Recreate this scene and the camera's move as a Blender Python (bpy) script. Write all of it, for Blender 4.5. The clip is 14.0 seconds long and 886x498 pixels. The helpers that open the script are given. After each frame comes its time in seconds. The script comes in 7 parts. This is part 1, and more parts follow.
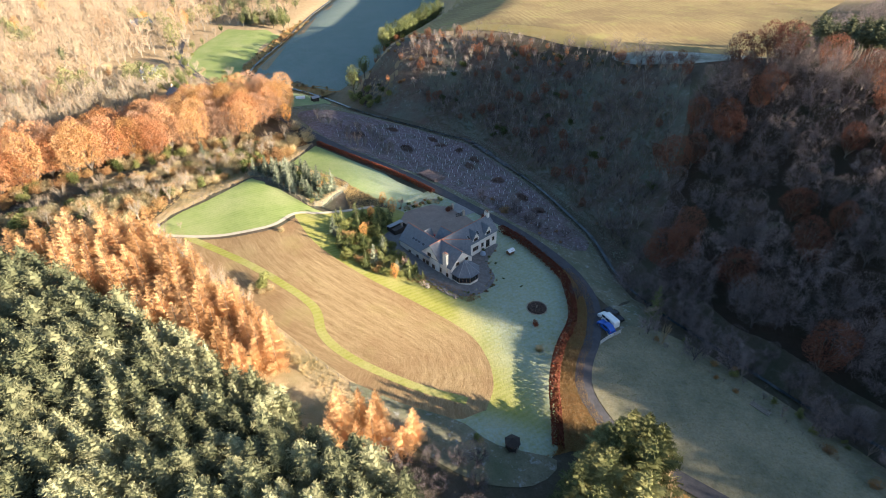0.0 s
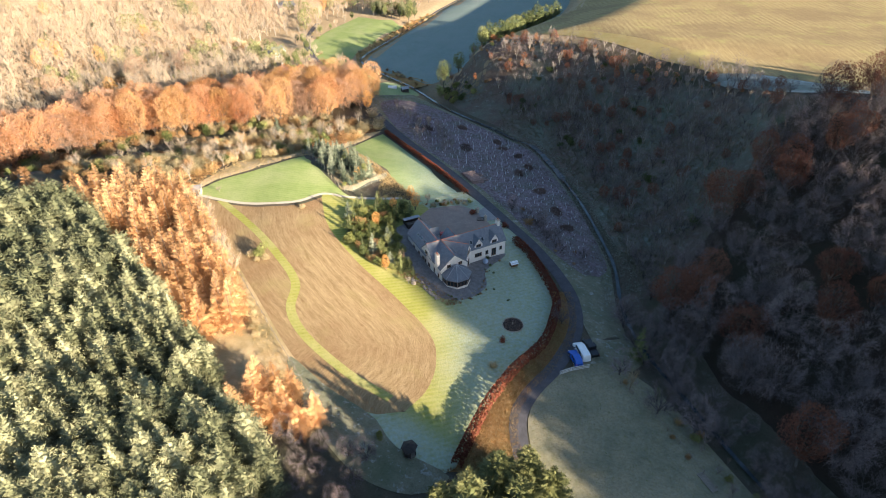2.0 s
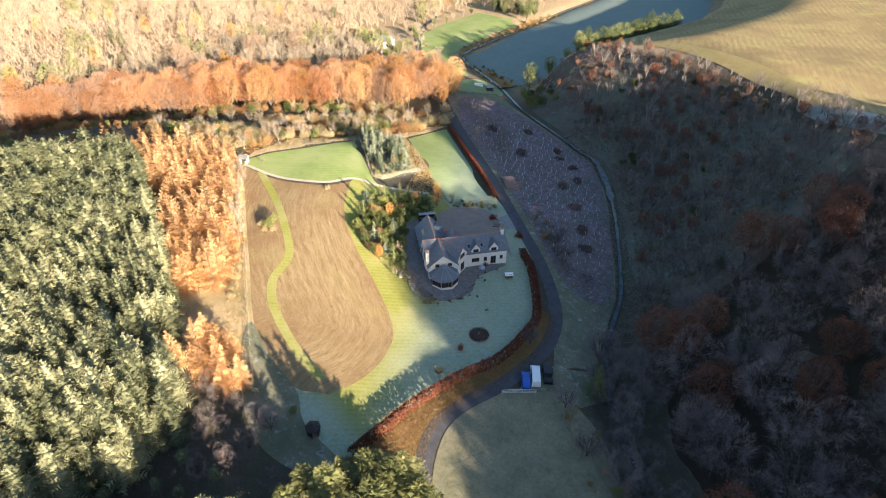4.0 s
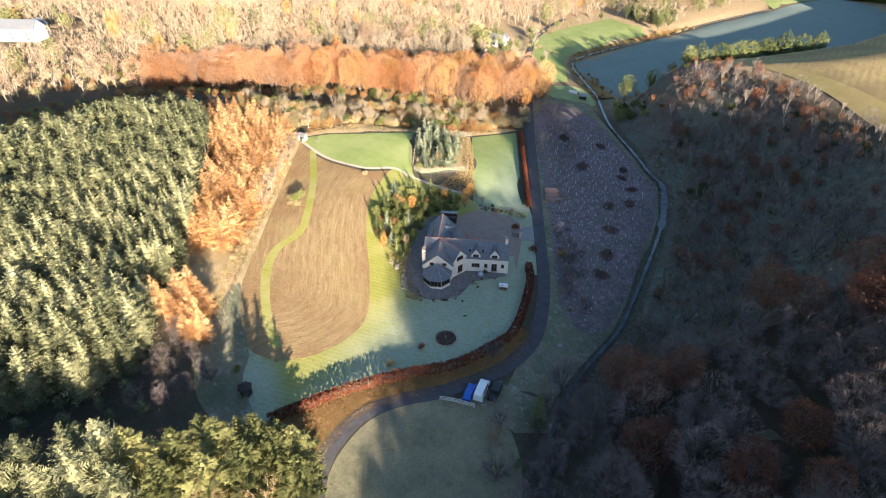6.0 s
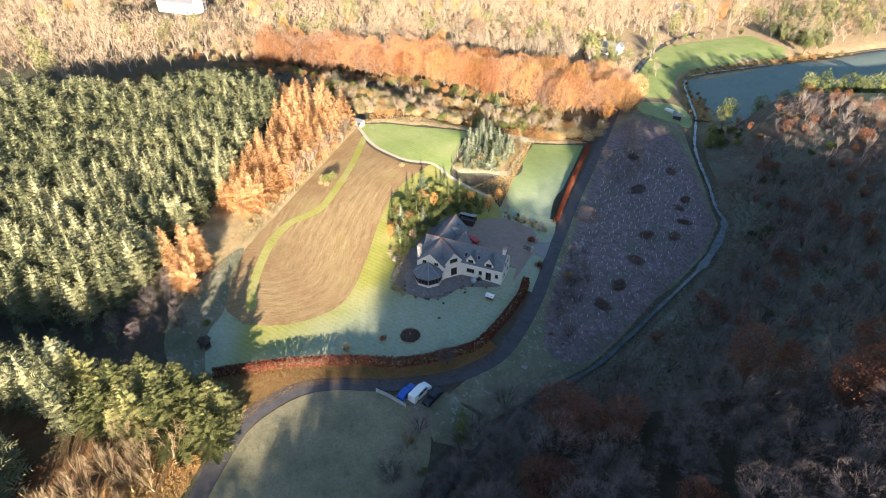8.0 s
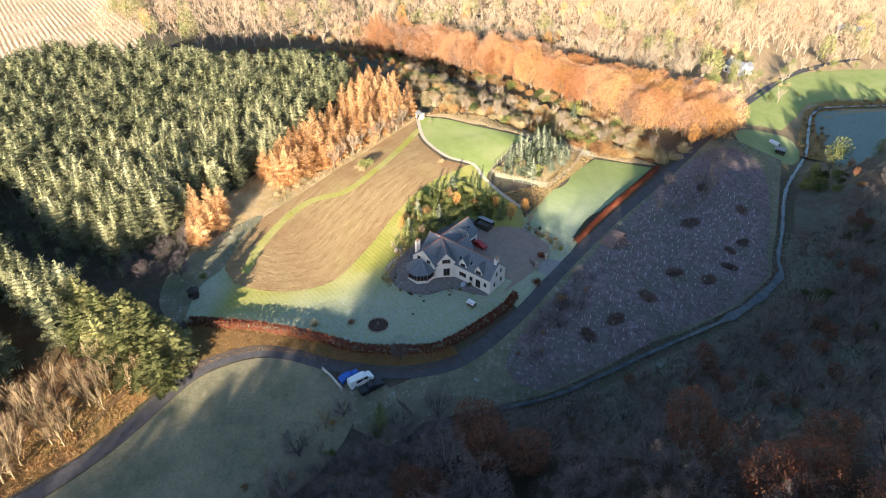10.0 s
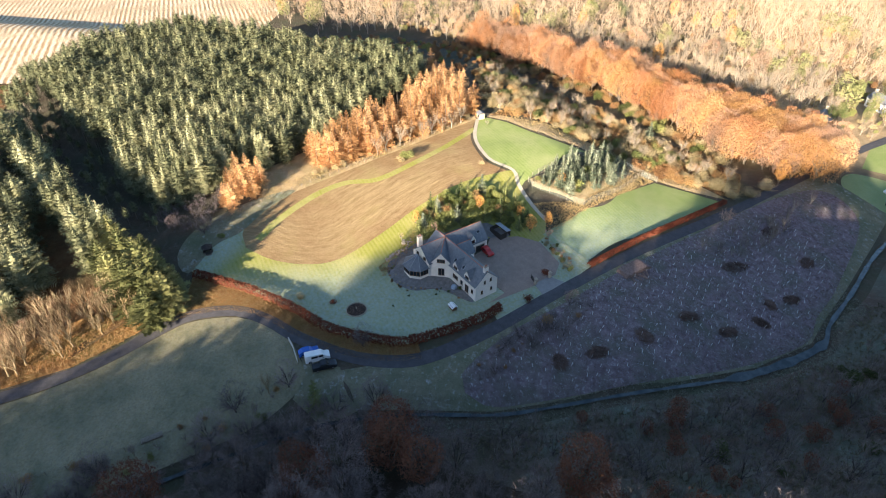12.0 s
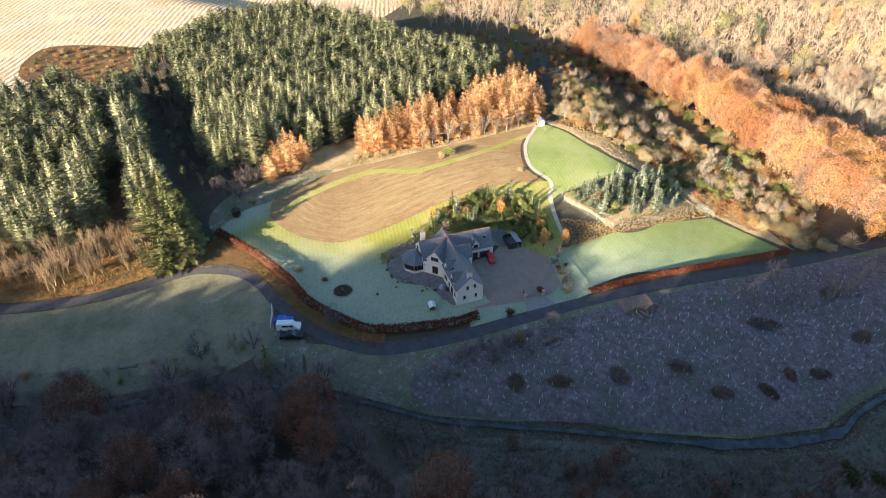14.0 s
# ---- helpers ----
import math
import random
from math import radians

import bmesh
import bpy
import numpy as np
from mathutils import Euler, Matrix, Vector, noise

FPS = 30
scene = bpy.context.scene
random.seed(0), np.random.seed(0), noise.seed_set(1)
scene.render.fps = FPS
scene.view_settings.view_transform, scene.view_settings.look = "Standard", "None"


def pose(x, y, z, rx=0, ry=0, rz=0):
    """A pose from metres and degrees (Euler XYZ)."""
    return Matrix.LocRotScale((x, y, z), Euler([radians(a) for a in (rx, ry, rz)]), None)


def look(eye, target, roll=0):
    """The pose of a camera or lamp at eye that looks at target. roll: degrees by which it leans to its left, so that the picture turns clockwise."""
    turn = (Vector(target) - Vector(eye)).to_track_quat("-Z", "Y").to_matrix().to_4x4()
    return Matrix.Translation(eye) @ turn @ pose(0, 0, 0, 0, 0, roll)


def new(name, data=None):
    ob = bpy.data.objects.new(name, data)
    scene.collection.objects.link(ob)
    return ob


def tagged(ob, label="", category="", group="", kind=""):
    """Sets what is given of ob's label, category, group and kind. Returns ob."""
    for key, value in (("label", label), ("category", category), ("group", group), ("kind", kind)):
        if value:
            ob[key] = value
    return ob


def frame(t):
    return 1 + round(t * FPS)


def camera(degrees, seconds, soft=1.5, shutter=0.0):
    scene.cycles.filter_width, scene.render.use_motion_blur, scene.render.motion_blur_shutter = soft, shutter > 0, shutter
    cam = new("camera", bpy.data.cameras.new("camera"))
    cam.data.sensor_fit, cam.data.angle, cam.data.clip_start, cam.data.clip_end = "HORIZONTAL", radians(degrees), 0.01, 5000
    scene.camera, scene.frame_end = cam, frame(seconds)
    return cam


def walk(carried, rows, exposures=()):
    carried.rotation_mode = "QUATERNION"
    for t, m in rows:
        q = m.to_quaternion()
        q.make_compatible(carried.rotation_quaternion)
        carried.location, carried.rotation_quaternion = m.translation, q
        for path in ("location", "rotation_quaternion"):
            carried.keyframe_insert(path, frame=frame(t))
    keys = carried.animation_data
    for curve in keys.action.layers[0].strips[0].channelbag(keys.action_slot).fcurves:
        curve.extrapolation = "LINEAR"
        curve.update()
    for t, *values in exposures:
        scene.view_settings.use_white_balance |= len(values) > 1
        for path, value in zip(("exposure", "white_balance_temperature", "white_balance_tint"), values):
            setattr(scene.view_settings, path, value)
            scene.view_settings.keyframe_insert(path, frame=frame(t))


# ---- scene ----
cam = camera(75.8, 14.0, 1.0)
METRES, EYE, TILT, LEAN, TURN = 225.0, 84.0, -35.0, 0.5, 0.0
ROWS = [
    (0.0, 0.0, 0.0, 0.0, 0.0, 0.0, -0.0),
    (0.5, 0.0358, 0.001, 0.0018, 3.28, -0.13, -2.31),
    (1.0, 0.0713, 0.0039, 0.0044, 6.69, -0.38, -4.75),
    (1.5, 0.1063, 0.0088, 0.0086, 10.07, -0.75, -7.16),
    (2.0, 0.141, 0.0158, 0.0143, 13.5, -1.3, -9.48),
    (2.5, 0.1735, 0.0243, 0.0211, 16.81, -1.97, -11.7),
    (3.0, 0.2062, 0.0351, 0.0297, 20.17, -2.81, -13.87),
    (5.5, 0.352, 0.1138, 0.0912, 38.98, -9.36, -24.19),
    (6.0, 0.3765, 0.1352, 0.1064, 43.18, -11.16, -25.96),
    (6.5, 0.3987, 0.1582, 0.1225, 47.48, -13.11, -27.65),
    (7.0, 0.4188, 0.182, 0.14, 51.85, -15.23, -29.19),
    (7.5, 0.4367, 0.2066, 0.1585, 56.33, -17.53, -30.62),
    (8.0, 0.4522, 0.2326, 0.1773, 60.77, -19.89, -31.75),
    (10.5, 0.4953, 0.3724, 0.2809, 85.47, -34.05, -35.13),
    (11.0, 0.4963, 0.4, 0.3008, 90.29, -36.85, -35.12),
    (11.5, 0.4948, 0.4297, 0.3219, 95.47, -39.88, -34.93),
    (12.0, 0.49, 0.4583, 0.3436, 100.59, -42.93, -34.57),
    (12.5, 0.4832, 0.4879, 0.3645, 105.63, -45.8, -33.9),
    (13.0, 0.4734, 0.5162, 0.3847, 110.42, -48.54, -33.09),
    (13.5, 0.4614, 0.5437, 0.4045, 115.15, -51.16, -32.08),
    (14.0, 0.4473, 0.5708, 0.4236, 119.95, -53.69, -30.87),
]
walk(cam, [(t, pose(0, 0, EYE, TILT, LEAN, TURN) @ pose(METRES * x, METRES * y, METRES * z, 90 + pitch, roll, yaw)) for t, x, y, z, yaw, pitch, roll in ROWS], [(0.0, 2.3), (14.0, 2.3)])

# ---- light ----
AZ, EL = radians(111.0), radians(13.0)
TO_SUN = Vector((math.sin(AZ) * math.cos(EL), math.cos(AZ) * math.cos(EL), math.sin(EL)))
world = bpy.data.worlds.new("sky")
scene.world = world
world.use_nodes = True
sky = world.node_tree.nodes.new("ShaderNodeTexSky")
sky.sky_type, sky.sun_disc, sky.sun_elevation, sky.sun_rotation = "NISHITA", False, EL, AZ
sky.ozone_density, sky.dust_density = 2.6, 0.6
background = world.node_tree.nodes["Background"]
background.inputs["Strength"].default_value = 0.065
world.node_tree.links.new(sky.outputs["Color"], background.inputs["Color"])
sun = new("sun", bpy.data.lights.new("sun", "SUN"))
sun.data.energy, sun.data.angle, sun.data.color = 5.0, radians(0.55), (1.0, 0.86, 0.68)
sun.matrix_world = look((0, 0, 0), -TO_SUN)


# ---- materials ----
class Nodes:
    """A small builder of node materials."""

    def __init__(self, name, rough=0.9, spec=0.2, metal=0.0):
        self.mat = bpy.data.materials.new(name)
        self.mat.use_nodes = True
        self.tree = self.mat.node_tree
        self.bsdf = self.tree.nodes["Principled BSDF"]
        self.bsdf.inputs["Roughness"].default_value = rough
        self.bsdf.inputs["Specular IOR Level"].default_value = spec
        self.bsdf.inputs["Metallic"].default_value = metal
        self.geo = self.tree.nodes.new("ShaderNodeNewGeometry")

    def link(self, a, b):
        self.tree.links.new(a, b)

    def value(self, sock, val):
        if hasattr(val, "is_linked"):
            self.link(val, sock)
        elif isinstance(val, tuple):
            sock.default_value = (*val, 1.0)
        else:
            sock.default_value = val

    def noise(self, scale, detail=4.0, rough=0.6, stretch=None, turn=0.0):
        n = self.tree.nodes.new("ShaderNodeTexNoise")
        n.inputs["Scale"].default_value, n.inputs["Detail"].default_value, n.inputs["Roughness"].default_value = scale, detail, rough
        pos = self.geo.outputs["Position"]
        if stretch:
            mp = self.tree.nodes.new("ShaderNodeMapping")
            mp.inputs["Scale"].default_value = stretch
            mp.inputs["Rotation"].default_value = (0, 0, turn)
            self.link(pos, mp.inputs["Vector"])
            pos = mp.outputs["Vector"]
        self.link(pos, n.inputs["Vector"])
        return n.outputs["Fac"]

    def ramp(self, fac, lo, hi):
        r = self.tree.nodes.new("ShaderNodeMapRange")
        r.inputs["From Min"].default_value, r.inputs["From Max"].default_value = lo, hi
        self.link(fac, r.inputs["Value"])
        return r.outputs["Result"]

    def mix(self, fac, a, b, mode="MIX"):
        m = self.tree.nodes.new("ShaderNodeMix")
        m.data_type, m.blend_type = "RGBA", mode
        self.value(m.inputs["Factor"], fac)
        self.value(m.inputs["A"], a)
        self.value(m.inputs["B"], b)
        return m.outputs["Result"]

    def math(self, op, a, b=0.5):
        m = self.tree.nodes.new("ShaderNodeMath")
        m.operation = op
        self.value(m.inputs[0], a)
        self.value(m.inputs[1], b)
        return m.outputs["Value"]

    def attr(self, name):
        a = self.tree.nodes.new("ShaderNodeAttribute")
        a.attribute_name = name
        return a.outputs["Fac"]

    def island(self):
        return self.geo.outputs["Random Per Island"]

    def per_object(self):
        return self.tree.nodes.new("ShaderNodeObjectInfo").outputs["Random"]

    def bump(self, fac, strength, distance):
        b = self.tree.nodes.new("ShaderNodeBump")
        b.inputs["Strength"].default_value, b.inputs["Distance"].default_value = strength, distance
        self.link(fac, b.inputs["Height"])
        self.link(b.outputs["Normal"], self.bsdf.inputs["Normal"])

    def done(self, colour):
        self.value(self.bsdf.inputs["Base Color"], colour)
        return self.mat


def plain(name, colour, rough=0.7, spec=0.3, metal=0.0, scale=3.0, vary=0.25):
    n = Nodes(name, rough, spec, metal)
    dark = tuple(c * (1 - vary) for c in colour)
    lite = tuple(min(1.0, c * (1 + vary)) for c in colour)
    c = n.mix(n.ramp(n.noise(scale, 5), 0.3, 0.7), dark, lite)
    c = n.mix(n.ramp(n.noise(scale * 9, 2), 0.35, 0.75), c, dark)
    return n.done(c)


def leaves(name, a, b, c, thin=0.35):
    """Foliage: three tones by clump, by tree and over the wood, with some light through the leaf."""
    n = Nodes(name, 0.75, 0.15)
    col = n.mix(n.island(), a, b)
    wide = n.math("ADD", n.noise(0.11, 2), n.math("MULTIPLY_ADD", n.per_object(), 0.5))
    wide.node.inputs[1].links[0].from_node.inputs[2].default_value = -0.25
    col = n.mix(n.ramp(wide, 0.36, 0.64), col, n.mix(n.island(), b, c))
    tone = n.math("MULTIPLY_ADD", n.per_object(), 0.55)
    tone.node.inputs[2].default_value = 0.7
    col = n.mix(1.0, col, tone, "MULTIPLY")
    n.done(col)
    t = n.tree.nodes.new("ShaderNodeBsdfTranslucent")
    m = n.tree.nodes.new("ShaderNodeMixShader")
    m.inputs["Fac"].default_value = thin
    n.link(col, t.inputs["Color"])
    n.link(n.bsdf.outputs["BSDF"], m.inputs[1])
    n.link(t.outputs["BSDF"], m.inputs[2])
    n.link(m.outputs["Shader"], n.tree.nodes["Material Output"].inputs["Surface"])
    return n.mat


def turf(name, a, b, straw, frost=0.0, stripe=0.0, turn=0.0):
    """Grass of two greens with straw patches; frost: how white the rime in it lies; stripe: mower's bands."""
    n = Nodes(name, 0.95, 0.1)
    col = n.mix(n.ramp(n.noise(0.35, 5), 0.35, 0.65), a, b)
    col = n.mix(n.ramp(n.noise(0.09, 4), 0.45, 0.72), col, straw)
    fine = n.noise(2.6, 6, 0.75)
    col = n.mix(n.ramp(fine, 0.45, 0.9), col, tuple(x * 0.45 for x in a))
    if stripe:
        w = n.tree.nodes.new("ShaderNodeTexWave")
        w.inputs["Scale"].default_value, w.inputs["Distortion"].default_value, w.inputs["Detail Scale"].default_value = 0.30, 2.0, 0.3
        mp = n.tree.nodes.new("ShaderNodeMapping")
        mp.inputs["Rotation"].default_value = (0, 0, turn)
        n.link(n.geo.outputs["Position"], mp.inputs["Vector"])
        n.link(mp.outputs["Vector"], w.inputs["Vector"])
        col = n.mix(n.math("MULTIPLY", w.outputs["Fac"], stripe), col, straw)
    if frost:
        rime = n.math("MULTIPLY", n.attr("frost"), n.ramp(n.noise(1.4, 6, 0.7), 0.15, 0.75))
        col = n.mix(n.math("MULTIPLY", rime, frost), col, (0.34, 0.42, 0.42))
    n.bump(fine, 0.7, 0.15)
    return n.done(col)


def soil_rows(name, a, b, red, green, period, swath=0.35):
    """Stubble in drilled rows that follow the field's edge (attributes rows and along, in metres)."""
    n = Nodes(name, 0.95, 0.05)
    at = n.tree.nodes.new("ShaderNodeCombineXYZ")

    def streak(across, lengthways, detail):
        tex = n.tree.nodes.new("ShaderNodeTexNoise")
        tex.inputs["Scale"].default_value, tex.inputs["Detail"].default_value, tex.inputs["Roughness"].default_value = 1.0, detail, 0.7
        mp = n.tree.nodes.new("ShaderNodeMapping")
        mp.inputs["Scale"].default_value = (across, lengthways, 1.0)
        n.link(at.outputs["Vector"], mp.inputs["Vector"])
        n.link(mp.outputs["Vector"], tex.inputs["Vector"])
        return tex.outputs["Fac"]

    wob = n.math("MULTIPLY", n.noise(0.18, 3), 1.6)
    rows = n.math("ADD", n.attr("rows"), wob)
    n.link(rows, at.inputs["X"])
    n.link(n.attr("along"), at.inputs["Y"])
    wide, fine = streak(1.5 / period, 0.14 / period, 4), streak(4.5 / period, 0.9 / period, 5)
    band = n.math("MULTIPLY", n.math("SINE", n.math("MULTIPLY", rows, 6.283 / (period * 2.4))), n.math("MULTIPLY", n.ramp(n.noise(0.07, 2), 0.35, 0.7), swath * 0.2))
    fac = n.math("ADD", n.math("ADD", n.math("MULTIPLY", wide, 0.65), n.math("MULTIPLY", fine, 0.45)), band)
    col = n.mix(n.ramp(fac, 0.36, 0.74), a, b)
    col = n.mix(n.math("MULTIPLY", n.ramp(n.noise(0.05, 4), 0.44, 0.62), 0.75), col, n.mix(n.ramp(fine, 0.35, 0.65), tuple(x * 0.6 for x in red), red))
    col = n.mix(n.math("MULTIPLY", n.ramp(n.noise(0.11, 4), 0.54, 0.74), 0.55), col, green)
    col = n.mix(n.ramp(streak(5.0, 2.2, 3), 0.60, 0.78), col, tuple(x * 0.3 for x in a))
    n.bump(n.math("ADD", fac, n.noise(2.2, 6, 0.8)), 0.8, 0.16)
    return n.done(col)


def floor_of(name, tones, scale=0.4, dry=None):
    n = Nodes(name, 0.95, 0.08)
    col = n.mix(n.ramp(n.noise(scale, 6, 0.7), 0.35, 0.65), tones[0], tones[1])
    col = n.mix(n.ramp(n.noise(scale * 0.22, 4), 0.42, 0.68), col, tones[2])
    fine = n.noise(scale * 7, 5, 0.8)
    col = n.mix(n.ramp(fine, 0.5, 0.9), col, tuple(x * 0.35 for x in tones[0]))
    if len(tones) > 3:
        col = n.mix(n.ramp(n.noise(scale * 1.7, 6, 0.75), 0.55, 0.75), col, tones[3])
    if dry:
        col = n.mix(n.attr("dry"), col, n.mix(n.ramp(n.noise(scale * 1.3, 6, 0.75), 0.35, 0.65), dry[0], dry[1]))
    n.bump(fine, 0.9, 0.3)
    return n.done(col)


M_GROUND = floor_of("rough_ground", [(0.085, 0.068, 0.05), (0.12, 0.095, 0.07), (0.075, 0.08, 0.05), (0.15, 0.145, 0.125)], 0.4, ((0.30, 0.21, 0.12), (0.44, 0.33, 0.20)))
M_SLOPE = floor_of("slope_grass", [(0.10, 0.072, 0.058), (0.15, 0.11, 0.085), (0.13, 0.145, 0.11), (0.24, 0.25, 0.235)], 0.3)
# litter with the shade under the eastern trees put into its colour
M_SHADEFLOOR = floor_of("shade_dark_litter", [(0.045, 0.032, 0.024), (0.06, 0.042, 0.03), (0.035, 0.034, 0.022)])
M_LITTER = floor_of("leaf_litter", [(0.14, 0.065, 0.03), (0.20, 0.12, 0.06), (0.09, 0.075, 0.04)])
M_FELLED = floor_of("felled_ground", [(0.14, 0.10, 0.105), (0.29, 0.225, 0.24), (0.15, 0.14, 0.115), (0.52, 0.51, 0.54)], 0.75)
M_ROUGH = floor_of("frosted_rough", [(0.17, 0.16, 0.105), (0.27, 0.245, 0.17), (0.135, 0.15, 0.09), (0.44, 0.45, 0.45)], 0.45)
M_RIME = floor_of("rimy_grass", [(0.26, 0.28, 0.24), (0.40, 0.42, 0.39), (0.22, 0.23, 0.18), (0.58, 0.60, 0.60)], 0.5)
M_BANK = floor_of("bracken_bank", [(0.30, 0.15, 0.055), (0.42, 0.25, 0.11), (0.20, 0.16, 0.06)], 0.6)
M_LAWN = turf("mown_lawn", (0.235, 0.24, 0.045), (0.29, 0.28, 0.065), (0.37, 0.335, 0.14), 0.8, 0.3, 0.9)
M_GREEN = turf("short_turf", (0.21, 0.27, 0.08), (0.26, 0.31, 0.105), (0.32, 0.34, 0.15), 0.8, 0.3, 0.9)
M_PADDOCK = turf("paddock_grass", (0.15, 0.13, 0.065), (0.23, 0.19, 0.10), (0.30, 0.24, 0.135), 0.2)
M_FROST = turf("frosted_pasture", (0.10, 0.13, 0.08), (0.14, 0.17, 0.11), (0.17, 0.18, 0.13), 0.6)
M_HILLFIELD = turf("hill_pasture", (0.36, 0.25, 0.105), (0.42, 0.32, 0.15), (0.31, 0.26, 0.10), 0.8, 0.4, 0.5)
M_PLOUGH = soil_rows("stubble_rows", (0.17, 0.107, 0.053), (0.385, 0.28, 0.15), (0.27, 0.162, 0.085), (0.28, 0.225, 0.095), 0.9, 0.2)
M_STUBBLE = soil_rows("pale_stubble", (0.36, 0.23, 0.13), (0.72, 0.60, 0.43), (0.56, 0.40, 0.25), (0.58, 0.47, 0.32), 1.05, 3.2)
M_HILLROWS = soil_rows("hilltop_rows", (0.24, 0.17, 0.08), (0.40, 0.31, 0.155), (0.29, 0.205, 0.11), (0.37, 0.34, 0.12), 1.0, 0.5)
M_ROAD = plain("tarmac", (0.084, 0.080, 0.086), 0.85, 0.2, scale=0.8, vary=0.3)
M_GRAVEL = plain("red_gravel", (0.30, 0.225, 0.185), 0.95, 0.1, scale=0.6, vary=0.2)
M_PATH = plain("pale_path", (0.48, 0.42, 0.33), 0.95, 0.1, scale=0.9, vary=0.2)
M_PATIO = plain("patio_stone", (0.21, 0.19, 0.18), 0.9, 0.1, scale=1.2, vary=0.35)
M_EARTH = plain("bare_earth", (0.07, 0.05, 0.04), 0.95, 0.1, scale=1.5, vary=0.4)
M_BARK = plain("bark", (0.17, 0.145, 0.12), 0.95, 0.1, scale=2.0, vary=0.35)
M_TANBARK = plain("tan_bark", (0.36, 0.28, 0.17), 0.9, 0.1, scale=2.0, vary=0.3)
M_PALEBARK = plain("pale_bark", (0.31, 0.27, 0.22), 0.9, 0.1, scale=2.0, vary=0.3)
M_SPRUCE = leaves("spruce_needles", (0.08, 0.09, 0.048), (0.205, 0.208, 0.11), (0.31, 0.295, 0.17), 0.1)
M_OLDSPRUCE = leaves("old_spruce_needles", (0.065, 0.077, 0.028), (0.175, 0.175, 0.068), (0.255, 0.235, 0.10), 0.1)
M_BLUESPRUCE = leaves("blue_spruce_needles", (0.075, 0.10, 0.06), (0.16, 0.185, 0.125), (0.24, 0.245, 0.17), 0.1)
M_LARCH = leaves("larch_needles", (0.53, 0.265, 0.105), (0.67, 0.395, 0.185), (0.60, 0.40, 0.21), 0.3)
M_BEECH = leaves("beech_leaves", (0.37, 0.155, 0.07), (0.48, 0.24, 0.105), (0.43, 0.265, 0.165))
M_RUSTBEECH = leaves("rusty_beech_leaves", (0.31, 0.115, 0.055), (0.44, 0.19, 0.08), (0.40, 0.21, 0.12))
M_YELLOWBEECH = leaves("yellow_beech_leaves", (0.43, 0.215, 0.075), (0.52, 0.30, 0.125), (0.46, 0.285, 0.165))
M_PINKBEECH = leaves("faded_beech_leaves", (0.34, 0.19, 0.12), (0.46, 0.31, 0.22), (0.42, 0.22, 0.12))
M_COPPER = leaves("copper_leaves", (0.13, 0.052, 0.036), (0.195, 0.083, 0.054), (0.16, 0.074, 0.045))
M_GOLD = leaves("golden_leaves", (0.52, 0.24, 0.06), (0.62, 0.34, 0.11), (0.55, 0.27, 0.09))
M_TWIG = leaves("bare_twigs", (0.30, 0.225, 0.15), (0.44, 0.34, 0.235), (0.39, 0.275, 0.18), 0.12)
M_WARMTWIG = leaves("warm_twigs", (0.34, 0.205, 0.12), (0.45, 0.29, 0.165), (0.40, 0.22, 0.12), 0.12)
M_OLIVE = leaves("olive_leaves", (0.24, 0.25, 0.10), (0.37, 0.36, 0.16), (0.42, 0.37, 0.19), 0.3)
M_DARKTWIG = leaves("grey_twigs", (0.14, 0.11, 0.108), (0.235, 0.195, 0.192), (0.175, 0.12, 0.112), 0.1)
M_DARKBARK = plain("dark_bark", (0.095, 0.08, 0.072), 0.95, 0.1, scale=2.0, vary=0.35)
M_BROWNTWIG = leaves("brown_twigs", (0.25, 0.165, 0.10), (0.40, 0.28, 0.17), (0.30, 0.18, 0.11), 0.1)
M_BUSH = leaves("evergreen_leaves", (0.065, 0.085, 0.026), (0.135, 0.155, 0.05), (0.24, 0.23, 0.08), 0.2)
M_YELLOWBUSH = leaves("straw_leaves", (0.34, 0.27, 0.14), (0.46, 0.38, 0.22), (0.41, 0.31, 0.17), 0.3)
M_HEDGE = leaves("beech_hedge_leaves", (0.14, 0.04, 0.025), (0.235, 0.075, 0.04), (0.19, 0.055, 0.032), 0.25)
M_BRACKEN = leaves("bracken_fronds", (0.28, 0.14, 0.065), (0.38, 0.22, 0.10), (0.26, 0.18, 0.075), 0.25)
M_BRASH = leaves("dead_brash", (0.10, 0.065, 0.055), (0.18, 0.12, 0.10), (0.13, 0.085, 0.07), 0.05)
M_HARL = plain("cream_harling", (0.74, 0.67, 0.60), 0.9, 0.15, scale=1.5, vary=0.1)
M_STONE = plain("sandstone", (0.46, 0.38, 0.30), 0.9, 0.15, scale=2.5, vary=0.3)
M_SLATE = plain("slate", (0.16, 0.168, 0.187), 0.55, 0.4, scale=1.6, vary=0.3)
M_RIDGE = plain("terracotta_ridge", (0.42, 0.17, 0.11), 0.8, 0.2, scale=3.0, vary=0.25)
M_OAK = plain("brown_timber", (0.16, 0.085, 0.045), 0.7, 0.3, scale=4.0, vary=0.3)
M_DARKWOOD = plain("dark_timber", (0.055, 0.045, 0.04), 0.8, 0.2, scale=3.0, vary=0.3)
M_WOOD = plain("weathered_timber", (0.24, 0.20, 0.16), 0.85, 0.2, scale=3.0, vary=0.3)
M_LOG = plain("cut_log", (0.27, 0.19, 0.165), 0.9, 0.1, scale=2.0, vary=0.4)
M_GLASS = plain("window_glass", (0.02, 0.025, 0.03), 0.06, 0.6, scale=0.5, vary=0.1)
M_LEAD = plain("grey_lead", (0.30, 0.31, 0.33), 0.6, 0.4, scale=2.0, vary=0.2)
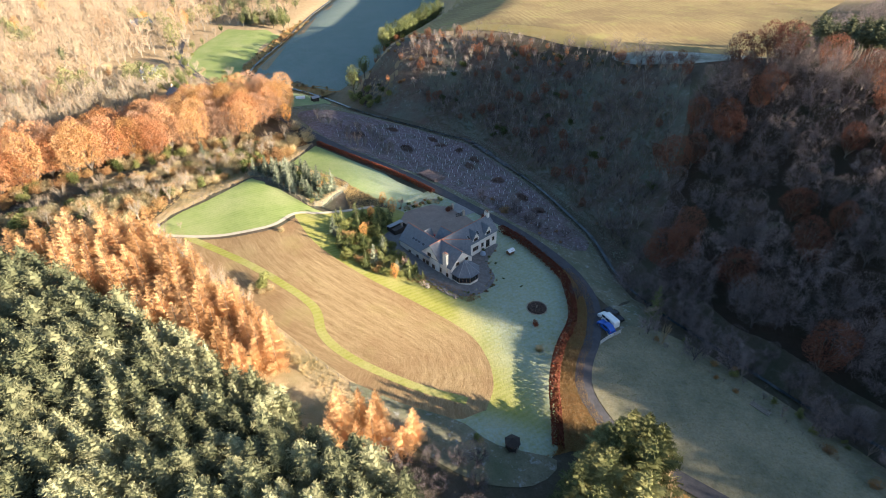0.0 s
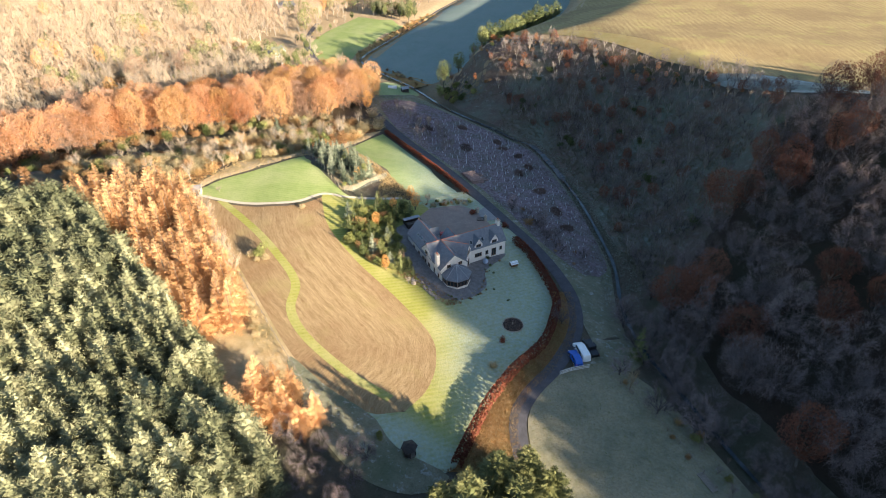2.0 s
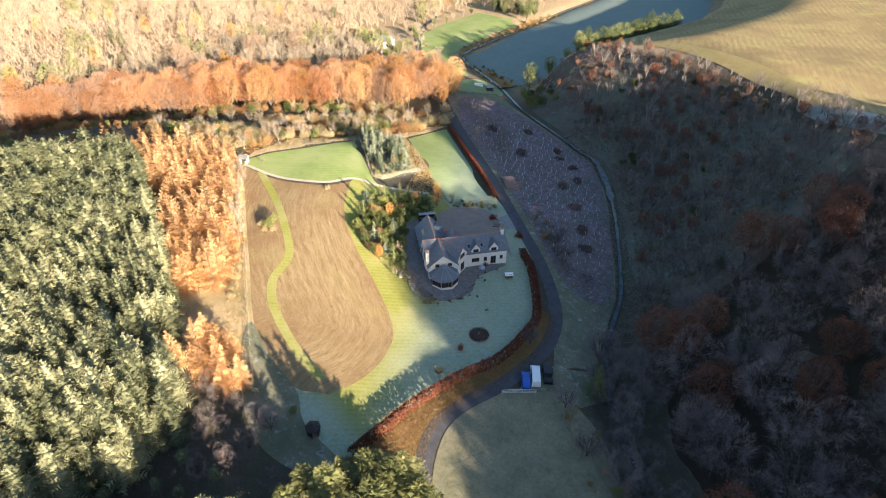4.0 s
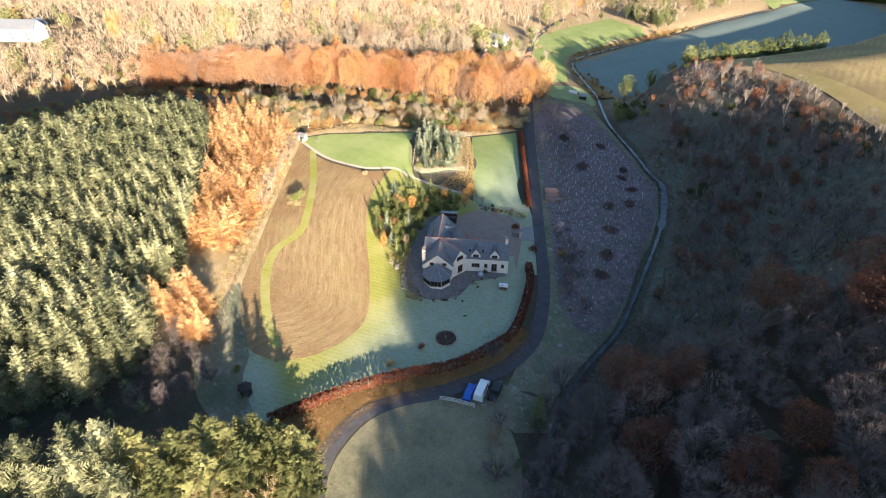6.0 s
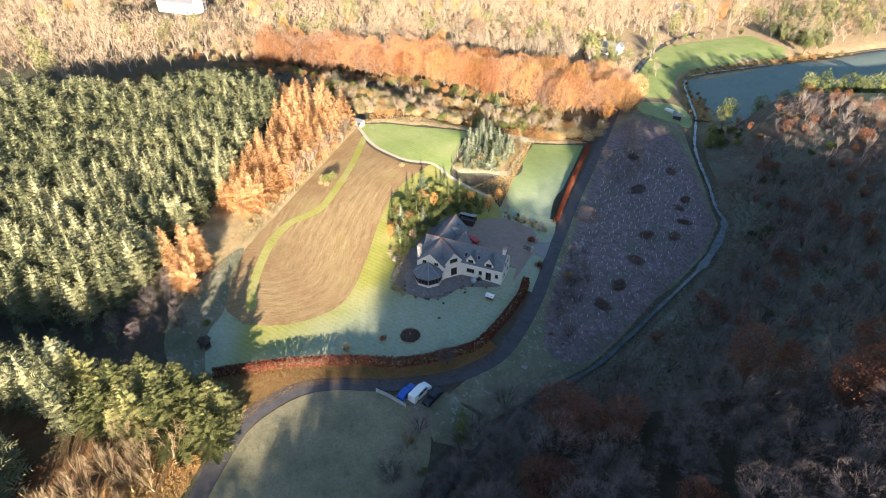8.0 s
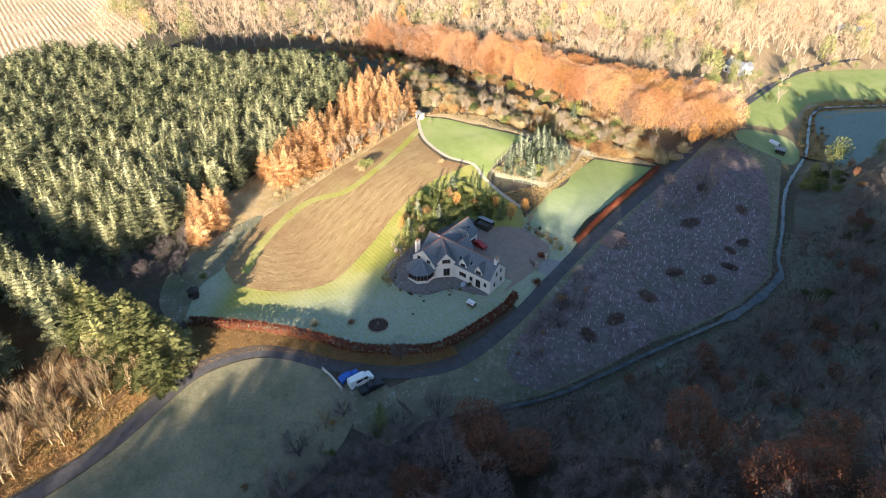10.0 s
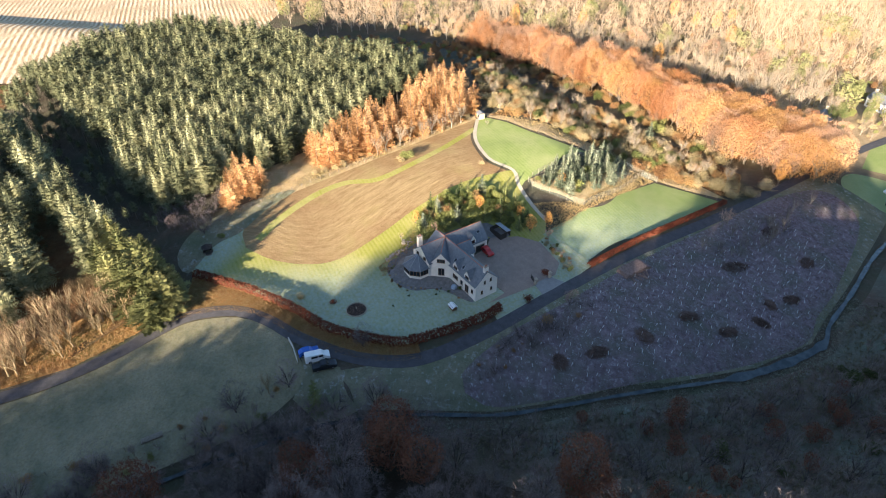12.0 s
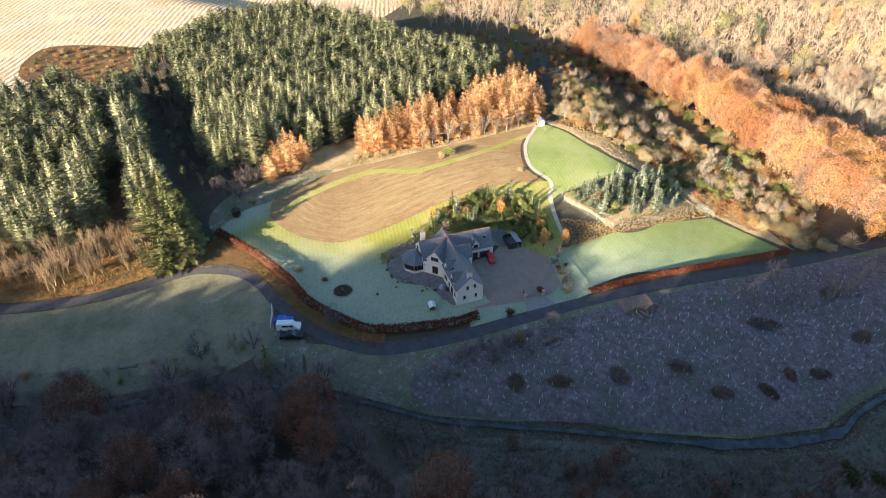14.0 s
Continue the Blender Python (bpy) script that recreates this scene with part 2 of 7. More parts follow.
M_WHITE = plain("white_paint", (0.80, 0.80, 0.79), 0.35, 0.5, scale=1.0, vary=0.05)
M_BLUE = plain("blue_car_paint", (0.02, 0.10, 0.42), 0.25, 0.5, scale=1.0, vary=0.06)
M_BLACK = plain("black_car_paint", (0.015, 0.016, 0.02), 0.25, 0.5, scale=1.0, vary=0.06)
M_RED = plain("red_paint", (0.45, 0.03, 0.03), 0.3, 0.5, scale=1.0, vary=0.08)
M_RUBBER = plain("tyre_rubber", (0.02, 0.02, 0.02), 0.9, 0.1, scale=5, vary=0.2)
M_METAL = plain("galvanised_steel", (0.55, 0.56, 0.58), 0.4, 0.5, 0.8, scale=4, vary=0.15)
M_TUBE = plain("pale_tree_tube", (0.74, 0.73, 0.70), 0.6, 0.2, scale=2, vary=0.1)
M_LAMP = plain("lamp_glass", (0.55, 0.55, 0.5), 0.15, 0.5, scale=2, vary=0.1)
M_DOME = plain("grey_cover", (0.32, 0.37, 0.45), 0.6, 0.3, scale=2, vary=0.15)


def water_material():
    n = Nodes("stream_water", 0.2, 0.35)
    n.bump(n.noise(1.6, 4), 0.35, 0.06)
    return n.done(n.mix(n.ramp(n.noise(0.5, 4), 0.4, 0.7), (0.02, 0.03, 0.035), (0.07, 0.085, 0.09)))


M_WATER = water_material()


def net_material():
    n = Nodes("green_netting", 0.8, 0.2)
    n.bsdf.inputs["Alpha"].default_value = 0.10
    return n.done((0.36, 0.44, 0.38))


M_NET = net_material()
M_STRAW = floor_of("straw_grass", [(0.42, 0.30, 0.16), (0.52, 0.40, 0.24), (0.30, 0.24, 0.12)], 0.6)
M_TUFT = leaves("dry_grass_blades", (0.35, 0.235, 0.11), (0.47, 0.335, 0.17), (0.33, 0.25, 0.11), 0.3)
M_GREENTUFT = leaves("green_grass_blades", (0.13, 0.16, 0.05), (0.22, 0.23, 0.08), (0.28, 0.26, 0.12), 0.3)
M_FROSTTUFT = leaves("frosted_grass_blades", (0.24, 0.24, 0.17), (0.38, 0.38, 0.32), (0.30, 0.28, 0.20), 0.2)
M_PINE = leaves("pine_needles", (0.06, 0.08, 0.028), (0.13, 0.15, 0.055), (0.20, 0.20, 0.08), 0.15)
M_PINKTWIG = leaves("pink_birch_twigs", (0.42, 0.24, 0.17), (0.55, 0.36, 0.27), (0.48, 0.30, 0.22), 0.15)
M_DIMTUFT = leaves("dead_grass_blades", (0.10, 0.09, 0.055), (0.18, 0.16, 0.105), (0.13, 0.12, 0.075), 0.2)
M_RAIL = plain("pale_timber", (0.55, 0.52, 0.47), 0.8, 0.2, scale=2.0, vary=0.2)
M_CONCRETE = plain("pale_concrete", (0.27, 0.255, 0.245), 0.9, 0.15, scale=0.9, vary=0.2)
M_ROCK = plain("grey_boulder", (0.37, 0.30, 0.23), 0.9, 0.15, scale=1.5, vary=0.35)


# ---- the lie of the land ----
def S(a, b, v):
    t = np.clip((np.asarray(v, float) - a) / (b - a), 0, 1)
    return t * t * (3 - 2 * t)


RIVER = [(-84, 480), (-92, 420), (-97, 350), (-101, 300), (-95, 284), (-76, 268), (-58, 254), (-34, 230), (-11, 213), (1.5, 203.5), (9, 199), (18.5, 184), (27, 165), (37, 139),
         (40.5, 128), (43, 112), (48, 98), (57, 84), (67, 70), (84, 50), (104, 14), (130, -60)]
SPUR = [(0, 460), (-3, 400), (-9, 350), (-22, 315), (-32, 290), (-40, 268), (-42, 252), (-30, 236), (0, 212)]


def away(line, x, y):
    """Signed distance from a line of points: plus on its left side as it runs."""
    x, y = np.asarray(x, float), np.asarray(y, float)
    best = np.full(np.broadcast(x, y).shape, 1e9)
    side = np.ones(best.shape)
    for (ax, ay), (bx, by) in zip(line[:-1], line[1:]):
        dx, dy = bx - ax, by - ay
        t = np.clip(((x - ax) * dx + (y - ay) * dy) / (dx * dx + dy * dy), 0, 1)
        px, py = x - ax - t * dx, y - ay - t * dy
        d = np.hypot(px, py)
        near = d < best
        best = np.where(near, d, best)
        side = np.where(near, np.where(dx * py - dy * px > 0, 1, -1), side)
    return best * side


def length_along(line, x, y):
    """How far along a line of points its nearest place lies, in metres."""
    best, out, run = np.full(np.shape(x), 1e9), np.zeros(np.shape(x)), 0.0
    for k, ((ax, ay), (bx, by)) in enumerate(zip(line[:-1], line[1:])):
        dx, dy = bx - ax, by - ay
        n = math.hypot(dx, dy)
        t = ((x - ax) * dx + (y - ay) * dy) / n
        c = np.clip(t, 0, n)
        d = np.hypot(x - ax - c * dx / n, y - ay - c * dy / n)
        near = d < best
        out = np.where(near, run + (t if k in (0, len(line) - 2) else c), out)
        best = np.where(near, d, best)
        run += n
    return out


def land(x, y):
    """Height of the ground: valley floor, the field's hill in the west, the wooded hill and plateau in the east, the
    stream's bed, and swells and a hollow added to place the shade.
    """
    x, y = np.asarray(x, float), np.asarray(y, float)
    base = 1.0 - 4.0 * S(150, 200, y) - 3.5 * S(195, 300, y) - 1.0 * S(-90, -150, x)
    u = -(x - 20) * 0.9 - (y - 95) * 0.35
    w = y + 0.5 * np.maximum(-x - 50, 0)
    fade = (1 - S(140, 172, w)) * (1 - 0.9 * S(-115, -180, x))
    west = (7.2 * S(4, 58, u) + 0.06 * np.clip(u - 58, 0, 200)) * fade
    d = away(RIVER, x, y)
    e = np.maximum(d - 4, 0)
    steep = S(185, 225, y)
    east = (26.5 + 3 * S(230, 120, y)) * (0.25 * S(0, 30, e) + 0.75 * S(12, 72 - 14 * steep, e)) + 0.03 * np.clip(e - 80, 0, 300)
    s = away(SPUR, x, y)
    spur = 19.5 * S(-2, 20, s) + 9.5 * S(18, 62, s) + 0.01 * np.clip(s - 60, 0, 300)
    east = east + (spur - east) * S(226, 252, y)
    bed = -1.3 * np.exp(-((d / 4.2) ** 2)) - 1.6 * np.exp(-((d / 15.0) ** 2)) - 2.0 * np.exp(-(((d - 4) / 24.0) ** 2)) * S(205, 172, y) * S(85, 115, y)
    south = 2.2 * S(88, 58, y) * S(42, 16, x) * S(-40, 10, x)
    along = 0.358 * x + 0.934 * y
    # hill crest raised and lowered in sunward bands to set the valley's shadow edge
    shade_knoll = 9.5 * S(82, 97, along) * S(140, 114, along) * S(20, 60, e) - 3.6 * S(90, 80, along) * S(20, 60, e) - 4.5 * np.exp(-(((along - 140) / 13.0) ** 2)) * S(30, 70, e)
    # added height that keeps sun off the felled clearing
    ridge = 4.5 * S(154, 168, along) * S(218, 200, along) * S(28, 58, e)
    # hollow added under the ride so that its trees drop into shade
    shade_dip = -4.5 * np.exp(-((away(((-4, 33), (-13, 18), (-37, -22)), x, y) / 8.5) ** 2))
    return base + south + west + east + bed + shade_knoll + ridge + shade_dip


GRID = land(*np.meshgrid(np.arange(-430.0, 261.0), np.arange(-320.0, 581.0)))


def ground_z(x, y):
    """Height at one place, from a grid of one metre."""
    u, v = min(max(x + 430.0, 0.0), 689.9), min(max(y + 320.0, 0.0), 899.9)
    i, j = int(v), int(u)
    fu, fv = u - j, v - i
    lo = GRID[i, j] * (1 - fu) + GRID[i, j + 1] * fu
    hi = GRID[i + 1, j] * (1 - fu) + GRID[i + 1, j + 1] * fu
    return float(lo * (1 - fv) + hi * fv)


import mathutils.geometry


# ---- mesh helpers ----
def mesh_from(name, verts, faces, mats, face_mat=None, smooth=False):
    me = bpy.data.meshes.new(name)
    me.from_pydata([tuple(map(float, v)) for v in verts], [], [tuple(map(int, q)) for q in faces])
    for m in mats if isinstance(mats, (list, tuple)) else [mats]:
        me.materials.append(m)
    if face_mat is not None:
        me.polygons.foreach_set("material_index", face_mat)
    if smooth:
        me.polygons.foreach_set("use_smooth", [True] * len(me.polygons))
    me.update()
    return me


def fast_tris(name, verts, tris, mat):
    """A mesh of many triangles from arrays."""
    me = bpy.data.meshes.new(name)
    verts, tris = np.asarray(verts, np.float32), np.asarray(tris, np.int32)
    me.vertices.add(len(verts))
    me.vertices.foreach_set("co", verts.ravel())
    me.loops.add(tris.size)
    me.loops.foreach_set("vertex_index", tris.ravel())
    me.polygons.add(len(tris))
    me.polygons.foreach_set("loop_start", np.arange(0, tris.size, 3, dtype=np.int32))
    me.polygons.foreach_set("loop_total", np.full(len(tris), 3, np.int32))
    me.materials.append(mat)
    me.update(calc_edges=True)
    return me


def part(name, bm, material, parent, label=""):
    """Links a bmesh, or a ready mesh, as one mesh object under a thing or part."""
    if isinstance(bm, bmesh.types.BMesh):
        me = bpy.data.meshes.new(name)
        bmesh.ops.recalc_face_normals(bm, faces=bm.faces[:])
        bm.to_mesh(me)
        bm.free()
        me.materials.append(material)
    else:
        me = bm
    ob = new(name, me)
    ob.parent = parent
    if label:
        ob["label"] = label
    return ob


def thing(name, m, label, category, group="", kind=""):
    ob = new(name)
    ob.empty_display_size = 0.3
    ob.matrix_basis = m
    return tagged(ob, label, category, group, kind)


def box(bm, x0, x1, y0, y1, z0, z1, bevel=0.0, m=None):
    """A box between those bounds, its edges rounded by bevel."""
    r = bmesh.ops.create_cube(bm, size=1.0)
    vs = r["verts"]
    bmesh.ops.scale(bm, vec=(x1 - x0, y1 - y0, z1 - z0), verts=vs)
    bmesh.ops.translate(bm, vec=((x0 + x1) / 2, (y0 + y1) / 2, (z0 + z1) / 2), verts=vs)
    if m is not None:
        bmesh.ops.transform(bm, matrix=m, verts=vs)
    if bevel:
        es = list({e for v in vs for e in v.link_edges})
        bmesh.ops.bevel(bm, geom=es, offset=bevel, segments=2, affect="EDGES", profile=0.5)
    return bm


def boxes(*rows, bevel=0.0):
    bm = bmesh.new()
    for r in rows:
        box(bm, *r, bevel=bevel)
    return bm


def prism(bm, outline, z0, z1):
    """A flat shape raised from z0 to z1; z1 may be a function of x and y."""
    top = (lambda x, y: z1) if not callable(z1) else z1
    lo = [bm.verts.new((x, y, z0)) for x, y in outline]
    hi = [bm.verts.new((x, y, top(x, y))) for x, y in outline]
    bm.faces.new(lo[::-1])
    bm.faces.new(hi)
    for i in range(len(lo)):
        j = (i + 1) % len(lo)
        bm.faces.new((lo[i], lo[j], hi[j], hi[i]))
    return bm


def slab(bm, corners, thick):
    """A sloping plate with those upper corners."""
    up = [bm.verts.new(c) for c in corners]
    dn = [bm.verts.new((c[0], c[1], c[2] - thick)) for c in corners]
    bm.faces.new(up)
    bm.faces.new(dn[::-1])
    for i in range(len(up)):
        j = (i + 1) % len(up)
        bm.faces.new((up[j], up[i], dn[i], dn[j]))
    return bm


def bar(bm, a, b, r0, r1=None, sides=6):
    """A round bar from a to b."""
    a, b = Vector(a), Vector(b)
    r1 = r0 if r1 is None else r1
    q = (b - a).to_track_quat("Z", "Y")
    rings = []
    for p, r in ((a, r0), (b, r1)):
        rings.append([bm.verts.new(p + q @ Vector((r * math.cos(k * math.tau / sides), r * math.sin(k * math.tau / sides), 0))) for k in range(sides)])
    for k in range(sides):
        j = (k + 1) % sides
        bm.faces.new((rings[0][k], rings[0][j], rings[1][j], rings[1][k]))
    bm.faces.new(rings[0][::-1])
    bm.faces.new(rings[1])
    return bm


def curve(points, step=1.5, closed=False):
    """A smooth line through the points, with a point about every step metres."""
    p = [np.array(q, float) for q in points]
    n = len(p)
    out = []
    for i in range(n if closed else n - 1):
        p1, p2 = p[i], p[(i + 1) % n]
        p0 = p[i - 1] if (closed or i > 0) else 2 * p1 - p2
        p3 = p[(i + 2) % n] if (closed or i + 2 < n) else 2 * p2 - p1
        k = max(1, int(np.hypot(*(p2 - p1)) / step))
        for j in range(k):
            t = j / k
            out.append(0.5 * (2 * p1 + (p2 - p0) * t + (2 * p0 - 5 * p1 + 4 * p2 - p3) * t * t + (3 * p1 - p0 - 3 * p2 + p3) * t ** 3))
    if not closed:
        out.append(p[-1])
    return [(float(q[0]), float(q[1])) for q in out]


def inside(outline, x, y):
    x, y = np.asarray(x, float), np.asarray(y, float)
    hit = np.zeros(np.broadcast(x, y).shape, bool)
    n = len(outline)
    for i in range(n):
        (ax, ay), (bx, by) = outline[i], outline[(i + 1) % n]
        if ay == by:
            continue
        hit ^= ((ay > y) != (by > y)) & (x < (bx - ax) * (y - ay) / (by - ay) + ax)
    return hit


def tag_points(me, name, values):
    a = me.attributes.new(name, "FLOAT", "POINT")
    a.data.foreach_set("value", np.asarray(values, np.float32))


def patch(name, outline, mat, lift, label, category, step=2.0, frost=None, rows=None, kind="structure"):
    """A sheet that lies on the land inside an outline."""
    from_xy = np.array(outline)
    lo, hi = from_xy.min(0), from_xy.max(0)
    gx, gy = np.meshgrid(np.arange(lo[0] + step / 2, hi[0], step), np.arange(lo[1] + step / 2, hi[1], step))
    gx, gy = gx.ravel(), gy.ravel()
    ok = inside(outline, gx, gy) & (np.abs(away(list(outline) + [outline[0]], gx, gy)) > step * 0.4)
    pts = [Vector(p) for p in outline] + [Vector((x, y)) for x, y in zip(gx[ok], gy[ok])]
    n = len(outline)
    v, _, fs, *_ = mathutils.geometry.delaunay_2d_cdt(pts, [(i, (i + 1) % n) for i in range(n)], [list(range(n))], 1, 1e-4)
    xs, ys = np.array([q[0] for q in v]), np.array([q[1] for q in v])
    z = land(xs, ys) + lift
    me = mesh_from(name, np.stack([xs, ys, z], 1), fs, mat, smooth=True)
    if me.polygons[0].normal.z < 0:
        me.flip_normals()
    if frost is not None:
        tag_points(me, "frost", frost(xs, ys))
    if rows is not None:
        across, along = rows(xs, ys)
        tag_points(me, "rows", across)
        tag_points(me, "along", along)
    return tagged(new(name, me), label, category, kind=kind)


def ribbon(name, line, width, mat, lift, label, category, level=None, kind="structure"):
    """A strip along a line, three faces wide, on the land or at the heights of level."""
    line = np.array(line)
    d = np.gradient(line, axis=0)
    d /= np.hypot(d[:, 0], d[:, 1])[:, None]
    nrm = np.stack([-d[:, 1], d[:, 0]], 1)
    w = np.broadcast_to(np.asarray(width, float), (len(line),))
    vs, fs = [], []
    for i, p in enumerate(line):
        for k in (-1, -0.33, 0.33, 1):
            q = p + nrm[i] * w[i] / 2 * k
            z = land(q[0], q[1]) + lift if level is None else level(*p)
            vs.append((q[0], q[1], float(z)))
    for i in range(len(line) - 1):
        for k in range(3):
            a = 4 * i + k
            fs.append((a, a + 4, a + 5, a + 1)[::-1])
    me = mesh_from(name, vs, fs, mat, smooth=True)
    if me.polygons[0].normal.z < 0:
        me.flip_normals()
    return tagged(new(name, me), label, category, kind=kind)


# ---- plan ----
ROAD = curve([(-146, 322), (-137, 302), (-120, 278), (-98, 252), (-79, 231.5), (-68.6, 220.2), (-40, 189.5), (-13, 160.8), (6.7, 140.3), (20.1, 126.7), (29.2, 114.7), (32.4, 106.2),
              (32.9, 96.7), (30.4, 86.2), (27, 78.3), (25.6, 70.5), (28.6, 61.4), (33.6, 56.2), (46, 46.3), (57, 32), (75, 0), (90, -40)], 2.0)
PATH = curve([(-68.7, 113.2), (-55.2, 114.0), (-43.9, 119.3), (-39.3, 126.9), (-33.2, 128.8), (-25.9, 132.7), (-20, 137)], 1.5)
PLOUGH_EDGE = curve([(-38.8, 125.0), (-31.2, 113.3), (-19.6, 103.3), (-5.7, 94.4), (4.3, 86.7), (7.9, 79.2), (8.6, 71.2), (6.8, 64.5)], 1.5)
FIELD_FENCE = curve([(-69.6, 112.2), (-52.8, 98.2), (-32.9, 81.3), (-17.6, 68.3), (-4.4, 57.5), (3, 52.8)], 2.0)
HEDGE = curve([(14.5, 127.4), (19.5, 122.3), (27.2, 109.1), (28.1, 100.6), (27, 91.3), (22.8, 82.3), (20.1, 73.1), (18.9, 64.6), (18.0, 57.0)], 1.0)
PLOUGH = PLOUGH_EDGE + curve([(6.8, 64.5), (0, 61.5), (-14, 67.0), (-32.4, 82.0), (-52.3, 98.8), (-68.6, 112.6)], 2.0)[1:] + curve([(-66.5, 112.6), (-55.0, 112.6), (-43.2, 117.8), (-38.8, 125)], 1.5)[:-1]
GREEN_TOP = curve([(-70.5, 115.5), (-68.2, 123), (-63.2, 130.8), (-58.5, 140), (-57, 149)], 2.0) + [(-52, 144), (-46, 139.2), (-35, 130.6)] + PATH[::-1][8:-1]
GREEN_LOW = [(-51, 170.2), (-49, 180), (-46.5, 188.6), (-35, 177), (-20, 161.5), (-5.6, 146.8), (-8.5, 142.5), (-14.4, 136.2), (-27, 147.5), (-38, 158)]
CLEARING = curve([(33, 121), (20, 131), (8.4, 143.5), (-20, 172), (-46, 199), (-60, 222), (-45, 228), (-14, 211), (0, 201), (8, 196.5), (17, 182), (25, 164), (35.5, 138), (38.5, 126)], 2.5, True)
PADDOCK = [(p[0] + 1.7, p[1] + 0.7) for p in ROAD if -20 < p[1] < 85][::-1] + [(36, 88.4)] + curve([(40, 92), (50, 86.5), (58, 77.5), (67, 65.5), (75, 53), (90, 24), (100, -10)], 2.5)
LANE_ROUGH = [(p[0] + 1.2, p[1] + 1.0) for p in ROAD if 100 < p[1] < 226][::-1] + [(-52, 240), (-36, 229), (-12, 212), (0.5, 202.5), (8, 197.5), (17.5, 183), (26, 164), (36, 138), (39.5, 128), (41.5, 113), (44, 102), (37, 96)]
LANE_ROUGH = LANE_ROUGH[::-1]
COURT = [(-10.4, 122.8), (-12.4, 130), (-11.2, 135.6), (-4, 140.6), (0.6, 139.6), (4.0, 136.4), (6.4, 133.6), (11.0, 127.6), (13.2, 124.4), (9.0, 128), (4.0, 122.2), (-1, 117.5), (-6.5, 122.3)]


# ---- ground ----
def spread(a, b, step, out):
    core = list(np.arange(a, b + 0.1, step))
    lo, hi, d = [], [], step
    while a - (lo[-1] if lo else a) < 1 or len(lo) < out:
        d *= 1.28
        lo.append((lo[-1] if lo else a) - d)
        hi.append((hi[-1] if hi else core[-1]) + d)
    return np.array(lo[::-1] + core + hi)


def build_ground():
    xs, ys = spread(-330, 240, 2.0, 22), spread(-150, 440, 2.0, 22)
    gx, gy = np.meshgrid(xs, ys)
    gz = land(gx, gy)
    n, m = gx.shape
    idx = np.arange(n * m).reshape(n, m)
    q = np.stack([idx[:-1, :-1], idx[:-1, 1:], idx[1:, 1:], idx[1:, :-1]], -1).reshape(-1, 4)
    me = mesh_from("ground", np.stack([gx.ravel(), gy.ravel(), gz.ravel()], 1), q, M_GROUND, smooth=True)
    tag_points(me, "dry", (S(-62, -100, gx) * S(165, 215, gy + 0.4 * (gx + 100)) + S(-70, -25, gx) * S(236, 262, gy - 0.2 * gx)).clip(0, 1).ravel())
    return tagged(new("ground", me), "rough brown and green ground of a wooded valley", "ground", kind="structure")


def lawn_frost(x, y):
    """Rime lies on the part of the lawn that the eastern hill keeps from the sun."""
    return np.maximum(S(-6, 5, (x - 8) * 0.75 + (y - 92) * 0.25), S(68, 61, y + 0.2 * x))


def full(x, y):
    return np.ones(len(x))


build_ground()
patch("plough_field", PLOUGH, M_PLOUGH, 0.07, "brown stubble field with curving drill rows", "field", 1.0, rows=lambda x, y: (-away(PLOUGH_EDGE, x, y), length_along(PLOUGH_EDGE, x, y)))
LAWN = HEDGE + [(16.5, 55.2), (14, 54.2), (11, 54.2), (8, 55.0), (5.5, 56.6), (3.6, 58.6), (2.0, 60.6), (0.2, 61.6), (6.7, 64.3)] + PLOUGH_EDGE[::-1] + PATH[22:] + [(-14, 137), (-11, 135), (-12, 129), (-10, 121), (-1, 116), (4, 122), (9, 128)]
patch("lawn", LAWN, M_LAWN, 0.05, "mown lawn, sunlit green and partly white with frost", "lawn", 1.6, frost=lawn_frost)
patch("shaded_rough", curve([(17.5, 55), (13, 50), (4, 50), (-6, 56), (-15, 64.5), (-17, 68.6), (-8, 64.4), (0, 62), (3, 60.8), (8, 57)], 2.0, True), M_ROUGH, 0.1, "rough frosted grass in the shade of the spruces", "ground", 1.5)
patch("upper_green", GREEN_TOP, M_GREEN, 0.09, "bright green mown field beside the path", "field", 2.0, frost=lambda x, y: 0 * x)
patch("lower_green", GREEN_LOW, M_GREEN, 0.09, "green mown field with frost in the shade", "field", 2.0, frost=lambda x, y: 1.0 * S(-12, 10, (x + 22) * 0.7 + (y - 158) * 0.25))
patch("lane_rough", LANE_ROUGH, M_ROUGH, 0.11, "frosted rough grass between lane and stream", "ground", 1.7)
patch("felled_clearing", CLEARING, M_FELLED, 0.2, "felled and replanted ground, purple brown with frost", "ground", 1.6)
patch("paddock", PADDOCK, M_PADDOCK, 0.06, "frosty rough grass paddock beside the lane", "field", 2.2, frost=full)
patch("courtyard", COURT, M_GRAVEL, 0.14, "reddish gravel courtyard behind the house", "courtyard", 1.5)
ribbon("road", ROAD, 3.1, M_ROAD, 0.15, "narrow grey tarmac lane", "road")
ribbon("field_margin", FIELD_FENCE, 3.0, M_STRAW, 0.045, "pale dry grass under the field fence", "grass")
ribbon("path", PATH, 1.1, M_PATH, 0.16, "pale gravel garden path", "path")
ribbon("stream", curve(RIVER, 2.0), [(1.0 if p[1] > 200 else (1.9 if p[1] > 176 else 0.8)) * (1 + 0.35 * math.sin(i * 1.7) * math.sin(i * 0.61)) for i, p in enumerate(curve(RIVER, 2.0))], M_WATER, 0, "narrow stream with shining water", "stream", level=lambda x, y: ground_z(x, y) + 0.5)
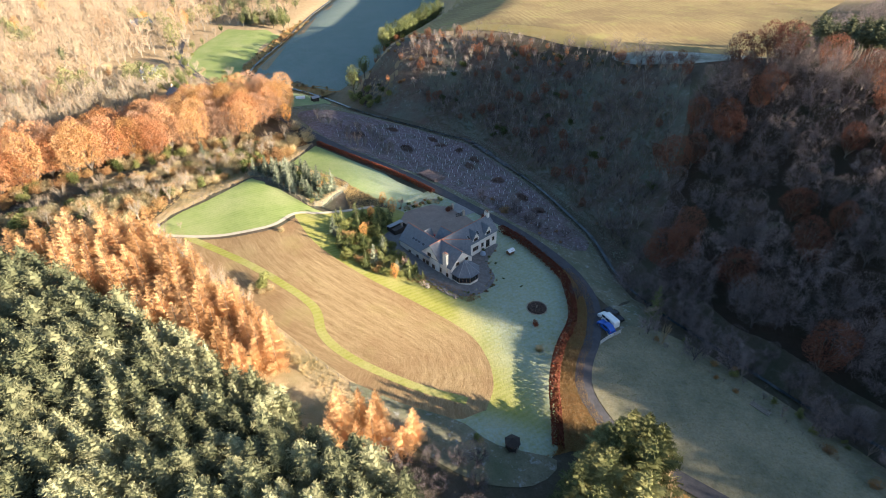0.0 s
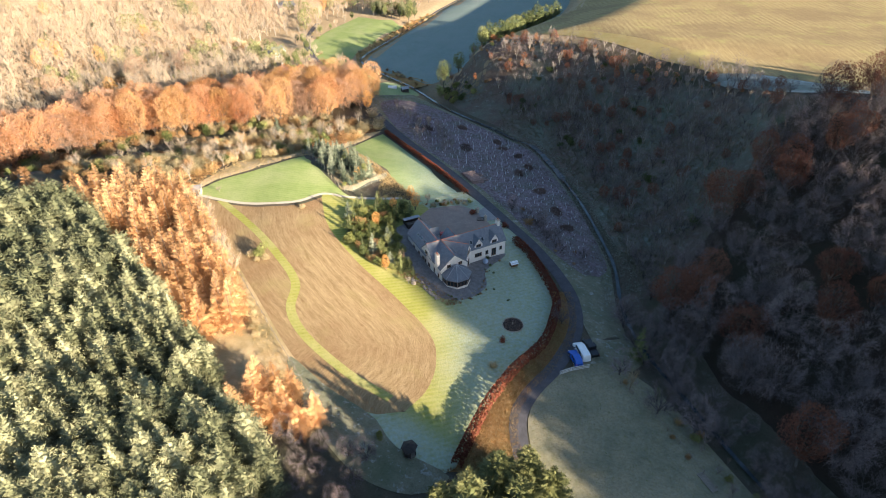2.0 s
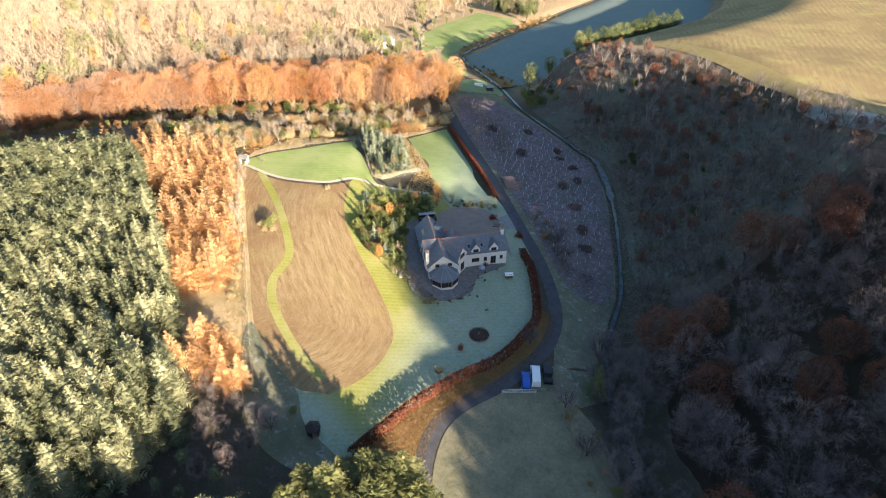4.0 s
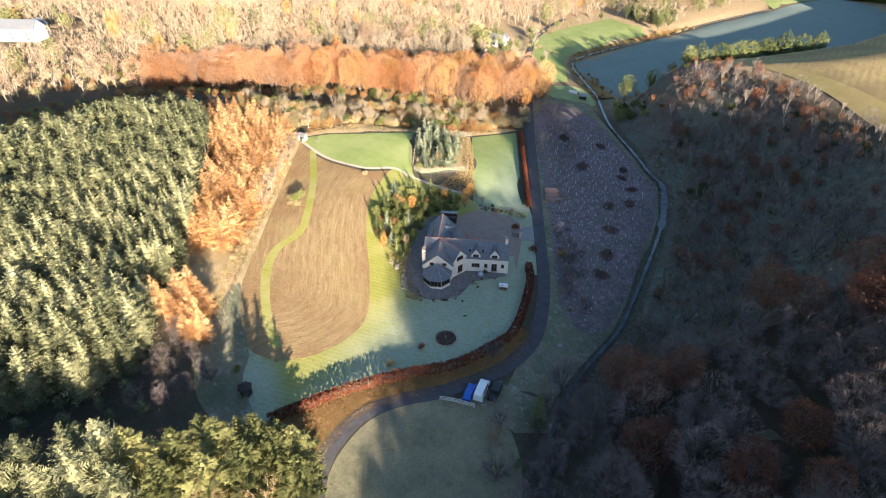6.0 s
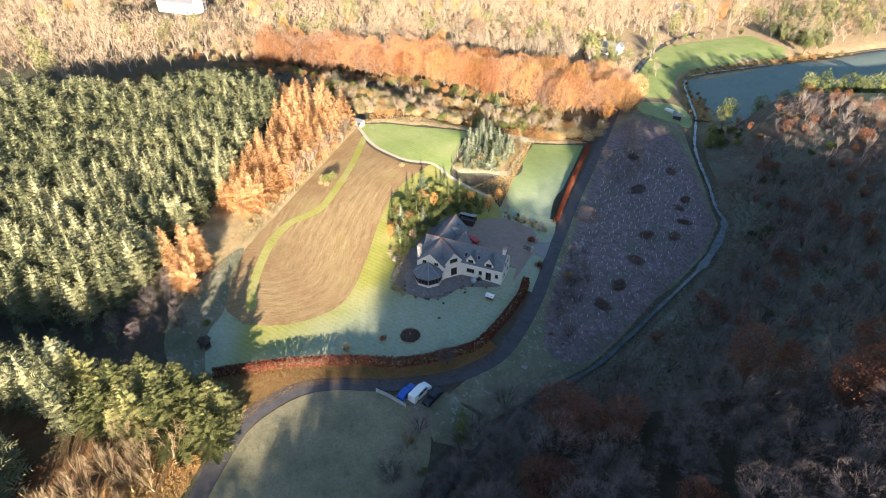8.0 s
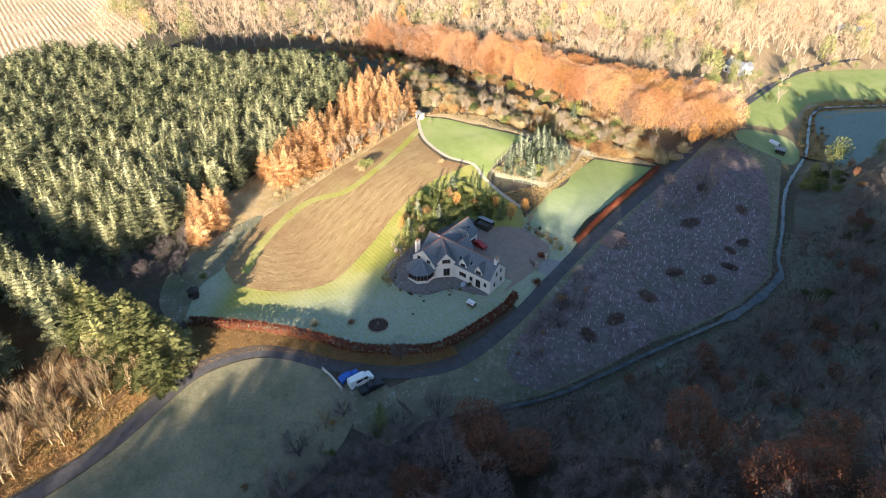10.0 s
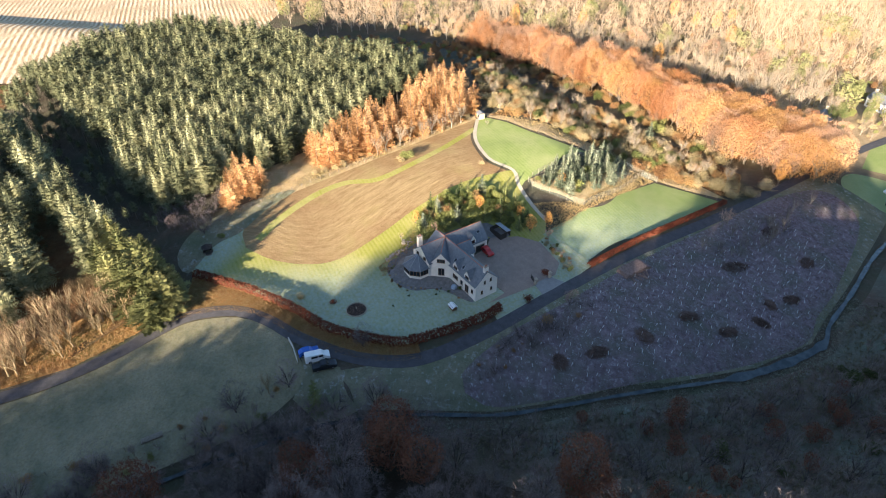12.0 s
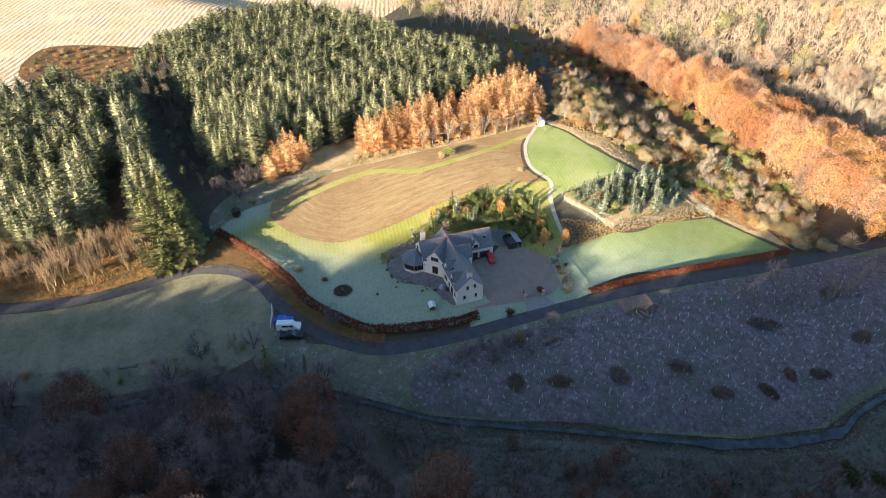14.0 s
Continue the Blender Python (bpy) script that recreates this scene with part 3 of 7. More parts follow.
FAR_FROST = [(-96, 287), (-78, 273), (-60, 263), (-49, 257), (-43, 272), (-35, 294), (-25, 318), (-14, 352), (-8, 400), (-6, 460), (-22, 520), (-60, 540), (-78, 481), (-88, 420), (-93, 350), (-97, 302)]
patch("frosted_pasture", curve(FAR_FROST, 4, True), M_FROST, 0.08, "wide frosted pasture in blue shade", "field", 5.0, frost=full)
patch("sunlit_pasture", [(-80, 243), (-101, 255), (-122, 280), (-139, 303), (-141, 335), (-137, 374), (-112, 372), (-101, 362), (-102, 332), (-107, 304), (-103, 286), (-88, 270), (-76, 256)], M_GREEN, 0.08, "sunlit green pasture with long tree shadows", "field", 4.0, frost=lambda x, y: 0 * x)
patch("far_green", [(-62, 542), (-80, 484), (-98, 500), (-96, 560), (-60, 640), (60, 640), (40, 560)], M_GREEN, 0.1, "far sunlit green field beyond the frosted pasture", "field", 8.0, frost=lambda x, y: 0 * x)
PLATEAU = curve([(-20, 281), (-13, 272), (-4, 264), (14, 256), (33, 244), (50, 230), (62, 218), (74, 206), (86, 196), (104, 192), (118, 204), (134, 224), (164, 260), (210, 330), (190, 470), (60, 520), (24, 440), (8, 370), (-8, 315)], 5, True)
patch("plateau_field", PLATEAU, M_HILLROWS, 0.12, "straw coloured drilled field on the hilltop", "field", 3.0, rows=lambda x, y: (0.97 * x + 0.24 * y, 0.24 * x - 0.97 * y))
patch("plateau_margin", curve([(-20, 281), (-13, 272), (-4, 264), (14, 256), (33, 244), (50, 230), (62, 219), (66, 223), (50, 240), (30, 254), (8, 264), (-8, 276), (-14, 290)], 4, True), M_HILLFIELD, 0.2, "green grass margin of the hilltop field", "field", 2.5, frost=lambda x, y: 0 * x)
patch("frosted_corner", curve([(62, 214), (74, 212), (88, 208), (102, 203), (112, 198), (104, 190), (92, 186), (84, 193), (76, 200), (68, 206)], 3, True), M_RIME, 0.22, "white frosted rough grass at the edge of the hilltop field", "ground", 2.0)
patch("stubble_field", curve([(-24, -50), (-46, -50), (-66, -50), (-92, -50), (-122, -34), (-150, -10), (-300, -60), (-300, -300), (60, -300), (20, -120)], 8, True), M_STUBBLE, 0.15, "pale striped stubble field beyond the plantation", "field", 6.0,
      rows=lambda x, y: (0.5 * x - 0.87 * y, 0.87 * x + 0.5 * y))

VERGE = HEDGE[20:] + [(15, 55), (20, 57)] + [p for p in ROAD if 57 < p[1] < 113 and p[0] < 34][::-1]
patch("hedge_bank", VERGE, M_BANK, 0.05, "bank of orange bracken between hedge and lane", "bank", 1.5)
SOUTHBANK = [(27.2, 60), (30.5, 55.6), (45, 44.5), (55.5, 30.5), (73, -2), (64, -2), (46, 26), (33, 38), (27, 47), (22, 56)]
patch("roadside_bank", SOUTHBANK, M_BANK, 0.06, "sunlit bank of dry bracken beside the lane", "bank", 2.0)
STRIP = FIELD_FENCE[:-4] + [(-4, 61), (-16, 60), (-28, 72), (-46, 90), (-66, 106), (-74, 116), (-72, 136), (-68, 154), (-60, 178), (-48, 192), (-50, 180), (-53, 170), (-58, 151), (-60, 140), (-64.5, 131), (-69.5, 123), (-71.5, 115)]
patch("straw_strip", [p for p in STRIP], M_STRAW, 0.05, "pale dry grass along the field edge", "grass", 2.0)
UNDER = [(-72, 117), (-90, 128), (-100, 150), (-84, 178), (-66, 200), (-52, 196), (-50, 190), (-61, 178), (-69, 154), (-73, 136)]
patch("scrub_floor", UNDER, M_LITTER, 0.05, "leaf litter and dead bracken below the beeches", "ground", 3.0)
patch("patio", curve([(2.6, 99.2), (8.2, 100.6), (11.6, 106.5), (10.2, 112.5), (12.6, 118.4), (13.4, 121.2), (10.5, 119.5), (5, 113), (4.5, 108), (0, 104)], 1.2, True), M_PATIO, 0.12, "stone patio round the sun room", "patio", 1.2)
patch("driveway", [(4.9, 134.6), (8.3, 136.6), (5.8, 139.2), (3.1, 141.8), (1.6, 138.2)], M_CONCRETE, 0.17, "paved driveway mouth at the gate", "driveway", 1.2)
ribbon("field_track", curve([(-62, 113.2), (-47, 104.5), (-35.9, 96.7), (-27.3, 89.2), (-23.8, 80.8), (-17.1, 74.6), (-5.6, 68.8), (3.5, 66.2)], 1.5), 1.9, M_LAWN, 0.1, "green grass strip through the stubble", "track")
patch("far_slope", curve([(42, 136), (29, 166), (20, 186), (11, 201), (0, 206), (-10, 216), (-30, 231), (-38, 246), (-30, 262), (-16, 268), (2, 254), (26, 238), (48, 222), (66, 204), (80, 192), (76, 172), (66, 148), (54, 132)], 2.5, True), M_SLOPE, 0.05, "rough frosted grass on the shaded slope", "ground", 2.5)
STREAMBANK = [(-58, 250), (-76, 264), (-97, 281), (-106, 298), (-104, 330), (-102, 362), (-96, 400), (-90, 400), (-95, 350), (-98, 302), (-95, 288), (-76, 274), (-58, 264), (-48, 256)]
patch("stream_bank", STREAMBANK, M_BANK, 0.05, "orange bracken bank of the stream", "bank", 2.5)
patch("side_path", [(-6.0, 112.4), (-3.6, 110.2), (1.6, 105.0), (3.0, 102.4), (0.4, 100.6), (-4.5, 104.0), (-9.0, 109.5), (-13.6, 116.0), (-16.0, 121.5), (-13.6, 127.0), (-10.0, 124.0), (-12.0, 119.4)], M_PATIO, 0.10, "dark gravel beside the west wall of the house", "path", 1.2)
patch("lane_verge", [(14.4, 128.2), (17.6, 126.6), (12.8, 131.8), (8.6, 136.2), (6.6, 133.8), (11.2, 127.8), (13.4, 124.6)], M_LAWN, 0.07, "frosted grass between courtyard and lane", "lawn", 1.2, frost=full)
patch("lane_verge", [(2.8, 141.4), (0.4, 144.2), (-4.4, 148.0), (-9.6, 143.4), (-5.0, 141.2), (0.6, 139.9)], M_LAWN, 0.07, "frosted grass beside the gate", "lawn", 1.2, frost=full)
patch("bracken_clearing", curve([(-66, -50), (-45, -44), (-22, -50), (-24, -80), (-50, -96)], 4, True), M_LITTER, 0.2, "brown bracken clearing behind the plantation", "ground", 4.0)
# near-black sheet that paints the wood's shade onto its floor
patch("wood_floor", [(52, 108), (62, 90), (76, 72), (92, 53), (112, 17), (132, -40), (220, -40), (250, 120), (230, 240), (165, 225), (122, 200), (100, 198), (88, 196), (78, 172), (68, 148), (60, 134), (54, 120)], M_SHADEFLOOR, 0.09, "leaf litter under the bare wood, shade darkened into its colour", "ground", 4.0)
patch("lane_corner", [(33.5, 87), (36, 96.5), (44, 102.4), (49, 97), (45, 90), (39, 90.5)], M_ROUGH, 0.15, "frosted rough grass behind the parked vehicles", "ground", 2.0)
patch("plot_floor", [(-52, 170), (-53, 166), (-40, 158), (-28.8, 146.6), (-33.6, 132.6), (-36.4, 132), (-61, 154.6)], M_STRAW, 0.06, "dry grass under the young conifers", "grass", 2.0)
patch("straw_slope", [(-46, 88), (-29, 73), (-16, 61), (-13, 56), (-19, 51), (-28, 58), (-38, 64), (-52, 74), (-58, 80)], M_STRAW, 0.035, "pale dry grass between larches and spruces", "grass", 2.5)
patch("yard_verge", [(13, 124.5), (18, 127), (9, 137), (2, 143.4), (-5, 149), (-16, 137.4), (-12, 134), (-4, 139), (3, 135)], M_LAWN, 0.035, "frosted grass round the courtyard", "lawn", 1.6, frost=full)
patch("belt_floor", [(26, 52), (44, 42), (56, 26), (62, 4), (44, -30), (10, -50), (-20, -30), (0, 4), (12, 28), (16, 44)], M_LITTER, 0.03, "brown litter under the roadside trees", "ground", 3.0)


# ---- trees ----
def unit(v):
    return v / (math.sqrt(v[0] * v[0] + v[1] * v[1] + v[2] * v[2]) + 1e-9)


def cross(a, b):
    return np.array((a[1] * b[2] - a[2] * b[1], a[2] * b[0] - a[0] * b[2], a[0] * b[1] - a[1] * b[0]))


class Bush:
    """Collects loose triangles of foliage."""

    def __init__(self, seed):
        self.r = np.random.RandomState(seed)
        self.v, self.t = [], []

    def tri(self, a, b, c):
        n = len(self.v)
        self.v += [a, b, c]
        self.t.append((n, n + 1, n + 2))

    def frond(self, a, out, length, width, droop, spikes=6):
        """A feathered bough: a drooping spine with narrow pointed side shoots."""
        side = unit(cross(out, (0, 0, 1.0)))
        roll = self.r.uniform(-0.7, 0.7)
        side = side * math.cos(roll) + cross(out, side) * math.sin(roll)
        n = len(self.v)
        for k in range(spikes + 1):
            f = (k + 0.4) / (spikes + 0.4)
            p = a + out * length * f + np.array((0, 0, -droop * length * f * f))
            w = width * (1.15 - 0.75 * f) * self.r.uniform(0.7, 1.3)
            for s in (-1, 1) if k < spikes else (0,):
                tip = p + out * w * 0.75 + side * s * w + np.array((0, 0, self.r.uniform(-0.3, 0.15) * w))
                m = len(self.v)
                self.v += [p - out * length * 0.05 - side * 0.03, p + out * length * 0.09 + side * 0.03, tip]
                self.t.append((m, m + 1, m + 2))
        self.r.uniform()

    def leaf(self, p, size, facing=None):
        """One clump of leaves, a ragged triangle."""
        d = self.r.normal(size=3)
        if facing is not None:
            d = unit(d) * 0.9 + facing
        d = unit(d)
        a = unit(cross(d, self.r.normal(size=3)))
        b = cross(d, a)
        n = len(self.v)
        s = size * self.r.uniform(0.7, 1.5)
        self.v += [p + a * s, p - a * s * 0.55 + b * s * 0.8, p - a * s * 0.6 - b * s * 0.75]
        self.t.append((n, n + 1, n + 2))

    def twig(self, a, way, length, width):
        side = unit(cross(way, self.r.normal(size=3))) * width
        n = len(self.v)
        self.v += [a - side, a + side, a + way * length]
        self.t.append((n, n + 1, n + 2))

    def limb(self, a, b, r0, r1, sides=4, onto=None):
        """A tapered limb, joined to the ring of vertices it grows from; gives its own last ring."""
        a, b = np.asarray(a, float), np.asarray(b, float)
        w = unit(b - a)
        s = unit(cross(w, (0.3, 0.9, 0.2)))
        t = cross(w, s)
        n = len(self.v)
        for p, r in ((a, r0), (b, r1)):
            for k in range(sides):
                g = k * math.tau / sides
                self.v.append(p + (s * math.cos(g) + t * math.sin(g)) * r)
        for k in range(sides):
            j = (k + 1) % sides
            self.t += [(n + k, n + j, n + sides + j), (n + k, n + sides + j, n + sides + k)]
        if onto is not None:
            self.t.append((onto, n, n + 1))
        return n + sides

    def arrays(self):
        return np.array(self.v, np.float32), np.array(self.t, np.int32)


def spruce(seed, h, r, whorls=12, low=0.06, wide=0.42, sprays=4, size=0.75, girth=0.11, spikes=6, taper=1.0, core=0.45):
    """Straight trunk; whorls of feathered boughs set with pointed sprays of needles."""
    wood, crown = Bush(seed), Bush(seed + 500)
    g = crown.r
    half = wood.limb((0, 0, -0.5), (0, 0, h * 0.55), 0.16 + h * 0.006, 0.09, 6)
    wood.limb((0, 0, h * 0.55), (0, 0, h * 0.98), 0.09, 0.02, 5, half)
    for i in range(whorls):
        f = i / (whorls - 1)
        z = h * (low + (0.95 - low) * f)
        length = r * (min(1.0, (1 - f) * taper) ** 0.85 * 0.95 + 0.06)
        n = int(6 + 3 * (1 - f))
        a0 = g.uniform(0, 6.28)
        if core:
            rise = h * 0.95 / whorls * 0.3
            ring = [np.array((math.cos(b), math.sin(b), 0)) * length * core * g.uniform(0.8, 1.2) + np.array((0, 0, z - 0.25 + g.uniform(-0.3, 0.1))) for b in np.arange(6) * 1.0472 + a0]
            for p, q in zip(ring, ring[1:] + ring[:1]):
                crown.tri(p, q, np.array((0, 0, z + rise)))
        for k in range(n):
            a = a0 + k * math.tau / n + g.uniform(-0.3, 0.3)
            out = unit(np.array((math.cos(a), math.sin(a), 0.5 * f + 0.02)))
            ln = length * g.uniform(0.7, 1.2)
            start = np.array((0, 0, z + g.uniform(-0.3, 0.3)))
            crown.frond(start, out, ln, ln * wide * 0.6 + 0.12, 0.14 * (1 - f), spikes)
            for q in range(sprays):
                s = ln * g.uniform(0.45, 1.05)
                side = np.array((-out[1], out[0], 0)) * g.uniform(-0.3, 0.3) * ln
                p = start + out * s + side * (s / ln) + np.array((0, 0, -0.14 * (1 - f) * s * s / ln))
                crown.twig(p, unit(out + unit(side + 1e-6) * 0.6 + np.array((0, 0, g.uniform(-0.1, 0.4)))), size * (0.6 + 0.4 * (1 - f)), size * girth)
    crown.frond(np.array((0, 0, h * 0.88)), np.array((0.05, 0.0, 1.0)), h * 0.12, 0.22, 0.0, 5)
    return wood.arrays(), crown.arrays()


def broadleaf(seed, h, r, leafy, size, twigs, base=0.35, spreadout=1.0, stems=1, rise=0.08, dome=0.0, thick=1.0, fine=1.0, limbs=8, forks=4):
    """Trunk, limbs and branches with a crown of leaf clumps (leafy) and bare twigs (twigs); dome: the share of them on the crown's lumpy outside."""
    wood, crown = Bush(seed), Bush(seed + 500)
    g = crown.r
    tips = []
    fork = np.array((g.uniform(-0.3, 0.3), g.uniform(-0.3, 0.3), h * base))
    bole = wood.limb((0, 0, -0.5), fork, 0.022 * h, 0.015 * h, 6)
    n, slim = limbs, 0.45 + 0.55 * fine
    for k in range(n):
        a = k * math.tau / n + g.uniform(-0.4, 0.4)
        reach = r * g.uniform(0.35, 0.7) * (0.3 if k == 0 else 1)
        start = fork * g.uniform(0.75, 1.0)
        mid = start + np.array((math.cos(a) * reach * 0.6, math.sin(a) * reach * 0.6, h * g.uniform(0.16, 0.32)))
        bough = wood.limb(start, mid, 0.0105 * h * slim, 0.0065 * h * slim, 4, bole)
        for j in range(forks):
            b = a + g.uniform(-1.0, 1.0)
            q = mid + np.array((math.cos(b), math.sin(b), 0)) * r * g.uniform(0.15, 0.5) * spreadout
            q[2] = min(h * 0.93, mid[2] + h * g.uniform(rise, 0.34))
            wood.limb(mid, q, 0.0062 * h * slim, 0.0025 * h * slim, 3, bough)
            tips.append((mid, q))
    lumps = [unit(g.normal(size=3) + np.array((0, 0, 0.5))) for _ in range(11)]
    mid_z, top_r = h * (0.5 + 0.35 * base), h * (0.5 - 0.35 * base)
    centre = np.array((0, 0, mid_z))

    def shell():
        d = unit(g.normal(size=3) + np.array((0, 0, 0.25)))
        bulge = 0.70 + 0.36 * max(0.0, max(float(d @ q) for q in lumps) - 0.72) / 0.28
        return centre + d * np.array((r, r, top_r)) * bulge, d

    for i in range(twigs):
        if g.uniform() < dome:
            p, d = shell()
            ln = g.uniform(0.05, 0.12) * h
            way = unit(d * 0.8 + g.normal(size=3) * 0.45 + np.array((0, 0, 0.35)))
            crown.twig(p - way * ln * 0.8, way, ln, (0.0016 * h + 0.003) * thick)
        else:
            m, q = tips[g.randint(len(tips))]
            p = m + (q - m) * g.uniform(0.35, 1.0)
            way = unit(unit(p - centre) * 0.9 + g.normal(size=3) * 0.55 + np.array((0, 0, 0.5)))
            crown.twig(p, way, g.uniform(0.08, 0.17) * h, 0.0026 * h * fine)
    for i in range(leafy):
        if g.uniform() < dome:
            p, d = shell()
            crown.leaf(p + g.normal(size=3) * 0.05 * r - d * g.uniform(0, 0.22) * r, size, d * 0.7)
        else:
            m, q = tips[g.randint(len(tips))]
            p = m + (q - m) * g.uniform(0.3, 1.15) + g.normal(size=3) * 0.085 * r
            crown.leaf(p, size, unit(p - centre) * 0.6)
    return wood.arrays(), crown.arrays()


def shrub(seed, h, r, n, size, twigs=0):
    wood, crown = Bush(seed), Bush(seed + 500)
    g = crown.r
    for k in range(5):
        a = g.uniform(0, 6.28)
        wood.limb((0, 0, -0.2), (math.cos(a) * r * 0.5, math.sin(a) * r * 0.5, h * 0.6), 0.05, 0.02, 3, 0 if k else None)
    blobs = [np.array((g.uniform(-0.5, 0.5) * r, g.uniform(-0.5, 0.5) * r, h * g.uniform(0.3, 0.65))) for _ in range(7)]
    for i in range(n):
        d = unit(g.normal(size=3))
        p = blobs[i % 7] + d * np.array((r * 0.5, r * 0.5, h * 0.32)) * g.uniform(0.6, 1.1)
        p[2] = max(p[2], 0.05)
        crown.leaf(p, size, d * 0.7)
    for i in range(twigs):
        a = g.uniform(0, 6.28)
        way = unit(np.array((math.cos(a), math.sin(a), g.uniform(0.4, 1.8))))
        crown.twig(way * g.uniform(0, 0.5) * r * (1, 1, 0.4), way, h * g.uniform(0.4, 0.9), 0.02)
    return wood.arrays(), crown.arrays()


class Kind:
    """A kind of tree: some built variants, planted as things and, past a number, as one joined growth."""

    def __init__(self, name, category, label, bark, leaf, variants, group):
        self.name, self.category, self.label, self.group, self.bark, self.leaf = name, category, label, group, bark, leaf
        self.forms = variants
        self.first = []
        for (wv, wt), (cv, ct) in variants:
            self.first.append((fast_tris("trunk", wv, wt, bark), fast_tris("crown", cv, ct, leaf)))
        self.bulk = []

    def plant(self, x, y, scale=1.0, turn=None, lean=2.0, label="", sink=0.05, group=None):
        k = random.randrange(len(self.forms))
        ob = thing(self.name, pose(x, y, ground_z(x, y) - sink, random.uniform(-lean, lean), random.uniform(-lean, lean), random.uniform(0, 360) if turn is None else turn),
                   label or self.label, self.category, self.group if group is None else group)
        ob.scale = (scale * random.uniform(0.92, 1.08),) * 2 + (scale,)
        part("trunk", self.first[k][0], None, ob)
        part("crown", self.first[k][1], None, ob)
        return ob

    def later(self, x, y, scale=1.0):
        self.bulk.append((x, y, scale))

    def grow(self, name, label):
        """Joins what later() was given into one growth."""
        if not self.bulk:
            return
        out = {0: ([], []), 1: ([], [])}
        count = {0: 0, 1: 0}
        for x, y, s in self.bulk:
            k, a = random.randrange(len(self.forms)), random.uniform(0, 6.283)
            c, sn = math.cos(a), math.sin(a)
            rot = np.array(((c, -sn, 0), (sn, c, 0), (0, 0, 1))) * s
            at = np.array((x, y, ground_z(x, y) - 0.05))
            for i in (0, 1):
                v, t = self.forms[k][i]
                out[i][0].append(v @ rot.T + at)
                out[i][1].append(t + count[i])
                count[i] += len(v)
        root = thing(name, Matrix(), label, self.category, kind="stuff")
        part("trunks", fast_tris("trunks", np.concatenate(out[0][0]), np.concatenate(out[0][1]), self.bark), None, root)
        part("crowns", fast_tris("crowns", np.concatenate(out[1][0]), np.concatenate(out[1][1]), self.leaf), None, root)
        self.bulk = []


def scatter(outline, gap, seed, jitter=0.35, keep=None, angle=0.0):
    """Places in a shape, on a loose grid with that gap."""
    g = random.Random(seed)
    o = np.array(outline)
    c = o.mean(0)
    reach = float(np.abs(o - c).max()) * 1.5
    out = []
    n = int(reach / gap) + 1
    ca, sa = math.cos(angle), math.sin(angle)
    for i in range(-n, n + 1):
        for j in range(-n, n + 1):
            u, v = (i + (j % 2) * 0.5 + g.uniform(-jitter, jitter)) * gap, (j + g.uniform(-jitter, jitter)) * gap * 0.9
            out.append((c[0] + u * ca - v * sa, c[1] + u * sa + v * ca))
    out = np.array(out)
    ok = inside(outline, out[:, 0], out[:, 1])
    if keep is not None:
        ok &= keep(out[:, 0], out[:, 1])
    return [tuple(map(float, p)) for p in out[ok]]


SPRUCE = Kind("spruce_tree", "tree", "tall green plantation spruce with drooping boughs", M_BARK, M_SPRUCE,
              [spruce(11 + i, 12.0 + 0.5 * i, 2.4 + 0.2 * (i % 3), 15, 0.12, 0.55, 5, 0.5, 0.12, 5, 2.2, 0.55) for i in range(5)], "plantation spruces")
OLDSPRUCE = Kind("old_spruce", "tree", "broad old spruce at the bend of the lane", M_BARK, M_OLDSPRUCE,
                 [spruce(24 + i, 12.8 + 0.6 * i, 3.9, 17, 0.08, 0.42, 12, 0.55, 0.1, 9, 1.5, 0.5) for i in range(3)], "old spruces at the bend")
LARCH = Kind("larch_tree", "tree", "slender larch with orange autumn needles", M_BARK, M_LARCH,
             [spruce(31 + i, 9.6 + 0.7 * i, 2.7, 14, 0.08, 0.5, 8, 0.5, 0.07, 5, 1.3, 0.0) for i in range(4)], "autumn larches")
BEECH = Kind("beech_tree", "tree", "big beech with orange and copper autumn leaves", M_BARK, M_BEECH,
             [broadleaf(51 + i, 14.0 + 0.8 * i, 5.4, 2700, 0.18, 500, 0.06, rise=-0.10, dome=0.85) for i in range(4)], "row of beeches")
RUSTBEECH = Kind("beech_tree", "tree", "big beech with dark rusty red leaves", M_BARK, M_RUSTBEECH, BEECH.forms[:2], "row of beeches")
YELLOWBEECH = Kind("beech_tree", "tree", "big beech with yellow orange leaves", M_BARK, M_YELLOWBEECH, BEECH.forms[2:], "row of beeches")
PINKBEECH = Kind("beech_tree", "tree", "big beech with faded pink brown leaves and bare twigs", M_BARK, M_PINKBEECH,
                 [broadleaf(41 + i, 13.4 + 0.8 * i, 5.2, 1000, 0.19, 1300, 0.06, rise=-0.10, dome=0.85, thick=1.3) for i in range(3)], "row of beeches")
FARSPRUCE = Kind("spruce_tree", "tree", "tall green plantation spruce with drooping boughs", M_BARK, M_SPRUCE,
                 [spruce(211 + i, 12.0 + 0.5 * i, 2.5, 8, 0.5, 0.6, 4, 0.6, 0.13, 4, 2.5, 0.55) for i in range(5)], "plantation spruces")
FARCOPPER = Kind("copper_beech", "tree", "broad tree with dull brown copper leaves", M_BARK, M_COPPER,
                 [broadleaf(261 + i, 11.0 + i, 4.8, 700, 0.34, 240, 0.1, dome=0.8) for i in range(3)], "copper trees in the dark wood")
COPPER = Kind("copper_beech", "tree", "broad tree with dull brown copper leaves", M_BARK, M_COPPER,
              [broadleaf(61 + i, 12.0 + i, 4.9, 2600, 0.16, 700, 0.1, dome=0.8) for i in range(3)], "copper trees in the dark wood")
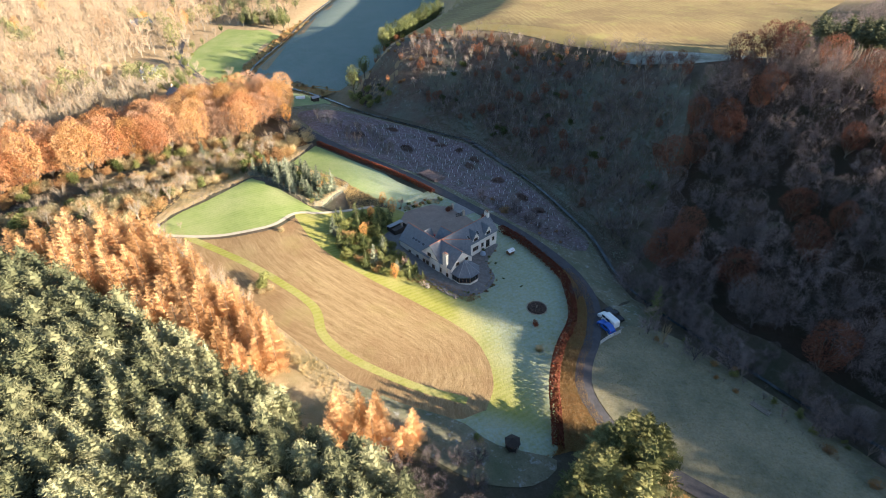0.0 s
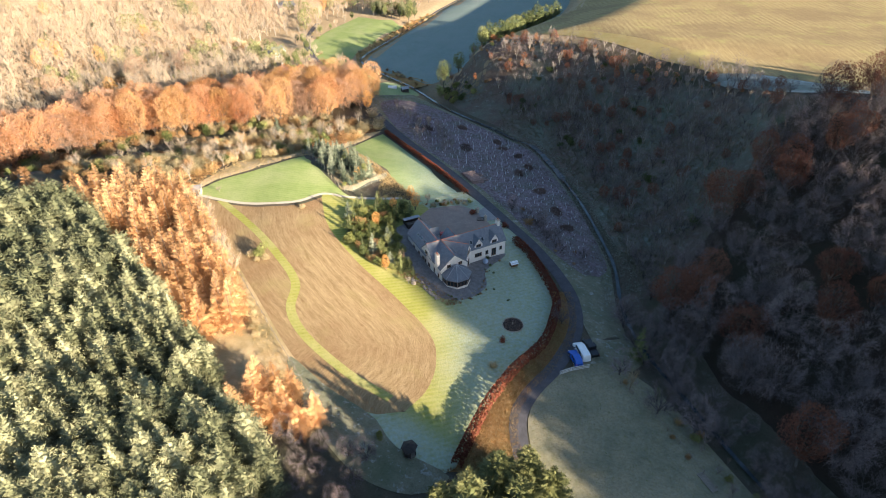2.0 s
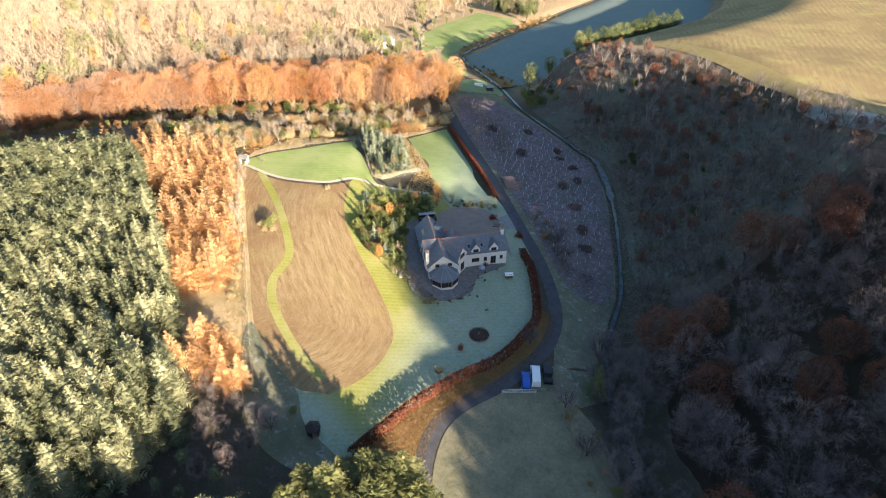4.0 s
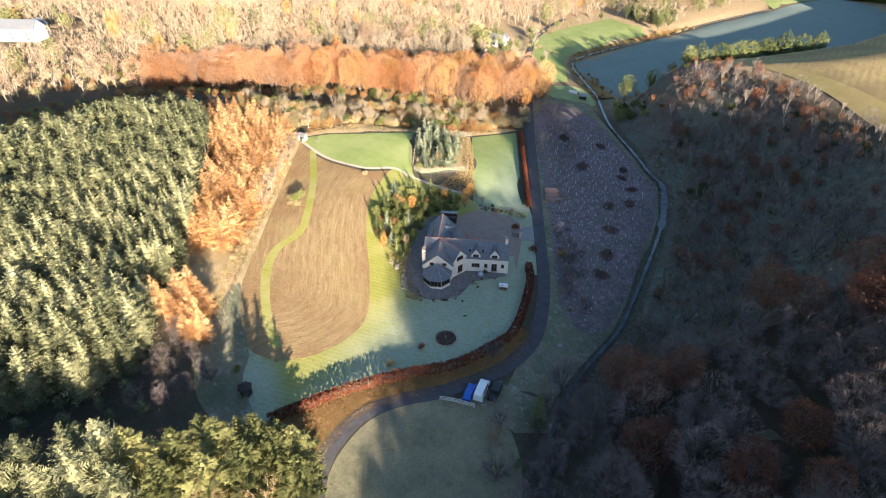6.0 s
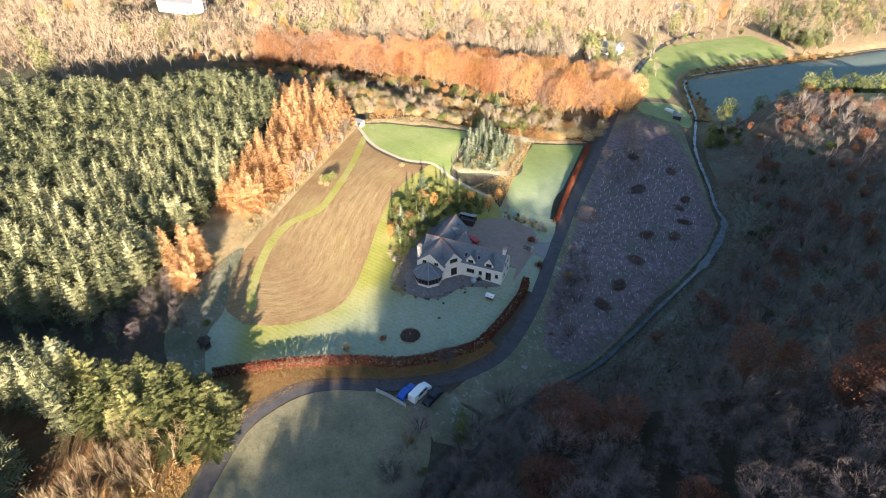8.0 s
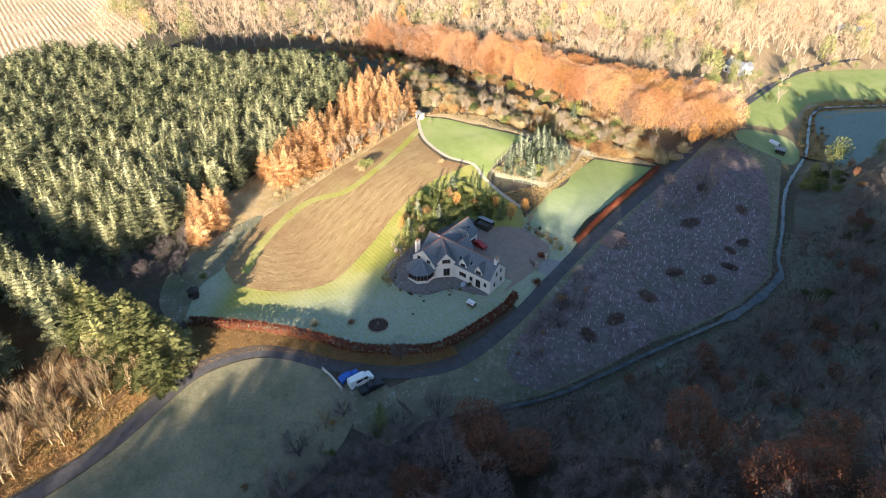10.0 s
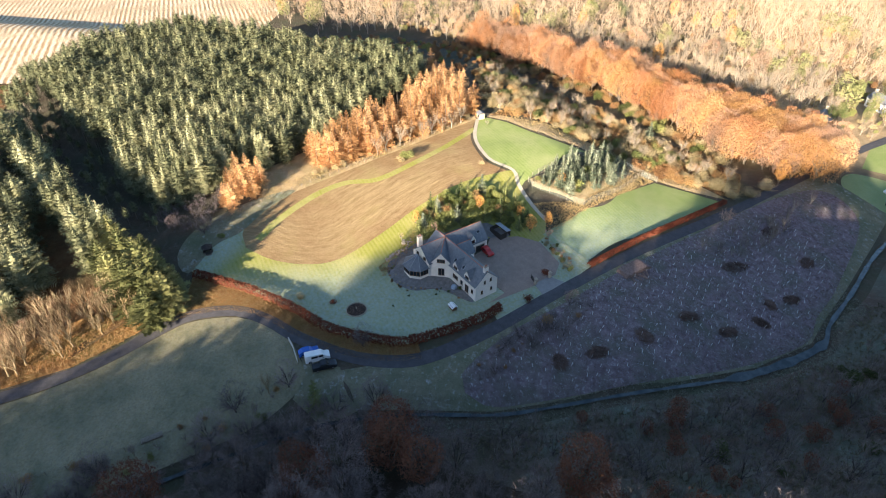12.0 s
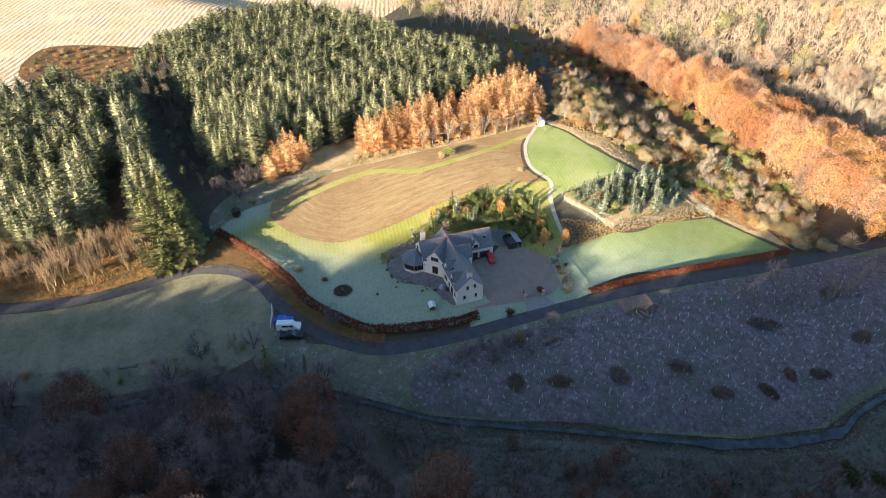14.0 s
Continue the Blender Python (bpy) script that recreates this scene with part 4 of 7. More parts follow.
GOLD = Kind("golden_tree", "tree", "small tree with golden yellow leaves", M_BARK, M_GOLD,
            [broadleaf(66 + i, 7.0 + i, 2.2, 1000, 0.14, 120, 0.1, dome=0.6) for i in range(3)], "golden trees")
BARE = Kind("bare_tree", "tree", "leafless broadleaf tree with fine pale twigs", M_PALEBARK, M_TWIG,
            [broadleaf(71 + i, 12.0 + i, 3.9, 0, 0.3, 620, 0.2, dome=0.12, fine=0.5, limbs=9, forks=6) for i in range(4)], "bare trees in the sun")
ROADSIDE = Kind("leafless_ash", "tree", "leafless tree with tan limbs and brown twigs", M_TANBARK, M_BROWNTWIG,
                [broadleaf(77 + i, 11.0 + i, 3.2, 0, 0.3, 430, 0.16, 0.7, rise=0.12, dome=0.06, fine=0.34, limbs=9, forks=7) for i in range(4)], "bare trees along the lane")
FARBARE = Kind("bare_tree", "tree", "leafless broadleaf tree with fine pale twigs", M_PALEBARK, M_TWIG,
               [broadleaf(271 + i, 12.5 + i, 4.6, 0, 0.4, 360, 0.12, rise=-0.05, dome=0.7, thick=1.6, fine=1.1, limbs=4, forks=2) for i in range(4)], "bare trees in the sun")
FARWARM = Kind("bare_tree", "tree", "leafless broadleaf tree with warm brown twigs", M_PALEBARK, M_WARMTWIG, FARBARE.forms, "bare trees in the sun")
FARGREEN = Kind("ivied_tree", "tree", "broad tree with pale yellow green leaves", M_BARK, M_OLIVE,
                [broadleaf(291 + i, 11.0 + i, 4.0, 420, 0.42, 160, 0.1, rise=-0.05, dome=0.8) for i in range(3)], "green trees in the wood")
DARK = Kind("bare_grey_tree", "tree", "leafless grey tree with a dense dome of twigs", M_DARKBARK, M_DARKTWIG,
            [broadleaf(81 + i, 10.5 + 0.8 * i, 4.9, 0, 0.3, 2400, 0.1, rise=-0.04, dome=0.4, thick=0.9, fine=0.5, limbs=10, forks=6) for i in range(5)], "bare trees in the dark wood")
FARDARK = Kind("bare_grey_tree", "tree", "leafless grey tree with a dense dome of twigs", M_DARKBARK, M_DARKTWIG,
               [broadleaf(281 + i, 10.0 + 0.8 * i, 4.8, 0, 0.3, 600, 0.1, dome=0.55, thick=1.5, fine=0.7, limbs=6, forks=3) for i in range(4)], "bare trees in the dark wood")
SCRUB = Kind("birch_scrub", "small tree", "thin leafless birch sapling with fine twigs", M_PALEBARK, M_DARKTWIG,
             [broadleaf(91 + i, 5.0 + 0.8 * i, 1.7, 0, 0.3, 240, 0.12, 0.8) for i in range(4)], "birch scrub on the slope")
BIRCH = Kind("birch_tree", "tree", "leafless birch with pinkish fine twigs", M_PALEBARK, M_PINKTWIG,
             [broadleaf(191 + i, 7.5 + 0.8 * i, 2.2, 0, 0.3, 620, 0.15, 0.8, fine=0.6) for i in range(3)], "pink twigged birches")
SAPLING = Kind("beech_sapling", "small tree", "young tree with bright rusty leaves", M_BARK, M_RUSTBEECH,
               [broadleaf(196 + i, 5.6 + 0.8 * i, 2.0, 520, 0.17, 120, 0.1, dome=0.6) for i in range(3)], "rusty saplings at the field edge")
PINE = Kind("pine_tree", "tree", "broad topped dark green pine", M_BARK, M_PINE,
            [broadleaf(95 + i, 9.0 + i, 2.9, 1400, 0.19, 0, 0.2, dome=0.5) for i in range(3)], "pines along the field edge")
EVERGREEN = Kind("evergreen_shrub", "shrub", "rounded dark green evergreen shrub", M_BARK, M_BUSH,
                 [shrub(101 + i, 2.8, 1.8, 820, 0.13) for i in range(3)], "evergreen shrubs")
STRAW = Kind("straw_shrub", "shrub", "pale straw coloured leafless shrub", M_PALEBARK, M_YELLOWBUSH,
             [shrub(111 + i, 3.0, 2.1, 420, 0.10, 420) for i in range(3)], "pale shrubs below the beeches")
RUSSET = Kind("russet_shrub", "shrub", "russet brown autumn shrub", M_BARK, M_BRACKEN,
              [shrub(121 + i, 2.6, 1.9, 640, 0.115, 140) for i in range(3)], "russet shrubs")
CLIPPED = Kind("clipped_shrub", "shrub", "round clipped shrub with dull red brown leaves", M_BARK, M_HEDGE,
               [shrub(161 + i, 3.0, 2.1, 700, 0.14, 60) for i in range(2)], "")
YOUNG = Kind("young_conifer", "tree", "young dense blue green conifer", M_BARK, M_BLUESPRUCE,
             [spruce(131 + i, 4.6 + 0.5 * i, 1.55, 9, 0.04, 0.6, 3, 0.5, 0.16) for i in range(3)], "young conifers")
CYPRESS = Kind("yellow_conifer", "tree", "small yellow green garden conifer", M_BARK, M_PINE,
               [spruce(141 + i, 4.6 + 0.6 * i, 1.3, 9, 0.03, 0.4, 4, 0.4) for i in range(2)], "garden conifers")

# plantation: the main block and the belts south of the dark ride
BLOCK = [(-116, 15), (-106, 44), (-106, 70), (-97, 90), (-86, 94), (-62, 80), (-40, 68), (-27, 60), (-20, 52), (-9, 48), (-4, 44), (-10, 27), (-26, 8), (-38, -12), (-60, -38), (-92, -40), (-118, -16)]
BELT = [(19, 38), (24, 36), (19, 30), (9, 16), (-3, 2), (-16, -20), (-30, -28), (-24, -13), (-6, 8), (7, 25), (13, 35)]
SOUTH = [(22, 24), (31, 30), (41, 24), (46, 6), (40, -30), (0, -60), (-24, -48), (-10, -12), (8, 10)]
spots = scatter(BLOCK, 3.35, 1, 0.32, angle=0.6)
spots.sort(key=lambda p: math.hypot(p[0] - 5, p[1] - 60))
for i, (x, y) in enumerate(spots):
    (SPRUCE.plant if i < 200 else FARSPRUCE.later)(x, y, random.uniform(0.78, 1.06))
spots = scatter(BELT, 4.1, 2, 0.3) + scatter(SOUTH, 4.4, 3, 0.35, lambda x, y: y > -40)
spots.sort(key=lambda p: -p[1])
for i, (x, y) in enumerate(spots):
    (SPRUCE.plant if i < 95 else FARSPRUCE.later)(x, y, random.uniform(0.9, 1.15))
RIDE = [(-8, 43), (10, 43), (2, 29), (-9, 12), (-24, -10), (-31, -24), (-40, -16), (-27, 5), (-12, 25)]
for x, y in scatter(RIDE, 5.2, 31, 0.35):
    FARSPRUCE.later(x, y, random.uniform(0.3, 0.5))
for x, y in scatter([(-58, -36), (-38, -14), (-32, -26), (-44, -42), (-64, -48), (-94, -46), (-92, -42)], 4.4, 39, 0.35):
    FARSPRUCE.later(x, y, random.uniform(0.5, 0.85))
FARSPRUCE.grow("spruce_plantation", "far rows of the green spruce plantation")

LARCHES = [(-100, 92), (-84, 108), (-74, 113), (-62, 105), (-48, 92), (-36, 81), (-28, 73), (-34, 66), (-44, 70), (-62, 82), (-84, 94)]
for x, y in scatter(LARCHES, 3.4, 4, 0.34):
    LARCH.plant(x, y, random.uniform(0.75, 1.1))
for x, y in scatter([(-19, 52), (-18, 60), (-10, 61), (-5, 56), (-8, 50)], 3.2, 5, 0.3):
    LARCH.plant(x, y, random.uniform(0.7, 0.9))

# beeches along the ravine
BEECHES = [(-176, 92), (-150, 122), (-128, 148), (-106, 170), (-84, 188), (-72, 200), (-64, 213), (-66, 228), (-80, 236), (-92, 228), (-116, 202), (-140, 174), (-160, 142), (-184, 104)]
for x, y in scatter(BEECHES, 5.1, 6, 0.3):
    random.choice((YELLOWBEECH, BEECH, PINKBEECH, YELLOWBEECH, BARE, PINKBEECH) if x > -96 else ((BEECH, RUSTBEECH, PINKBEECH, BEECH, YELLOWBEECH) if x > -128 else (BEECH, PINKBEECH, PINKBEECH))).plant(x, y, random.uniform(0.85, 1.12))

# bushes along the foot of the beeches
for x, y in scatter([(-172, 86), (-148, 116), (-126, 142), (-104, 164), (-82, 182), (-70, 194), (-72, 199), (-86, 188), (-108, 170), (-130, 148), (-152, 122), (-176, 92)], 3.6, 21, 0.45):
    random.choice((EVERGREEN, RUSSET, RUSSET, STRAW)).plant(x, y, random.uniform(0.7, 1.5))
# shaded bushes behind the plantation
for x, y in scatter([(-122, 16), (-110, 48), (-110, 74), (-102, 92), (-94, 108), (-112, 112), (-126, 134), (-150, 112), (-172, 82), (-182, 40), (-160, 10)], 5.2, 32, 0.42):
    random.choice((RUSSET, EVERGREEN, RUSSET)).later(x, y, random.uniform(0.5, 0.95))

# the lit woods in the north-west
WOODS = [(-186, 60), (-180, 98), (-165, 150), (-140, 200), (-116, 238), (-130, 262), (-168, 262), (-172, 300), (-152, 330), (-160, 380), (-170, 470), (-300, 470), (-400, 330), (-420, 160), (-400, 20), (-300, -60), (-215, -40), (-180, 20)]
spots = scatter(WOODS, 7.8, 7, 0.42)
spots.sort(key=lambda p: math.hypot(p[0] + 90, p[1] - 190))
for i, (x, y) in enumerate(spots):
    q = random.random()
    tint = math.sin(x * 0.043 + 1.3 * math.sin(y * 0.031)) * math.sin(y * 0.037 + 0.8 * math.sin(x * 0.027))
    if q < 0.08 + 0.22 * max(0.0, tint):
        kind = FARWARM
    elif q < 0.80:
        kind = FARBARE if i >= 110 else BARE
    elif q < 0.82:
        kind = FARWARM if i >= 110 else PINKBEECH
    elif q < 0.84:
        kind = FARSPRUCE
    elif q < 0.855:
        kind = GOLD
    elif tint < -0.05:
        kind = FARGREEN
    else:
        kind = FARBARE
    size = random.uniform(1.2, 1.6) if kind is GOLD else random.uniform(0.8, 1.15)
    if math.hypot(x + 298, y - 74) < 22:
        continue
    if -298 < x < -250 and 40 < y < 110:
        size *= 0.5
    (kind.plant if i < 110 and kind in (BARE, PINKBEECH, GOLD) else kind.later)(x, y, size)
for x, y in scatter([(-196, 56), (-178, 100), (-165, 150), (-140, 200), (-118, 236), (-170, 300), (-230, 300), (-230, 60)], 8.0, 17, 0.45):
    random.choice((STRAW, STRAW, RUSSET, EVERGREEN)).later(x, y, random.uniform(0.7, 1.4))
for x, y in scatter([(-158, 330), (-146, 385), (-112, 380), (-106, 400), (-100, 480), (-110, 520), (-300, 560), (-300, 474), (-172, 474)], 8.4, 28, 0.42):
    random.choice((FARBARE, FARBARE, FARWARM, FARBARE, FARSPRUCE, FARGREEN)).later(x, y, random.uniform(0.75, 1.05))
for x, y in scatter([(-150, 292), (-158, 276), (-150, 262), (-132, 256), (-118, 242), (-104, 258), (-122, 276), (-132, 284), (-133, 262), (-146, 266)], 5.0, 35, 0.4):
    random.choice((FARBARE, PINE, EVERGREEN, STRAW)).later(x, y, random.uniform(0.5, 0.8))
FARWARM.grow("russet_wood", "far sunlit leafless wood with warm brown twigs")
FARGREEN.grow("ivy_wood", "far pale green trees in the wood")
FARBARE.grow("bare_wood", "far sunlit wood of leafless trees")
FARSPRUCE.grow("spruce_group", "far dark conifers among bare trees")
GOLD.grow("golden_wood", "far golden yellow trees in the wood")
PINE.grow("pine_growth", "far green trees in the wood")
STRAW.grow("pale_undergrowth", "pale bushes under the bare wood")
RUSSET.grow("russet_undergrowth", "russet bushes under the bare wood")
EVERGREEN.grow("green_undergrowth", "green bushes under the bare wood")

# the dark wood on the eastern hill
EAST = [(48, 104), (60, 87), (74, 69), (90, 50), (110, 14), (130, -40), (220, -40), (250, 120), (230, 240), (165, 225), (122, 200), (100, 198), (88, 198), (76, 172), (66, 148), (56, 134), (47, 118)]
spots = scatter(EAST, 6.6, 8, 0.4, lambda x, y: (away(RIVER, x, y) > 5) & (away(RIVER, x, y) < np.where(x * 0.358 + y * 0.934 < 150, 105, 70)) & ~((y > 176) & (x < 114)))
spots.sort(key=lambda p: math.hypot(p[0] - 50, p[1] - 95))
for i, (x, y) in enumerate(spots):
    copper = random.random() < (0.16 if i < 60 else 0.3)
    near = i < 200
    kind = (COPPER if near else FARCOPPER) if copper else (DARK if near else FARDARK)
    (kind.plant if near else kind.later)(x, y, random.uniform(0.75, 1.15) * (0.82 if 126 < x * 0.358 + y * 0.934 < 152 else 1.0))
FARDARK.grow("dark_wood", "far leafless grey wood on the shaded hill")
FARCOPPER.grow("copper_wood", "far dull copper trees on the shaded hill")
for x, y in scatter([(114, 196), (124, 203), (138, 222), (158, 236), (192, 262), (215, 250), (170, 226), (125, 200)], 6.0, 38, 0.4):
    FARDARK.later(x, y, random.uniform(0.7, 1.0))
FARDARK.grow("crest_wood", "leafless grey trees on the hill crest")
SLOPE = [(48, 122), (60, 140), (72, 168), (86, 196), (72, 214), (54, 228), (36, 240), (14, 252), (-6, 258), (-18, 246), (-8, 226), (10, 208), (22, 192), (34, 165), (42, 138)]
spots = scatter(SLOPE, 3.2, 9, 0.45, lambda x, y: away(RIVER, x, y) > 4)
for i, (x, y) in enumerate(spots):
    q = random.random()
    if q < 0.5:
        SCRUB.later(x, y, random.uniform(0.5, 1.15))
    elif q < 0.84:
        FARDARK.later(x, y, random.uniform(0.35, 0.65))
    elif q < 0.96:
        FARCOPPER.later(x, y, random.uniform(0.2, 0.45))
    else:
        EVERGREEN.later(x, y, random.uniform(0.6, 1.2))
SCRUB.grow("birch_thicket", "grey thicket of birch saplings on the shaded slope")
FARDARK.grow("grey_thicket", "small leafless grey trees on the shaded slope")
FARCOPPER.grow("russet_thicket", "dull russet saplings on the shaded slope")
EVERGREEN.grow("green_thicket", "dark green bushes on the shaded slope")

# fringe of the hilltop field: lit russet and pale saplings, pines at its corner
for x, y in scatter([(-24, 268), (-10, 266), (0, 259), (14, 252), (32, 240), (50, 226), (62, 213), (74, 201), (68, 199), (56, 210), (42, 222), (24, 234), (2, 246), (-20, 258)], 4.2, 10, 0.42):
    random.choice((SAPLING, RUSSET, SAPLING, SAPLING, STRAW, RUSSET)).plant(x, y, random.uniform(0.35, 0.62))
for x, y, k in ((-40.5, 249.5, 1.05), (-37, 262, 0.75), (-31, 266, 0.6), (-28, 272, 1.0), (-27, 277, 1.15), (-25, 284, 0.9), (-23, 288, 1.2), (-21, 291, 1.0), (-24, 295, 1.1), (-20, 298, 1.25), (-17, 303, 1.1),
                (-19, 308, 1.2), (-14, 312, 1.15), (-16, 318, 1.2), (-11, 322, 1.3), (-12, 329, 1.2), (-7, 333, 1.25), (-9, 340, 1.2), (-4, 344, 1.2), (-20, 302, 0.9), (-13, 325, 0.9)):
    PINE.plant(x, y, k * 1.3)
for x, y in scatter([(-33, 268), (-26, 270), (-14, 300), (-6, 330), (2, 352), (-8, 352), (-20, 318), (-30, 290)], 4.5, 61, 0.42):
    random.choice((EVERGREEN, RUSSET, EVERGREEN)).plant(x, y, random.uniform(0.6, 1.1))
for x, y in scatter([(-32, 238), (-16, 238), (4, 238), (2, 256), (-10, 266), (-22, 276), (-34, 268), (-40, 252)], 5.2, 24, 0.45):
    random.choice((RUSSET, SCRUB, RUSSET, EVERGREEN, SAPLING)).plant(x, y, random.uniform(0.4, 0.7))
for x, y in scatter(STREAMBANK, 4.0, 25, 0.45):
    random.choice((RUSSET, STRAW)).plant(x, y, random.uniform(0.3, 0.7))
for x, y in scatter([(-120, 288), (-142, 306), (-146, 345), (-150, 345), (-150, 306), (-126, 284)], 5.0, 26, 0.4):
    random.choice((BARE, STRAW, PINE)).plant(x, y, random.uniform(0.5, 0.8))
for x, y in ((-101, 266), (-103, 272), (-112, 288), (-139, 318), (-141, 326), (-140, 338), (-141, 348), (-139, 357), (-138, 366)):
    random.choice((PINE, BARE, PINE, EVERGREEN)).plant(x, y, random.uniform(0.45, 0.75), group="trees along the pasture")
for x, y in scatter([(-134, 378), (-108, 374), (-100, 366), (-98, 384), (-104, 400), (-130, 396)], 5.5, 27, 0.4):
    random.choice((PINE, SPRUCE, BARE)).plant(x, y, random.uniform(0.7, 0.95))
for x, y in ((-37, 244), (-33, 240), (-29, 237), (-36, 239), (-32, 235), (-27, 241), (-40, 244), (-24, 238), (-34, 246)):
    EVERGREEN.plant(x, y, random.uniform(1.0, 1.7))
for x, y in scatter([(104, 160), (128, 150), (140, 185), (120, 200)], 5.0, 23, 0.35):
    FARSPRUCE.later(x, y, random.uniform(0.8, 1.1))
for x, y in scatter([(112, 204), (126, 203), (134, 208), (132, 196), (115, 194)], 5.0, 11, 0.35):
    FARSPRUCE.later(x, y, random.uniform(0.8, 1.1))
FARSPRUCE.grow("hilltop_spruces", "dark conifers on the hill crest")

# scrub between the greens and the beeches
SCRUBLAND = [(-76, 118), (-90, 112), (-108, 108), (-122, 124), (-108, 150), (-96, 160), (-84, 172), (-70, 190), (-56, 197), (-51, 190), (-55, 172), (-66, 156), (-71, 136)]
for x, y in scatter(SCRUBLAND, 2.8, 12, 0.42):
    q = random.random()
    kind = STRAW if q < 0.42 else (EVERGREEN if q < 0.58 else (RUSSET if q < 0.9 else BARE))
    kind.plant(x, y, random.uniform(0.7, 1.35) if kind is not BARE else random.uniform(0.4, 0.6))
for x, y in ((-50, 193), (-55, 190), (-60, 186), (-52, 199), (-57, 205), (-62, 196)):
    STRAW.plant(x, y, random.uniform(1.0, 1.5))
for x, y in ((-66, 168), (-62, 176)):
    BARE.plant(x, y, 0.55)
GOLD.plant(-61, 210, 1.0)
YOUNG.plant(-80, 172, 1.4, label="blue grey conifer among autumn bushes")
RUSSET.plant(-57, 166, 1.5)
RUSSET.plant(-56, 176, 1.7)
# pale shrubs between the larches and the field fence
for x, y in scatter([(-72, 113), (-60, 103), (-46, 91), (-34, 80), (-24, 72), (-27, 69), (-38, 80), (-50, 91), (-64, 102)], 3.4, 13, 0.4):
    random.choice((STRAW, STRAW, RUSSET, BIRCH)).plant(x, y, random.uniform(0.45, 0.9))
for x, y in ((-56, 100), (-53, 97.5), (-50, 94), (-61, 105.5), (-58, 103), (-46.5, 91.5), (-43, 88), (-40, 86), (-65, 108)):
    BARE.plant(x, y, 0.62)
# dark bare trees at the foot of the field
for x, y in scatter([(-10, 52), (-2, 56), (4, 54), (8, 48), (2, 40), (-6, 44)], 4.0, 14, 0.4):
    DARK.plant(x, y, random.uniform(0.3, 0.46), group="bare trees at the foot of the field")
# dark trees along the stream below the paddock
for x, y in scatter([(42, 101), (49, 88), (60, 73), (70, 58), (84, 34), (90, 40), (78, 62), (66, 80), (54, 97), (47, 112), (42, 112)], 4.6, 22, 0.45):
    DARK.plant(x, y, random.uniform(0.4, 0.75))
# the wide old spruces at the end of the belt
for x, y, k in ((15.5, 37.5, 0.95), (19.5, 42.5, 1.0), (22.5, 47.5, 1.05), (25.5, 52.5, 1.05), (28.5, 56.5, 0.95), (33, 55.0, 0.9), (23, 39, 0.9), (26.5, 44.5, 1.15), (29.5, 49.5, 1.22), (29.5, 53, 1.12), (18.5, 46.5, 0.8), (21.5, 51.5, 0.75), (24.5, 56.0, 0.7)):
    OLDSPRUCE.plant(x, y, k)
# sunlit bare birches along the lane
for x, y in scatter([(24, 53), (31, 52), (46, 40), (58, 20), (62, 4), (52, 4), (38, 26), (26, 42)], 3.3, 15, 0.42):
    (ROADSIDE if random.random() < 0.85 else BIRCH).plant(x, y, random.uniform(0.6, 0.92), lean=8.0)
BIRCH.plant(-31, 185.5, 1.1)
BIRCH.plant(-33.5, 188.0, 0.9)
# shrubbery west of the house
SHRUBBERY = [(-26, 111), (-18, 104.5), (-10, 102.5), (-8, 107.5), (-13.5, 115), (-16.5, 123), (-14, 131), (-16, 135), (-24, 131), (-30, 123)]
for x, y in scatter(SHRUBBERY, 2.2, 16, 0.4):
    q = random.random()
    kind = EVERGREEN if q < 0.70 else (YOUNG if q < 0.74 else (CYPRESS if q < 0.93 else (RUSSET if q < 0.99 else GOLD)))
    kind.plant(x, y, random.uniform(0.6, 1.1) if kind is not GOLD else 0.55)
for x, y, k in ((-8.6, 104.6, 1.2), (-7, 106.2, 0.8), (-5.4, 104.2, 0.6)):
    CYPRESS.plant(x, y, k)
for x, y, k in ((-17.5, 137.5, 0.6), (-14.5, 133.0, 0.65), (-20, 130, 0.55)):
    GOLD.plant(x, y, k)
BIRCH.plant(-12.4, 137.8, 0.62)
BIRCH.plant(-9.5, 108.5, 0.5)
# young conifers inside the netted plot
for x, y in scatter([(-60, 155), (-55, 163), (-45, 158.5), (-31, 144), (-36, 133.8), (-47, 143)], 2.5, 18, 0.4):
    (YOUNG if random.random() < 0.8 else EVERGREEN).plant(x, y, random.uniform(0.8, 1.25) if random.random() < 0.75 else 0.6)
GOLD.plant(-35, 141, 0.5)
# single shrubs
EVERGREEN.plant(-39.2, 95.2, 1.2, label="yellow green shrub alone in the stubble field")
STRAW.plant(-37.2, 94.0, 0.62)
STRAW.plant(-40.7, 93.9, 0.66)
STRAW.plant(-38.7, 92.6, 0.45)
STRAW.plant(-40.5, 117.5, 0.55, label="small pale bush beside the path")
STRAW.plant(18.6, 82.2, 0.62, label="round pale yellow bush on the lawn")
DARK.plant(29.9, 99.8, 0.5, label="round bare tree with dense twigs beside the hedge", group="")
CYPRESS.plant(46.0, 95.0, 1.75, label="single green conifer at the edge of the dark wood")
EVERGREEN.plant(5.1, 57.6, 0.6)
CLIPPED.plant(10.5, 133.4, 0.62, label="round clipped brown shrub on the courtyard verge")
CLIPPED.plant(1.0, 137.4, 0.62, label="round clipped brown shrub beside the gate")
CLIPPED.plant(18.9, 90.1, 0.5, label="brown shrub beside the round flower bed")
for x, y, k in ((9.5, 117.6, 0.4), (12.2, 112.4, 0.22), (13.6, 106.2, 0.2), (17.5, 103.5, 0.22), (10.6, 103.2, 0.2)):
    EVERGREEN.plant(x, y, k, label="small clipped shrub on the lawn")
